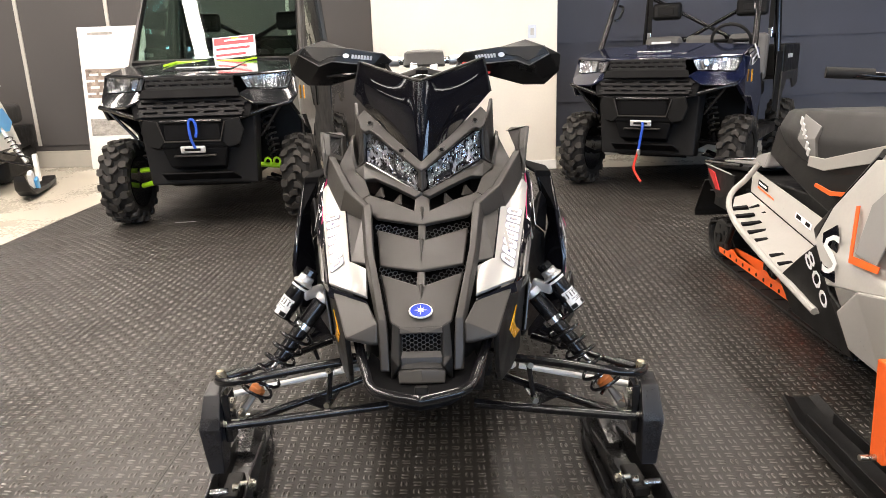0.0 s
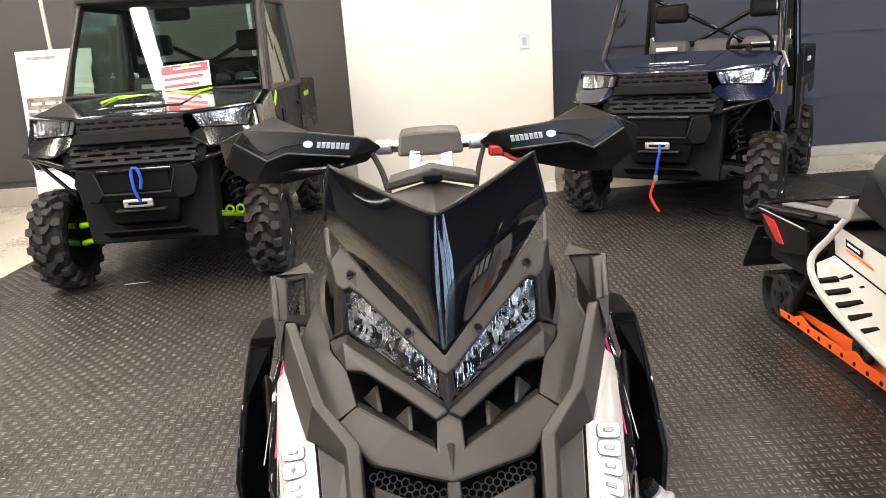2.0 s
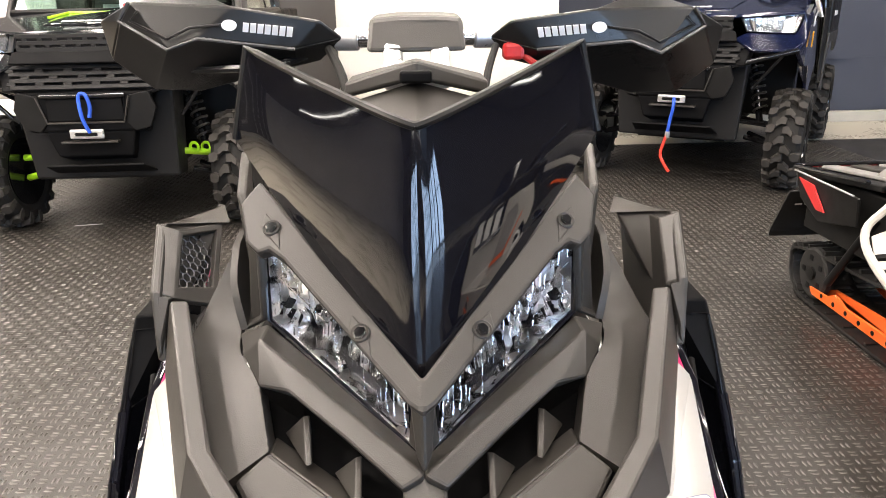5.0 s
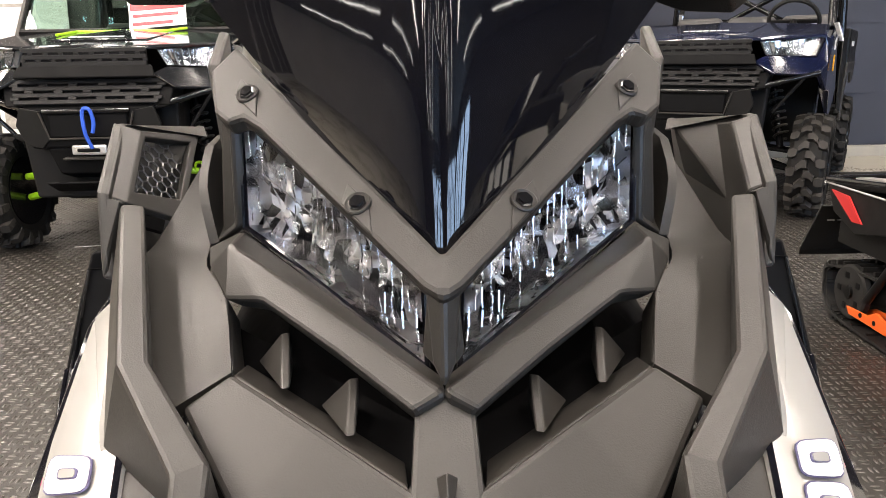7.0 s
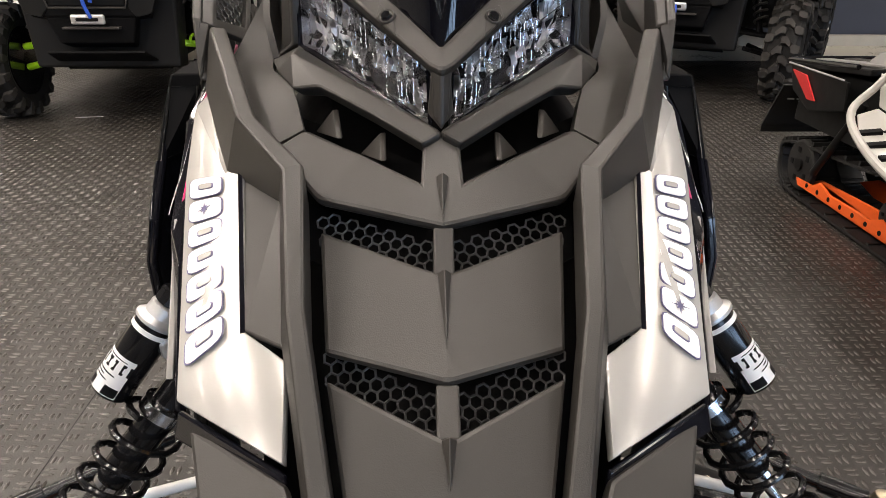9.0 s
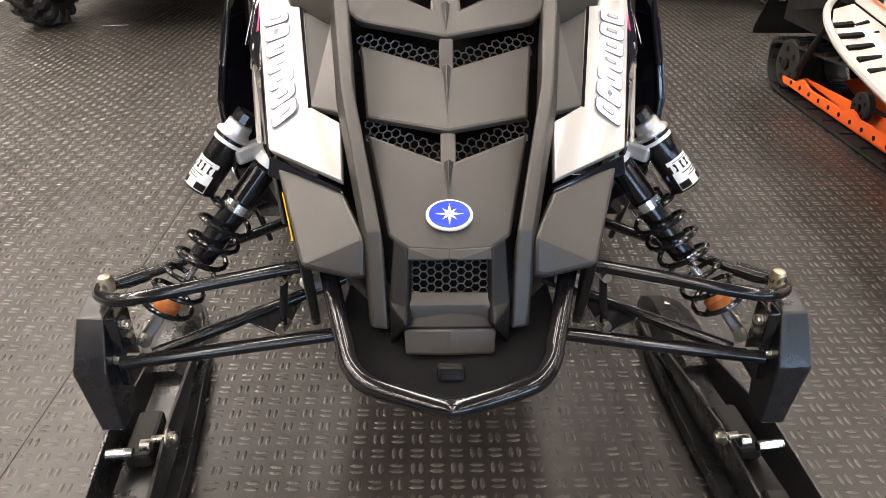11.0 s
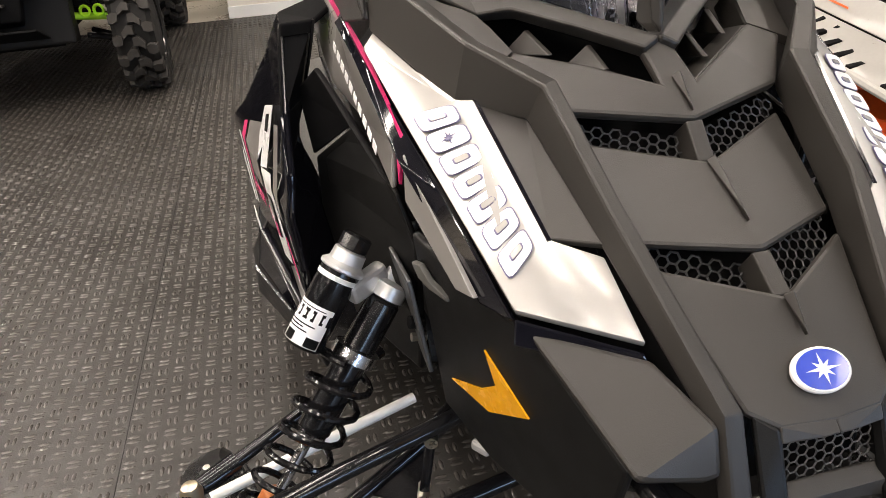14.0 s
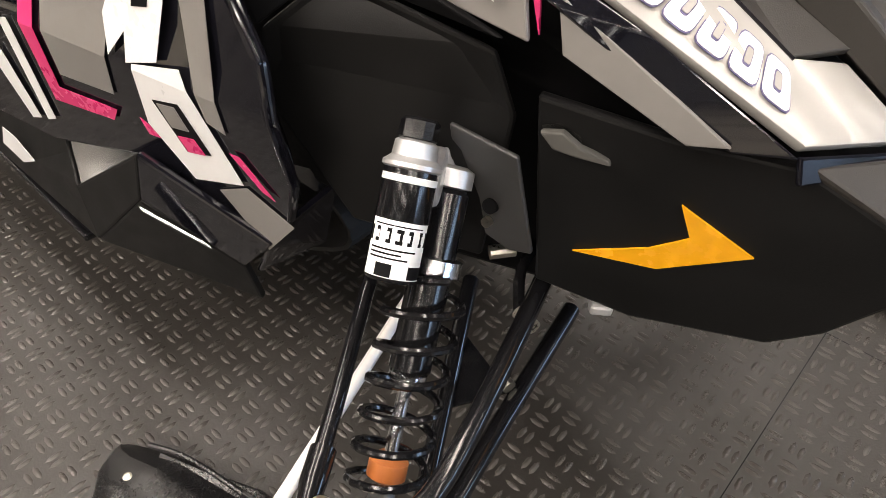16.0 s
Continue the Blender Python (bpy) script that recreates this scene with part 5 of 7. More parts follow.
    for q in ((-0.268, 1.885, 0.412), (-0.284, 1.898, 0.300)):
        P("link_bolt", rod(Vector(q) + Vector((-0.004, -0.014, 0)), Vector(q) + Vector((0.004, 0.014, 0)), 0.009, 10), steel, ln, "zinc bolt")
    P("sway_bar", sweep(smoothed([(-0.268, 1.895, 0.412), (-0.22, 1.93, 0.425), (-0.16, 1.94, 0.43), (-0.05, 1.94, 0.43)], 4), 0.007, 8), tube_black, ln, "", True)
    # steering tie rod, bright
    P("tie_rod", rod((-0.574, 1.982, 0.295), (-0.26, 2.073, 0.319), 0.0085, 12), white_paint, sled, "pale painted tie rod", True)
    # shock: shaft, body, spring, reservoir
    lo, top = Vector((-0.520, 1.886, 0.295)), Vector((-0.245, 1.999, 0.636))
    d = (top - lo).normalized()
    L = (top - lo).length
    at = lambda s: lo + d * s
    q = d.to_track_quat("Z", "Y").to_matrix().to_4x4()
    sh = P("shock", lathe([(0.0185, 0.0), (0.0225, 0.004), (0.0225, 0.192), (0.018, 0.197)], Matrix.Translation(at(0.171)) @ q, 24), tube_black, sled, "black coil-over shock with bright fittings", True)
    P("shaft", rod(at(0.02), at(0.20), 0.0075, 14), chrome, sh, "bright piston rod", True)
    P("clevis", loft([[at(-0.012) + Vector(v) for v in ((-0.014, -0.020, 0), (0.014, -0.020, 0), (0.014, 0.020, 0), (-0.014, 0.020, 0))], [at(0.055) + Vector(v) for v in ((-0.010, -0.010, 0), (0.010, -0.010, 0), (0.010, 0.010, 0), (-0.010, 0.010, 0))]], bevel=0.005), plate_grey, sh, "cast lower fork")
    P("clevis_bolt", rod(lo + Vector((0.004, -0.026, 0)), lo + Vector((-0.004, 0.026, 0)), 0.011, 12), steel, sh, "zinc bolt")
    P("bump_stop", lathe([(0.012, 0.0), (0.0215, 0.006), (0.0215, 0.024), (0.012, 0.032)], Matrix.Translation(at(0.050)) @ q, 18), rust_rubber, sh, "amber rubber bump stop", True)
    P("shaft_seal", lathe([(0.016, 0.0), (0.0205, 0.003), (0.0205, 0.010), (0.016, 0.012)], Matrix.Translation(at(0.161)) @ q, 20), chrome, sh, "bright end cap", True)
    P("collar", lathe([(0.023, 0.0), (0.0310, 0.001), (0.0310, 0.017), (0.023, 0.019)], Matrix.Translation(at(0.278)) @ q, 28), chrome, sh, "bright knurled spring collar", True)
    P("spring", coil(at(0.040), at(0.278), 0.0410, 6.6, 0.0046), tube_black, sh, "black coil spring", True)
    P("top_cap", lathe([(0.012, 0.0), (0.0228, 0.002), (0.0228, 0.020), (0.014, 0.024)], Matrix.Translation(at(0.368)) @ q, 24), silver, sh, "bright shock head", True)
    P("top_eye", shell([[at(0.38) + Vector((-0.012, 0, 0)), at(0.38) + Vector((0.012, 0, 0)), top + Vector((0.010, 0.012, 0.022)), top + Vector((-0.010, 0.008, 0.022))]], 0.012, (0, -1, 0.5), 0.003), silver, sh, "cast upper eye")
    P("mount_ear", box(top + Vector((0.006, 0.006, -0.004)), (0.056, 0.018, 0.030), 0.004, (0, 0, -25)), plate_grey, sh)
    # reservoir beside the body
    r0, r1 = Vector((-0.408, 1.956, 0.541)), Vector((-0.339, 1.985, 0.632))
    rd = (r1 - r0).normalized()
    rq = rd.to_track_quat("Z", "Y").to_matrix().to_4x4()
    rl = (r1 - r0).length
    rs = P("reservoir", lathe([(0.024, 0.0), (0.0262, 0.003), (0.0262, rl - 0.012), (0.0245, rl - 0.01)], Matrix.Translation(r0) @ rq, 28), tube_black, sh, "black gas reservoir", True)
    out = rq.to_3x3().inverted() @ Vector((-0.75, -0.65, 0.1))
    mid = math.degrees(math.atan2(out.y, out.x))
    M = Matrix.Translation(r0) @ rq
    P("label", wrap(M, 0.0265, 0.004, 0.058, mid - 72, mid + 72), pure_white, rs, "white printed label", True)
    for h0, h1, a0, a1 in ((0.044, 0.061, -72, 72), (0.036, 0.038, -60, 40), (0.031, 0.033, -60, 10), (0.026, 0.028, -60, 25), (0.006, 0.021, -40, -5), (0.006, 0.021, 30, 70), (0.0635, 0.065, -60, 50)):
        P("label_bar", wrap(M, 0.0268, h0 * 0.83, h1 * 0.83, mid + a0, mid + a1, 6), deep_black, rs, "", True)
    for a0, a1 in ((-62, -44), (-38, -22), (-16, 0), (6, 22), (28, 44), (50, 62)):
        P("label_bar", wrap(M, 0.0270, 0.040, 0.047, mid + a0, mid + a1, 3), pure_white, rs, "", True)
    P("arrow_band", lathe([(0.0262, rl - 0.024), (0.0266, rl - 0.0235), (0.0266, rl - 0.018), (0.0262, rl - 0.0175)], Matrix.Translation(r0) @ rq, 28), pure_white, rs)
    P("reservoir_head", lathe([(0.026, 0.0), (0.0290, 0.002), (0.0290, 0.006), (0.022, 0.012), (0.021, 0.026), (0.015, 0.030)], Matrix.Translation(r1 - rd * 0.012) @ rq, 28), silver, rs, "bright cast reservoir head", True)
    P("adjuster_knob", lathe([(0.0165, 0.0), (0.0195, 0.002), (0.0195, 0.018), (0.016, 0.021)], Matrix.Translation(r1 + rd * 0.016) @ rq, 12), tube_black, rs, "black ribbed knob")
    P("bridge", box((r1 + at(0.37)) / 2 + Vector((0, 0.0, -0.004)), (0.06, 0.022, 0.03), 0.006, (0, -10, 30)), silver, rs, "cast bridge")


ski_black = material("ski_plastic", (0.012, 0.012, 0.0125), 0.3, var=0.2, scale=10, fine=300, bump=0.06)


def ski(side):
    f = (lambda b: b) if side < 0 else flip
    cx = -0.565
    e = thing("ski", (cx * (1 if side < 0 else -1), 1.85, 0), "black plastic snowmobile ski with raised side ribs", "ski", "skis of the black snowmobile")
    e.rotation_euler = (0, 0, radians(5.5))
    ys = [(0.98, 0.15, 0.055), (1.08, 0.075, 0.075), (1.22, 0.022, 0.085), (1.45, 0.006, 0.09), (1.85, 0.004, 0.09), (2.15, 0.004, 0.072), (2.25, 0.004, 0.040), (2.32, 0.006, 0.020)]
    rings = []
    for y, z, w in ys:
        rings.append([(cx - w, y, z + 0.018), (cx - w * 0.75, y, z + 0.004), (cx - w * 0.25, y, z + 0.002), (cx + w * 0.25, y, z + 0.002), (cx + w * 0.75, y, z + 0.004), (cx + w, y, z + 0.018), (cx + w * 0.9, y, z + 0.030), (cx + w * 0.5, y, z + 0.022), (cx - w * 0.5, y, z + 0.022), (cx - w * 0.9, y, z + 0.030)])
    part("sole", f(loft(rings, bevel=0.002)), ski_black, e)
    for s in (-1, 1):
        rib = []
        for y, z, w in ys[1:-2]:
            h = 0.105 if 1.6 < y < 2.0 else 0.062
            x = cx + s * w * 0.52
            rib.append([(x - 0.006, y, z + 0.02), (x + 0.006, y, z + 0.02), (x + 0.0035 + s * 0.006, y, z + h), (x - 0.0035 + s * 0.006, y, z + h)])
        rr = [[Vector(q) for q in r] for r in rib]
        part("rib", f(loft(rr, bevel=0.0015)), ski_black, e)
    part("saddle", f(box((cx - 0.004, 1.88, 0.050), (0.050, 0.12, 0.035), 0.008)), rubber, e)
    part("ski_bolt", f(rod((cx + 0.030, 1.825, 0.100), (cx + 0.074, 1.825, 0.100), 0.007, 12)), steel, e, "zinc ski bolt")
    part("bolt_sleeve", f(rod((cx - 0.044, 1.800, 0.094), (cx + 0.002, 1.800, 0.094), 0.010, 14)), chrome, e, "bright sleeve")
    part("spacer", f(rod((cx + 0.012, 1.815, 0.096), (cx + 0.030, 1.815, 0.096), 0.011, 14)), steel, e, "zinc spacer")
    part("washer", f(rod((cx + 0.056, 1.825, 0.100), (cx + 0.059, 1.825, 0.100), 0.017, 16)), steel, e, "zinc washer")
    part("nut", f(rod((cx + 0.059, 1.825, 0.100), (cx + 0.070, 1.825, 0.100), 0.012, 6)), steel, e, "zinc nut")
    part("toe_insert", f(loft([[(cx - 0.022, 1.60, 0.03), (cx + 0.022, 1.60, 0.03), (cx + 0.012, 1.60, 0.046), (cx - 0.012, 1.60, 0.046)], [(cx - 0.030, 1.74, 0.03), (cx + 0.030, 1.74, 0.03), (cx + 0.018, 1.73, 0.066), (cx - 0.018, 1.73, 0.066)]], bevel=0.006)), rubber, e)
    heel = []
    for y, xl, xr, h in ((2.08, -0.088, 0.046, 0.050), (2.17, -0.098, 0.046, 0.060), (2.285, -0.100, 0.036, 0.058), (2.347, -0.094, 0.018, 0.044), (2.376, -0.066, 0.008, 0.034), (2.392, -0.030, 0.002, 0.024)):
        w = xr - xl
        heel.append([(cx + xl, y, 0.008), (cx + xl + w * 0.03, y, h * 0.55), (cx + xl + w * 0.14, y, h * 0.86), (cx + xl + w * 0.38, y, h), (cx + xl + w * 0.70, y, h * 0.95), (cx + xl + w * 0.80, y, h * 0.72), (cx + xr, y, h * 0.40), (cx + xr, y, 0.008)])
    tc = part("tail_cap", f(loft(heel, True, 0.003)), ski_black, e, "broad folded ski heel", True)
    part("tail_screw", f(lathe([(0.007, 0.0), (0.007, 0.003), (0.004, 0.004)], Matrix.Translation((cx - 0.040, 2.315, 0.050)), 10)), steel, tc)
    part("tail_rim", f(sweep(smoothed([(cx + 0.044, 2.06, 0.040), (cx + 0.047, 2.17, 0.036), (cx + 0.037, 2.285, 0.032), (cx + 0.018, 2.350, 0.026)], 3), 0.0045, 8)), ski_black, tc, "", True)
    part("skeg", f(box((cx, 1.7, 0.006), (0.012, 0.7, 0.010), 0.002)), chrome, e)
    part("front_loop", f(sweep(smoothed([(cx - 0.05, 1.02, 0.14), (cx - 0.03, 0.93, 0.22), (cx, 1.0, 0.27), (cx + 0.03, 0.93, 0.22), (cx + 0.05, 1.02, 0.14)], 4), 0.008, 8)), matte_dark, e, "", True)


for s in (-1, 1):
    suspension(s)
    ski(s)


# ---------- utility vehicles ----------
navy = material("dark_blue_metallic", (0.004, 0.007, 0.028), 0.14, var=0.25, scale=6, rvar=0.05, coat=0.7)
body_black = material("black_metallic_body", (0.010, 0.011, 0.013), 0.14, var=0.3, scale=6, rvar=0.05, coat=0.7)
lime = material("lime_paint", (0.42, 0.80, 0.02), 0.35, var=0.08)
seat_grey = material("grey_vinyl", (0.12, 0.115, 0.11), 0.55, var=0.1, fine=300, bump=0.1)
rope_blue = material("blue_rope", (0.02, 0.09, 0.55), 0.6, var=0.2, fine=200, bump=0.2)
rope_red = material("red_strap", (0.75, 0.05, 0.03), 0.6, var=0.1)
lamp_lens = glass("lamp_lens", (0.96, 0.97, 1.0), 0.03)
pane = glass("tinted_pane", (0.62, 0.75, 0.69), 0.01)
card_red = material("red_card_print", (0.65, 0.03, 0.04), 0.4, var=0.1)


rough_black = material("grained_black_plastic", (0.010, 0.010, 0.0105), 0.62, var=0.2, scale=9, fine=500, bump=0.15, spec=0.25)
# carcass blackened for the shade in the gaps; blocks paler for dust and highlight
tyre_rubber = material("tyre_rubber", (0.010, 0.0095, 0.009), 0.75, var=0.3, scale=14, fine=260, bump=0.25, spec=0.3)
tread_rubber = material("dusty_tread_rubber", (0.037, 0.034, 0.031), 0.75, var=0.3, scale=9, fine=200, bump=0.2, spec=0.3)


def tyre_mesh(r=0.335, w=0.215):
    """A knobbly tyre lying along x: carcass, and deep slanted blocks in staggered rows."""
    q = Matrix.Rotation(radians(90), 4, "Y")
    prof = [(r * 0.58, -w * 0.42), (r * 0.70, -w * 0.50), (r * 0.84, -w * 0.49), (r * 0.895, -w * 0.38), (r * 0.905, 0), (r * 0.895, w * 0.38), (r * 0.84, w * 0.49), (r * 0.70, w * 0.50), (r * 0.58, w * 0.42)]
    verts, faces = [], []
    n = 17

    def block(a, outline, h0, h1, lean):
        """A block with a slightly smaller top; the outline is (across, along in degrees)."""
        base = len(verts)
        cx, ca = sum(p[0] for p in outline) / len(outline), sum(p[1] for p in outline) / len(outline)
        for h, k in ((h0, 1.0), (h1, 0.84)):
            for x, g in outline:
                xx, gg = cx + (x - cx) * k, ca + (g - ca) * k
                drop = 0.30 * r * max(0.0, abs(xx) / w - 0.26) ** 1.5
                aa = radians(a + gg)
                rr = r * h - drop * lean
                verts.append((xx, -rr * math.sin(aa), rr * math.cos(aa)))
        m = len(outline)
        faces.append([base + m + k for k in range(m)])
        for k in range(m):
            faces.append([base + k, base + (k + 1) % m, base + m + (k + 1) % m, base + m + k])
    for k in range(n):
        for sgn in (-1, 1):
            a = (k + (0.5 if sgn > 0 else 0)) * 360 / n
            f = lambda pts: [(sgn * x * w, g) for x, g in (pts if sgn > 0 else pts[::-1])]
            block(a, f([(-0.05, -7.5), (0.10, -8.5), (0.27, -1.0), (0.25, 5.5), (0.10, 1.0), (-0.06, 1.5)]), 0.88, 1.0, 1)
            block(a + 7, f([(0.22, -5.0), (0.36, -7.0), (0.52, -5.0), (0.52, 4.0), (0.38, 5.0), (0.26, 3.0)]), 0.84, 0.985, 1)
            block(a + 7, f([(0.47, -4.0), (0.515, -3.5), (0.515, 3.0), (0.47, 3.5)]), 0.74, 0.90, 0)
    me = bpy.data.meshes.new("knobs")
    me.from_pydata(verts, [], faces)
    kn = bmesh.new()
    kn.from_mesh(me)
    bpy.data.meshes.remove(me)
    bmesh.ops.recalc_face_normals(kn, faces=kn.faces)
    return lathe(prof, q, 40), kn


TYRE, LUGS = None, None


def wheel(parent, x, y, dark_rim):
    """One wheel under a vehicle: tyre, then rim, spokes and cap beneath it."""
    global TYRE, LUGS
    m = pose(x, y, 0.335, 0, 0, 0 if x > 0 else 180)
    if TYRE is None:
        body, knobs = tyre_mesh()
        ob = part("wheel", body, tyre_rubber, parent, "black knobbly off-road tyre")
        kn = part("tread", knobs, tread_rubber, ob)
        TYRE, LUGS = ob.data, kn.data
    else:
        ob = new("wheel", TYRE)
        ob.parent = parent
        ob["label"] = "black knobbly off-road tyre"
        kn = new("tread", LUGS)
        kn.parent = ob
    tagged(kn, kind="stuff")
    ORG[ob.name] = Vector((0, 0, 0))
    ob.matrix_basis = m
    q = Matrix.Rotation(radians(90), 4, "Y")
    part("rim", lathe([(0.20, -0.10), (0.205, 0.09), (0.190, 0.10), (0.180, 0.06), (0.175, 0.02), (0.05, 0.0), (0.05, -0.1)], q, 32), dark_rim, ob, "dark alloy rim")
    for k in range(6):
        a = k * math.tau / 6
        b = box((0.055, 0, 0.115), (0.02, 0.045, 0.14), 0.006)
        bmesh.ops.transform(b, matrix=Matrix.Rotation(a, 4, "X"), verts=b.verts)
        part("spoke", b, silver if dark_rim is tube_black else dark_rim, ob)
    part("hub_cap", lathe([(0.045, 0.03), (0.045, 0.075), (0.03, 0.085), (0.004, 0.087)], q, 20), tube_black, ob)


def slotted(corners, cols, rows, bar, depth=0.012):
    """A grille of flat bars round staggered upright-sided slots, on a four-cornered patch."""
    c = [Vector(q) for q in corners]
    strips = [(-0.01, 1.01, j / rows - bar, j / rows + bar) for j in range(rows + 1)]
    for j in range(rows):
        for i in range(cols + 1):
            u = (i + (0.5 if j % 2 else 0.0)) / cols
            if u <= 1.0:
                strips.append((u - bar * rows / cols * 0.5, u + bar * rows / cols * 0.5, j / rows + bar * 0.9, (j + 1) / rows - bar * 0.9))
    return join(*[shell([[on(*c, u, v) for u, v in ((u0, v0), (u1, v0), (u1, v1), (u0, v1))]], depth, (0, -1, 0.3), 0.002, 1) for u0, u1, v0, v1 in strips])


def utility_vehicle(name, label, at, heading, paint, accent, cab):
    e = thing(name, (0, 0, 0), label, "utility vehicle", "utility vehicles")
    P = lambda nm, b, m, par=e, lab="", sm=False: part(nm, b, m, par, lab, sm)
    S = lambda nm, faces, th, m, hint, bev=0.006, lab="", par=e: part(nm, shell(faces, th, hint, bev), m, par, lab)

    def D(nm, faces, th, m, hint, bev=0.006, lab="", par=e):
        pair(nm, shell(faces, th, hint, bev), m, par, lab)
    for x, y in ((-0.685, 0), (0.685, 0), (-0.685, 2.03), (0.685, 2.03)):
        wheel(e, x, y, tube_black)
    # frame, skid plate, axles; black frame and an added dark block draw underbody shade
    P("frame", box((0, 1.12, 0.36), (0.56, 2.46, 0.10), 0.03), deep_black)
    P("skid_plate", shell([[(-0.26, -0.42, 0.44), (0.26, -0.42, 0.44), (0.30, -0.10, 0.30), (-0.30, -0.10, 0.30)]], 0.012, (0, -1, -0.4), 0.004), deep_black)
    P("underbody_shade_block", loft([[(-0.40, -0.27, 0.34), (0.40, -0.27, 0.34), (0.43, -0.29, 0.86), (-0.43, -0.29, 0.86)], [(-0.36, 0.02, 0.30), (0.36, 0.02, 0.30), (0.40, 0.02, 0.86), (-0.40, 0.02, 0.86)]], bevel=0.015), rough_black)
    D("splash_guard", [[(-0.71, 0.36, 0.95), (-0.72, 0.64, 0.98), (-0.71, 0.66, 0.42), (-0.70, 0.47, 0.40), (-0.70, 0.41, 0.62)]], 0.05, rough_black, (-1, 0, 0), 0.008)
    if not cab:
        for s in (-1, 1):
            pl = P("badge_plate", box((s * 0.742, 0.10, 1.105), (0.008, 0.17, 0.055), 0.003, (14, 0, 0)), pure_white, e, "white tilted badge plate")
            for k in range(3):
                P("badge_bar", box((s * 0.747, 0.055 + 0.045 * k, 1.094 + 0.011 * k), (0.003, 0.026, 0.028), 0, (14, 0, 0)), deep_black, pl)
    for s in (-1, 1):
        for y, z in ((-0.08, 0.42), (0.10, 0.42), (-0.08, 0.30), (0.10, 0.30)):
            bright = accent is lime and y < 0 and (z > 0.4 or s < 0)
            P("suspension_arm", rod((s * (0.24 if z > 0.4 else 0.42), y, z + 0.04), (s * 0.57, y * 0.3, z), 0.020 if bright else 0.016, 10), lime if bright else tube_black, e, "lime painted arm" if bright else "")
        if accent is lime and s > 0:
            for dx in (0.44, 0.51):
                P("arm_loop", sweep([Vector((dx, -0.075, 0.465)) + Vector((0.024 * math.cos(a), 0, 0.028 * math.sin(a))) for a in [k * math.tau / 12 for k in range(12)]], 0.009, 6, True), lime, e, "lime shock bracket loop", True)
        sp = P("shock", rod((s * 0.50, -0.02, 0.44), (s * 0.40, 0.10, 0.86), 0.022, 12), tube_black)
        P("spring", coil((s * 0.50, -0.02, 0.50), (s * 0.42, 0.08, 0.80), 0.042, 7, 0.008, 10), matte, sp, "", True)
        P("axle", rod((s * 0.2, 2.03, 0.36), (s * 0.55, 2.03, 0.34), 0.03, 10), matte_dark)
        P("trailing_arm", box((s * 0.42, 1.85, 0.36), (0.08, 0.5, 0.07), 0.01), matte_dark)
    # front bumper: square plate guard with side bars
    bu = P("front_bumper", loft([[(-0.31, -0.410, 0.628), (0.31, -0.410, 0.628), (0.34, -0.410, 0.838), (-0.34, -0.410, 0.838)], [(-0.30, -0.310, 0.608), (0.30, -0.310, 0.608), (0.34, -0.310, 0.848), (-0.34, -0.310, 0.848)]], bevel=0.012), deep_black, e, "black steel front bumper")
    P("bumper_foot", loft([[(-0.20, -0.380, 0.488), (0.20, -0.380, 0.488), (0.24, -0.400, 0.628), (-0.24, -0.400, 0.628)], [(-0.18, -0.270, 0.448), (0.18, -0.270, 0.448), (0.22, -0.270, 0.628), (-0.22, -0.270, 0.628)]], bevel=0.01), deep_black, bu)
    P("bumper_cheek", shell([[(-0.34, -0.420, 0.838), (-0.24, -0.420, 0.818), (-0.21, -0.420, 0.673), (-0.25, -0.420, 0.628), (-0.33, -0.420, 0.648), (-0.37, -0.420, 0.748)]], 0.02, (0, -1, 0), 0.003, sym=False), matte_dark, bu)
    P("bumper_cheek", flip(shell([[(-0.34, -0.420, 0.838), (-0.24, -0.420, 0.818), (-0.21, -0.420, 0.673), (-0.25, -0.420, 0.628), (-0.33, -0.420, 0.648), (-0.37, -0.420, 0.748)]], 0.02, (0, -1, 0), 0.003)), matte_dark, bu)
    P("bumper_window", box((0, -0.415, 0.743), (0.40, 0.02, 0.12), 0.008), deep_black, bu)
    P("bumper_bar", rod((-0.22, -0.425, 0.818), (0.22, -0.425, 0.818), 0.014, 12), tube_black, bu, "", True)
    P("bumper_lip", sweep([(-0.24, -0.430, 0.813), (-0.20, -0.434, 0.678), (0.20, -0.434, 0.678), (0.24, -0.430, 0.813)], 0.006, 6), matte, bu)
    for s in (-1, 1):
        P("side_bar", sweep(smoothed([(s * 0.33, -0.380, 0.828), (s * 0.52, -0.350, 0.883), (s * 0.70, -0.270, 0.928)], 4), 0.017, 10), tube_black, bu, "", True)
        P("bar_stay", rod((s * 0.62, -0.310, 0.898), (s * 0.46, -0.270, 0.688), 0.012, 10), tube_black, bu, "", True)
    # winch fairlead, hook, rope
    wi = P("winch_fairlead", box((0, -0.445, 0.620), (0.18, 0.02, 0.052), 0.012), silver, bu, "bright winch fairlead")
    P("fairlead_slot", box((0, -0.456, 0.620), (0.115, 0.008, 0.018), 0.006), deep_black, wi)
    P("winch_shelf", box((0, -0.410, 0.573), (0.30, 0.05, 0.012), 0.003), matte, bu)
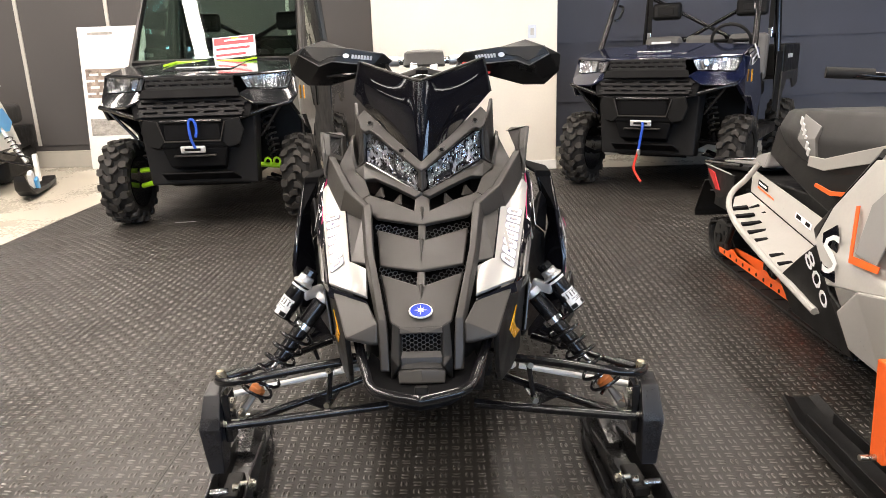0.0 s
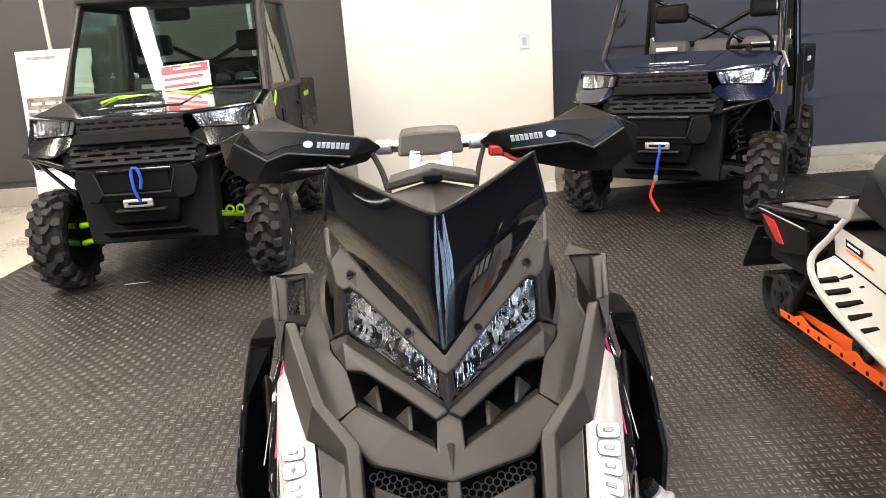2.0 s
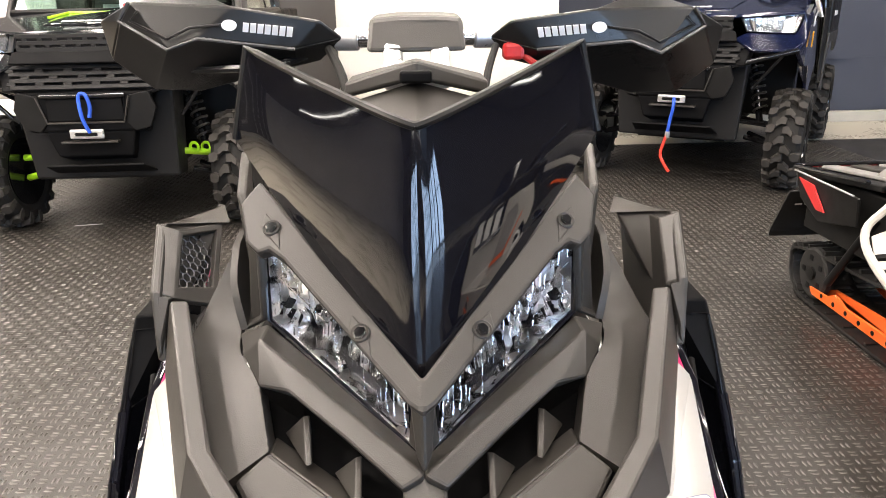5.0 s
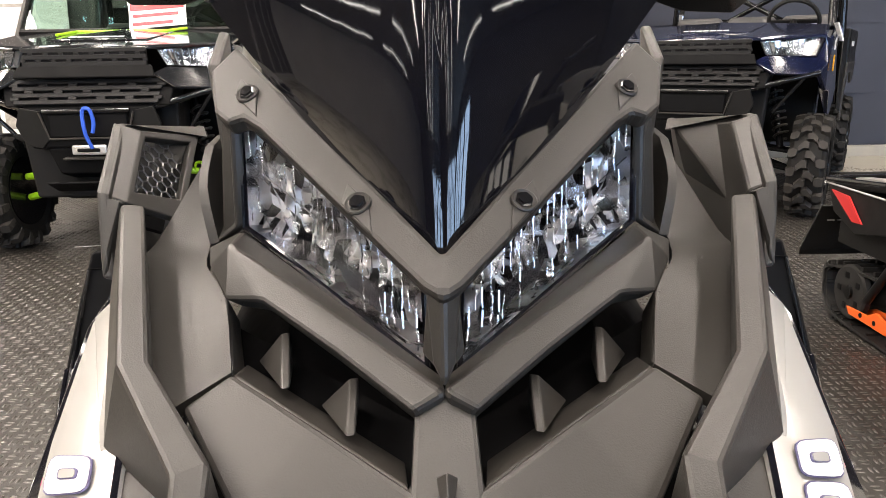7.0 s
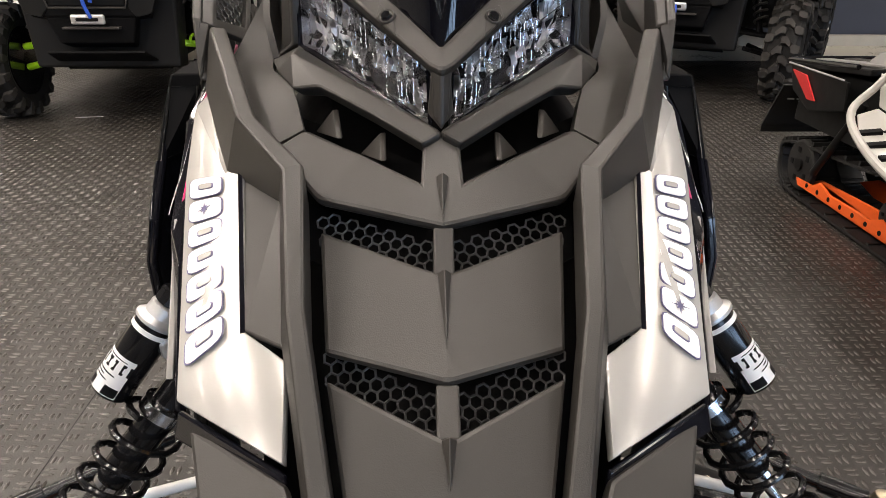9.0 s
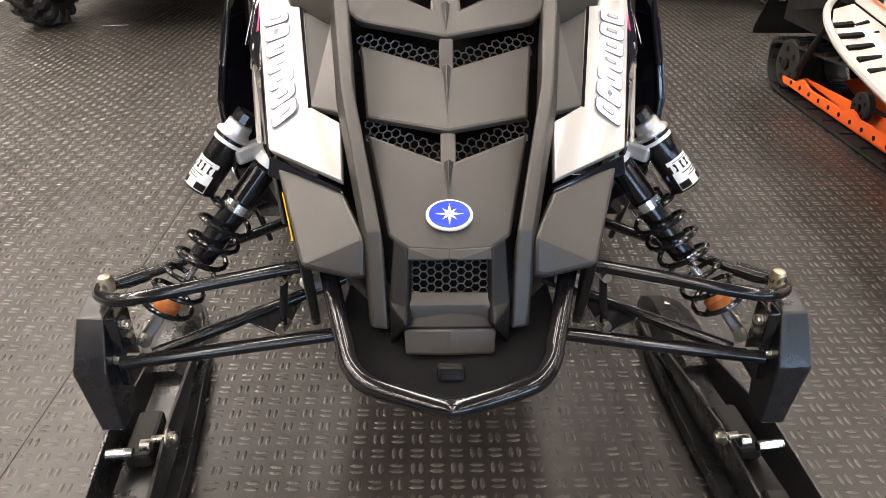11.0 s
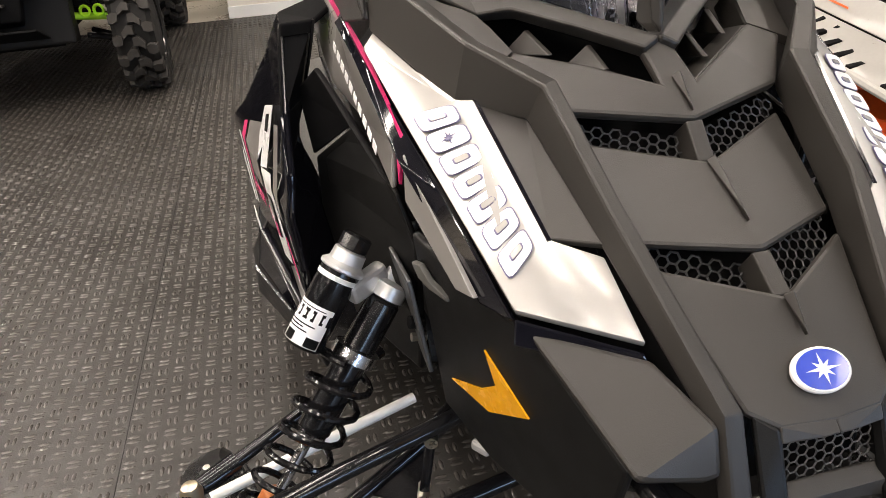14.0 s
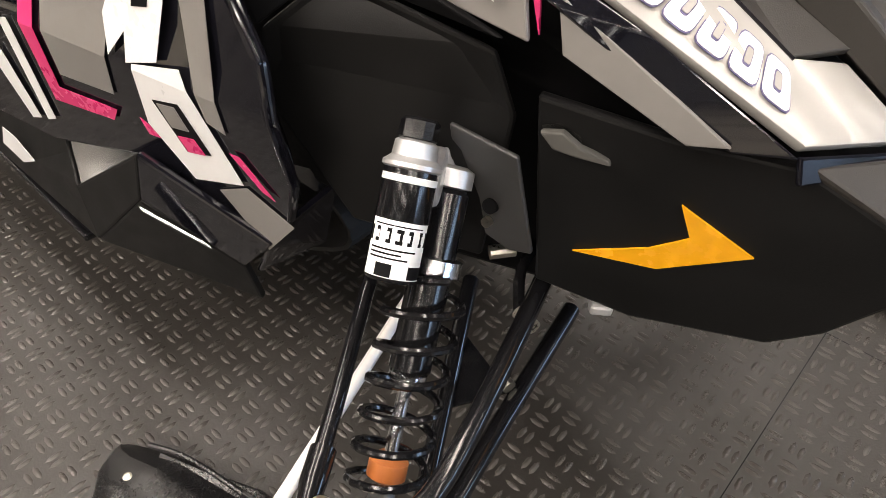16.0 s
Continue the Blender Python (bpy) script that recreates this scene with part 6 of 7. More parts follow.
    if cab:
        P("winch_rope", sweep(smoothed([(0.02, -0.455, 0.628), (0.0, -0.470, 0.708), (-0.005, -0.460, 0.818), (0.03, -0.460, 0.828), (0.045, -0.460, 0.768), (0.035, -0.465, 0.708)], 6), 0.010, 8), rope_blue, bu, "blue winch rope", True)
    else:
        P("winch_rope", sweep(smoothed([(0.02, -0.455, 0.628), (0.025, -0.480, 0.568), (0.01, -0.470, 0.488), (0.0, -0.470, 0.408)], 5), 0.011, 8), rope_blue, bu, "blue winch rope", True)
        P("hook", lathe([(0.012, 0), (0.016, 0.01), (0.016, 0.04), (0.006, 0.05)], pose(0.0, -0.470, 0.363), 12), silver, bu, "bright winch hook", True)
        P("pull_strap", sweep(smoothed([(0.0, -0.470, 0.398), (-0.02, -0.475, 0.328), (-0.035, -0.470, 0.248), (0.0, -0.470, 0.178), (0.03, -0.470, 0.138)], 5), 0.011, 6), rope_red, bu, "red pull strap", True)
    # grille: upper and lower bars with raised blocks
    gr = P("grille", loft([[(-0.42, -0.40, 0.84), (0.42, -0.40, 0.84), (0.45, -0.33, 0.98), (-0.45, -0.33, 0.98)], [(-0.42, -0.20, 0.84), (0.42, -0.20, 0.84), (0.45, -0.15, 0.98), (-0.45, -0.15, 0.98)]], bevel=0.01), deep_black, e, "black toothed grille")
    P("grille_mesh", slotted(((-0.36, -0.409, 0.865), (0.36, -0.409, 0.865), (0.38, -0.356, 0.965), (-0.38, -0.356, 0.965)), 5, 3, 0.10), rough_black, gr, "black slotted grille")
    P("grille_band", shell([[(-0.36, -0.40, 0.985), (0.36, -0.40, 0.985), (0.34, -0.37, 1.045), (-0.34, -0.37, 1.045)]], 0.02, (0, -1, 0.3), 0.006), deep_black, gr)
    P("upper_grille", box((0, -0.335, 1.085), (0.62, 0.04, 0.075), 0.01), deep_black, gr)
    P("grille_mesh", slotted(((-0.31, -0.364, 1.052), (0.31, -0.364, 1.052), (0.31, -0.356, 1.12), (-0.31, -0.356, 1.12)), 8, 2, 0.16), rough_black, gr, "black slotted grille")
    # hood and fenders
    P("hood", shell([[(0, -0.345, 1.145), (-0.33, -0.335, 1.140), (-0.70, -0.10, 1.155), (-0.68, 0.36, 1.225), (-0.25, 0.40, 1.250), (0, 0.40, 1.255)]], 0.025, (0, -0.3, 1), 0.012, sym=True), paint, e, "glossy hood")
    P("hood_scoop", shell([[(0, -0.20, 1.178), (-0.26, -0.15, 1.176), (-0.30, 0.30, 1.238), (0, 0.32, 1.256)]], 0.015, (0, -0.3, 1), 0.010, sym=True), paint, e)
    for i in range(7):
        P("lettering_bar", box((-0.13 + 0.042 * i, -0.16, 1.190), (0.03, 0.035, 0.003), 0, (8, 0, 0)), pure_white, e)
    if accent is lime:
        P("stripe", sweep([(-0.30, 0.02, 1.206), (-0.26, 0.20, 1.23), (0.26, 0.20, 1.23), (0.34, 0.30, 1.245)], 0.008, 6), lime, e, "lime hood stripe")
    D("fender", [[(-0.33, -0.345, 1.00), (-0.46, -0.40, 0.93), (-0.66, -0.30, 0.92), (-0.73, -0.16, 0.98), (-0.735, 0.0, 1.13), (-0.70, -0.10, 1.145), (-0.66, -0.18, 1.02), (-0.40, -0.31, 1.035)]], 0.02, paint, (-0.4, -1, 0.3), 0.006, "glossy fender corner")
    D("fender_side", [[(-0.73, -0.16, 0.98), (-0.735, 0.0, 1.145), (-0.72, 0.40, 1.20), (-0.74, 0.55, 0.80), (-0.72, 0.42, 0.50), (-0.72, 0.36, 0.66), (-0.73, 0.15, 0.80), (-0.73, -0.12, 0.82), (-0.70, -0.26, 0.92)]], 0.025, paint, (-1, 0, 0), 0.008, "glossy front wing")
    for s in (-1, 1):
        f = (lambda b: b) if s < 0 else flip
        Lq = [(-0.36, -0.325, 1.125), (-0.40, -0.315, 1.040), (-0.66, -0.19, 1.025), (-0.705, -0.105, 1.090), (-0.69, -0.115, 1.142)]
        h = P("headlight", f(shell([Lq], 0.004, (-0.3, -1, 0.2), 0)), lamp_lens, e, "clear headlight lens")
        P("reflector", f(shell([[Vector(q) + Vector((0.01, 0.045, 0)) for q in Lq]], 0.01, (-0.3, -1, 0.2), 0)), silver, h, "bright lamp bowl")
        rng = random.Random(3)
        fac = bmesh.new()
        for i in range(10):
            a, b2, c2, d2 = (on(Lq[0], Lq[4], Lq[2], Lq[1], u, v) for u, v in ((i / 10, 0.05), ((i + 0.9) / 10, 0.05), ((i + 0.9) / 10, 0.95), (i / 10, 0.95)))
            fac.faces.new([fac.verts.new(q + Vector((0, rng.uniform(0.006, 0.04), 0))) for q in (a, b2, c2, d2)])
        P("facets", f(fac), chrome, h, "mirror facets")
        P("lamp_brow", f(sweep([Vector(q) + Vector((0, -0.006, 0)) for q in (Lq[0], Lq[4], Lq[3])], 0.010, 6)), paint, h)
        P("corner_reflector", f(box((-0.745, 0.03, 0.98), (0.008, 0.035, 0.10), 0.003)), amber, e, "amber side reflector")
        # lower body side, sill, rear wing
        P("door_sill", f(box((-0.66, 1.05, 0.42), (0.12, 1.05, 0.10), 0.02)), matte_dark, e)
        P("rear_wing", f(shell([[(-0.74, 1.50, 0.50), (-0.745, 1.56, 0.95), (-0.75, 2.55, 0.95), (-0.74, 2.60, 0.78), (-0.74, 2.36, 0.76), (-0.74, 2.20, 0.86), (-0.74, 1.86, 0.86), (-0.74, 1.66, 0.72), (-0.74, 1.62, 0.48)]], 0.02, (-1, 0, 0), 0.006)), matte if not cab else paint, e)
    # cargo bed
    bed = P("cargo_bed", box((0, 2.10, 0.90), (1.36, 1.0, 0.05), 0.01), matte_dark, e, "black plastic cargo bed")
    for s in (-1, 1):
        P("bed_side", box((s * 0.71, 2.12, 1.06), (0.06, 1.0, 0.32), 0.02), matte_dark, bed)
        for k in range(3):
            P("lettering_bar", box((s * 0.744, 1.85 + 0.1 * k, 1.10), (0.006, 0.07, 0.04), 0), lime if accent is lime else pure_white, bed)
    P("tailgate", box((0, 2.62, 1.06), (1.36, 0.06, 0.32), 0.02), matte_dark, bed)
    P("bed_front", box((0, 1.62, 1.06), (1.36, 0.05, 0.32), 0.02), matte_dark, bed)
    # cabin floor, dash, seats, wheel
    P("cabin_floor", box((0, 0.95, 0.46), (1.24, 1.2, 0.05), 0.01), matte_dark)
    P("firewall", box((0, 0.36, 0.80), (1.30, 0.05, 0.72), 0.01), matte_dark)
    P("dashboard", loft([[(-0.64, 0.38, 0.95), (0.64, 0.38, 0.95), (0.64, 0.40, 1.22), (-0.64, 0.40, 1.22)], [(-0.62, 0.62, 1.0), (0.62, 0.62, 1.0), (0.60, 0.56, 1.18), (-0.60, 0.56, 1.18)]], bevel=0.02), matte_dark)
    for x in (-0.42, 0.0, 0.42):
        seat = P("seat", box((x, 1.20, 0.80), (0.40, 0.44, 0.16), 0.05, (4, 0, 0), 3), matte_dark, e, "grey and black bench seat")
        P("seat_back", box((x, 1.46, 1.10), (0.38, 0.12, 0.46), 0.05, (-8, 0, 0), 3), seat_grey, seat)
        P("lettering_bar", box((x, 1.385, 1.26), (0.20, 0.004, 0.035), 0, (-8, 0, 0)), pure_white, seat) if x else None
    for x in (-0.42, 0.42):
        hr = P("headrest", box((x, 1.55, 1.58), (0.30, 0.09, 0.17), 0.035, (-6, 0, 0), 3), matte_dark, e, "black padded headrest")
        P("headrest_panel", box((x, 1.505, 1.58), (0.16, 0.01, 0.06), 0.004, (-6, 0, 0)), rubber, hr)
    st = P("steering_wheel", sweep([Vector((0.40, 0.80, 1.26)) + Matrix.Rotation(radians(-58), 3, "X") @ Vector((0.17 * math.cos(a), 0.17 * math.sin(a), 0)) for a in [k * math.tau / 24 for k in range(24)]], 0.015, 8, True), rubber, e, "black steering wheel", True)
    P("column", rod((0.40, 0.60, 1.12), (0.40, 0.80, 1.26), 0.025, 10), matte_dark, st)
    P("spoke", box((0.40, 0.80, 1.26), (0.31, 0.03, 0.03), 0.008, (32, 0, 0)), matte_dark, st)
    # cage
    cg_m = matte if cab else tube_black
    r = 0.026
    A, B, C, Dd = (-0.685, 0.36, 1.20), (-0.62, 0.80, 1.90), (-0.62, 1.62, 1.92), (-0.70, 1.62, 0.95)
    cage = P("cage", sweep(smoothed([(-0.62, 1.62, 1.92), (-0.62, 0.84, 1.915), (-0.625, 0.78, 1.88), (-0.685, 0.36, 1.20)], 1), r, 10), cg_m, e, "black tube roll cage", True)
    P("cage_tube", flip(sweep(smoothed([(-0.62, 1.62, 1.92), (-0.62, 0.84, 1.915), (-0.625, 0.78, 1.88), (-0.685, 0.36, 1.20)], 1), r, 10)), cg_m, cage, "", True)
    P("cage_tube", rod((-0.63, 0.80, 1.905), (0.63, 0.80, 1.905), r, 10), cg_m, cage, "", True)
    P("cage_tube", rod((-0.63, 1.62, 1.905), (0.63, 1.62, 1.905), r, 10), cg_m, cage, "", True)
    for s in (-1, 1):
        P("cage_tube", rod((s * 0.62, 1.62, 1.92), (s * 0.70, 1.62, 0.62), r + 0.008, 10), cg_m, cage, "", True)
        P("cage_tube", rod((s * 0.63, 1.60, 1.74), (-s * 0.25, 1.60, 1.28), 0.02, 10), cg_m, cage, "", True)
        bl = P("belt", box((s * 0.60, 1.56, 1.55), (0.045, 0.006, 0.40), 0.002), matte_dark, cage, "black seat belt")
        P("buckle", box((s * 0.60, 1.545, 1.33), (0.04, 0.015, 0.09), 0.006), chrome, bl, "bright buckle")
        if not cab:
            P("grab_bar", sweep(smoothed([(s * 0.64, 0.70, 1.62), (s * 0.60, 0.72, 1.60), (s * 0.615, 0.66, 1.50), (s * 0.655, 0.62, 1.48)], 3), 0.012, 8), cg_m, cage, "", True)
    P("cage_tube", rod((-0.63, 1.61, 1.30), (0.63, 1.61, 1.30), 0.02, 10), cg_m, cage, "", True)
    if cab:
        P("roof", loft([[(-0.66, 0.70, 1.87), (0.66, 0.70, 1.87), (0.64, 0.72, 1.95), (-0.64, 0.72, 1.95)], [(-0.69, 1.72, 1.88), (0.69, 1.72, 1.88), (0.66, 1.70, 1.97), (-0.66, 1.70, 1.97)]], bevel=0.03), matte, e, "black moulded roof")
        for s in (-0.36, 0.0, 0.36):
            P("roof_rib", box((s, 1.2, 1.968), (0.22, 0.9, 0.03), 0.012), matte, e)
        fr = P("windshield", shell([[(-0.66, 0.365, 1.245), (0.66, 0.365, 1.245), (0.61, 0.755, 1.87), (-0.61, 0.755, 1.87)]], 0.006, (0, -1, 0.5), 0), pane, e, "large tinted glass windshield")
        P("windshield_frame", sweep([(-0.665, 0.358, 1.235), (0.665, 0.358, 1.235), (0.615, 0.75, 1.875), (-0.615, 0.75, 1.875)], 0.020, 8, True), matte_dark, fr)
        P("wiper", sweep([(-0.02, 0.735, 1.865), (0.10, 0.715, 1.845), (0.55, 0.715, 1.838)], 0.008, 6), deep_black, fr, "black wiper")
        P("mirror_housing", box((0.0, 0.80, 1.77), (0.26, 0.05, 0.09), 0.03), matte_dark, e)
        for s in (-1, 1):
            f = (lambda b: b) if s < 0 else flip
            d0 = [(-0.70, 0.42, 1.20), (-0.745, 0.48, 0.48), (-0.745, 1.55, 0.48), (-0.72, 1.62, 1.22)]
            dr = P("door", f(shell([d0], 0.03, (-1, 0, 0), 0.01)), rough_black, e, "black cab door")
            P("door_frame", f(sweep([(-0.700, 0.44, 1.21), (-0.645, 0.80, 1.86), (-0.655, 1.60, 1.87), (-0.720, 1.60, 1.21)], 0.034, 8, True)), matte, dr)
            P("door_glass", f(shell([[(-0.695, 0.46, 1.22), (-0.645, 0.80, 1.85), (-0.655, 1.58, 1.85), (-0.715, 1.58, 1.22)]], 0.005, (-1, 0, 0), 0)), pane, dr, "tinted side glass")
            P("door_handle", f(box((-0.752, 1.40, 1.05), (0.02, 0.12, 0.03), 0.008)), deep_black, dr)
            P("door_louvre", f(box((-0.752, 0.62, 0.95), (0.012, 0.10, 0.22), 0.008)), deep_black, dr)
        P("rear_panel", box((0, 1.66, 1.30), (1.30, 0.03, 0.30), 0.01), matte_dark, e)
        P("rear_glass", shell([[(-0.62, 1.66, 1.45), (0.62, 1.66, 1.45), (0.60, 1.66, 1.88), (-0.60, 1.66, 1.88)]], 0.005, (0, 1, 0), 0), pane, e, "tinted rear glass")
        D("lime_badge", [[(-0.752, 0.30, 1.12), (-0.748, 0.42, 1.20), (-0.748, 0.46, 1.18), (-0.752, 0.34, 1.09)]], 0.004, lime, (-1, 0, 0), 0.001)
    else:
        for k in range(5):
            P("roof_slat", box((-0.42 + 0.21 * k, 1.2, 1.925), (0.12, 0.80, 0.015), 0.005), matte_dark, cage)
        P("visor_bar", box((0, 0.86, 1.925), (1.2, 0.10, 0.02), 0.006), matte_dark, cage)
        for s in (-1, 1):
            f = (lambda b: b) if s < 0 else flip
            P("side_net", f(shell([[(-0.72, 1.30, 0.60), (-0.735, 1.60, 0.55), (-0.72, 1.62, 1.15), (-0.70, 1.45, 1.15)]], 0.01, (-1, 0, 0), 0.003)), matte_dark, e)
        P("price_tag", box((0.745, 0.16, 1.17), (0.008, 0.15, 0.12), 0.001, (0, -20, 12)), pure_white, e, "white hanging tag")
        P("tag_bar", box((0.752, 0.15, 1.18), (0.006, 0.11, 0.05), 0, (0, -20, 12)), violet, e)
    e.matrix_basis = pose(at[0], at[1], 0, 0, 0, heading)
    return e


utility_vehicle("utility_vehicle", "black cab utility vehicle with lime suspension arms", (-1.80, 5.63), 1.5, body_black, lime, True)
utility_vehicle("utility_vehicle", "dark blue open utility vehicle with roll cage", (1.885, 6.42), -33, navy, tube_black, False)

# card that stands behind the windshield of the cab vehicle
cm = pose(-1.80, 5.63, 0, 0, 0, 1.5)
ca = thing("price_card", cm @ Vector((0.165, 0.30, 1.235)), "red and white printed price card on the hood", "card")
for nm, c, s, mm in (("card", (0, 0, 0), (0.34, 0.006, 0.172), pure_white), ("print_block", (0, -0.005, 0.050), (0.32, 0.004, 0.058), card_red), ("print_block", (-0.03, -0.005, -0.062), (0.24, 0.004, 0.018), card_red), ("lettering_bar", (-0.01, -0.005, -0.012), (0.27, 0.003, 0.018), card_red), ("lettering_bar", (0.02, -0.008, 0.054), (0.19, 0.003, 0.012), pure_white), ("badge", (0.01, -0.008, 0.066), (0.05, 0.003, 0.022), amber)):
    b = box(c, s, 0.0)
    bmesh.ops.transform(b, matrix=cm @ pose(0.165, 0.335, 1.335, -20, -4, 0), verts=b.verts)
    part(nm, b, mm, ca)


# ---------- pale grey and orange snowmobile beside ----------
pale = material("pale_grey_plastic", (0.42, 0.41, 0.385), 0.35, var=0.06, scale=5, rvar=0.08, coat=0.2)
mid_grey = material("mid_grey_plastic", (0.22, 0.215, 0.21), 0.4, var=0.08)
vinyl = material("charcoal_seat_vinyl", (0.030, 0.030, 0.030), 0.6, var=0.15, scale=8, fine=400, bump=0.15)
gs = thing("snowmobile", (1.80, 3.0, 0), "pale grey snowmobile with orange rails and charcoal seat", "snowmobile")
GX = 1.80


def gp(nm, b, m, lab="", par=None, sm=False):
    bmesh.ops.translate(b, verts=b.verts, vec=(GX, 0, 0))
    return part(nm, b, m, par or gs, lab, sm)


def gpair(nm, b, m, lab="", sm=False):
    c = flip(b)
    gp(nm, b, m, lab, None, sm)
    gp(nm, c, m, lab, None, sm)


tk = smoothed([(0, 2.35, 0.30), (0, 2.65, 0.05), (0, 3.0, 0.014), (0, 4.05, 0.014), (0, 4.22, 0.05), (0, 4.27, 0.14), (0, 4.2, 0.23), (0, 3.6, 0.28), (0, 2.6, 0.40)], 8, True)
bm = bmesh.new()
ls = [(bm.verts.new((-0.19, p.y, p.z)), bm.verts.new((0.19, p.y, p.z))) for p in tk]
for a, b2 in zip(ls, ls[1:] + ls[:1]):
    bm.faces.new((a[0], a[1], b2[1], b2[0]))
bmesh.ops.recalc_face_normals(bm, faces=bm.faces)
bmesh.ops.solidify(bm, geom=bm.faces, thickness=0.010)
track = gp("track", bm, rubber, "black rubber track")
lugs = []
for k in range(0, len(tk), 1):
    p, q = tk[k], tk[(k + 1) % len(tk)]
    d = q - p
    for x in (-0.13, 0.0, 0.13):
        b = bmesh.new()
        bmesh.ops.create_cube(b, size=1.0, matrix=Matrix.Translation((x, p.y, p.z)) @ Matrix.Rotation(math.atan2(d.z, d.y), 4, "X") @ Matrix.Diagonal((0.10, 0.012, 0.035, 1)))
        lugs.append(b)
tagged(gp("track_tread", join(*lugs), rubber, "", track), kind="stuff")
for s in (-1, 1):
    rail = gp("slide_rail", shell([[(s * 0.13, 2.75, 0.06), (s * 0.13, 2.65, 0.16), (s * 0.13, 2.85, 0.17), (s * 0.13, 4.0, 0.11), (s * 0.13, 4.12, 0.06), (s * 0.13, 4.0, 0.03), (s * 0.13, 2.9, 0.03)]], 0.012, (s, 0, 0), 0.003), orange, "orange slide rail")
    ro = gp("outer_rail", shell([[(s * 0.205, 2.70, 0.12), (s * 0.205, 2.75, 0.18), (s * 0.205, 3.10, 0.145), (s * 0.205, 3.40, 0.125), (s * 0.205, 3.46, 0.150), (s * 0.205, 3.53, 0.122), (s * 0.205, 3.80, 0.116), (s * 0.205, 3.88, 0.140), (s * 0.205, 3.93, 0.112), (s * 0.205, 4.06, 0.105), (s * 0.205, 4.04, 0.078), (s * 0.205, 2.85, 0.085)]], 0.010, (s, 0, 0), 0.003), orange, "orange pierced rail")
    for k in range(14):
        gp("rail_hole", rod((s * 0.2, 2.86 + 0.085 * k, 0.100), (s * 0.2065, 2.86 + 0.085 * k, 0.100), 0.010, 8), deep_black, "", ro)
    for y, z, r in ((4.08, 0.155, 0.108), (3.45, 0.16, 0.06), (2.95, 0.22, 0.06)):
        w = gp("idler_wheel", lathe([(r * 0.3, -0.014), (r * 0.9, -0.016), (r, -0.010), (r, 0.010), (r * 0.9, 0.016), (r * 0.3, 0.014)], Matrix.Translation((s * 0.175, y, z)) @ Matrix.Rotation(radians(90), 4, "Y"), 24), rubber, "black idler wheel")
        gp("wheel_hub", rod((s * 0.15, y, z), (s * 0.20, y, z), r * 0.24, 12), matte_dark, "", w)
        for k in range(5):
            a = k * math.tau / 5
            gp("wheel_spoke", box((s * 0.190, y + r * 0.6 * math.cos(a), z + r * 0.6 * math.sin(a)), (0.006, r * 0.22, r * 0.22), 0.002), deep_black, "", w)
gp("tunnel", loft([[(-0.205, 2.4, 0.34), (-0.19, 2.4, 0.62), (0.19, 2.4, 0.62), (0.205, 2.4, 0.34)], [(-0.205, 4.18, 0.33), (-0.19, 4.20, 0.56), (0.19, 4.20, 0.56), (0.205, 4.18, 0.33)]], bevel=0.008), matte_dark, "black tunnel")
rack = gp("rear_rack", loft([[(-0.22, 3.70, 0.60), (0.22, 3.70, 0.60), (0.22, 3.70, 0.625), (-0.22, 3.70, 0.625)], [(-0.235, 4.22, 0.545), (0.235, 4.22, 0.545), (0.225, 4.22, 0.565), (-0.225, 4.22, 0.565)]], bevel=0.006), matte_dark, "black rear rack plate")
for k in range(3):
    gp("rack_strip", box((-0.12 + 0.12 * k, 3.97, 0.603), (0.07, 0.46, 0.012), 0.004, (-6.2, 0, 0)), mid_grey if k != 1 else matte, "grey tread strip", rack)
gp("rack_hoop", sweep(smoothed([(-0.24, 3.75, 0.625), (-0.245, 4.15, 0.585), (-0.20, 4.25, 0.575), (0.20, 4.25, 0.575), (0.245, 4.15, 0.585), (0.24, 3.75, 0.625)], 4), 0.010, 8), tube_black, "", rack, True)
gp("rack_bag", loft([[(-0.16, 3.66, 0.62), (0.16, 3.66, 0.62), (0.13, 3.68, 0.70), (-0.13, 3.68, 0.70)], [(-0.15, 3.88, 0.605), (0.15, 3.88, 0.605), (0.11, 3.85, 0.665), (-0.11, 3.85, 0.665)]], bevel=0.012), mid_grey, "grey folded storage bag", rack)
gp("tail_light", box((0, 4.26, 0.53), (0.26, 0.03, 0.04), 0.01), red, "red tail light")
gpair("rear_corner", shell([[(-0.245, 4.22, 0.56), (-0.285, 3.72, 0.575), (-0.275, 3.72, 0.47), (-0.262, 3.98, 0.41), (-0.243, 4.17, 0.46)]], 0.012, (-1, 0, 0), 0.004), matte_dark)
gpair("red_stripe", shell([[(-0.254, 4.18, 0.543), (-0.268, 4.04, 0.543), (-0.276, 3.93, 0.462), (-0.268, 4.00, 0.455)]], 0.006, (-1, 0, 0), 0), red)
flap = gp("snow_flap", shell([[(-0.23, 4.28, 0.46), (0.23, 4.28, 0.46), (0.255, 4.36, 0.26), (0.235, 4.40, 0.22), (-0.235, 4.40, 0.22), (-0.255, 4.36, 0.26)]], 0.010, (0, 1, 0), 0.003), rubber, "black rubber snow flap")
for k in range(3):
    gp("lettering_bar", box((-0.17 + 0.042 * k, 4.31, 0.40), (0.030, 0.003, 0.034), 0, (-38, 0, 0)), mid_grey, "", flap)
gpair("tail_line", sweep([(-0.248, 4.225, 0.563), (-0.290, 3.74, 0.580)], 0.004, 6), silver, "thin bright edge line", True)
gpair("tail_strut", rod((-0.20, 3.72, 0.50), (-0.20, 3.95, 0.16), 0.016, 10), matte_dark, "black rear suspension strut", True)
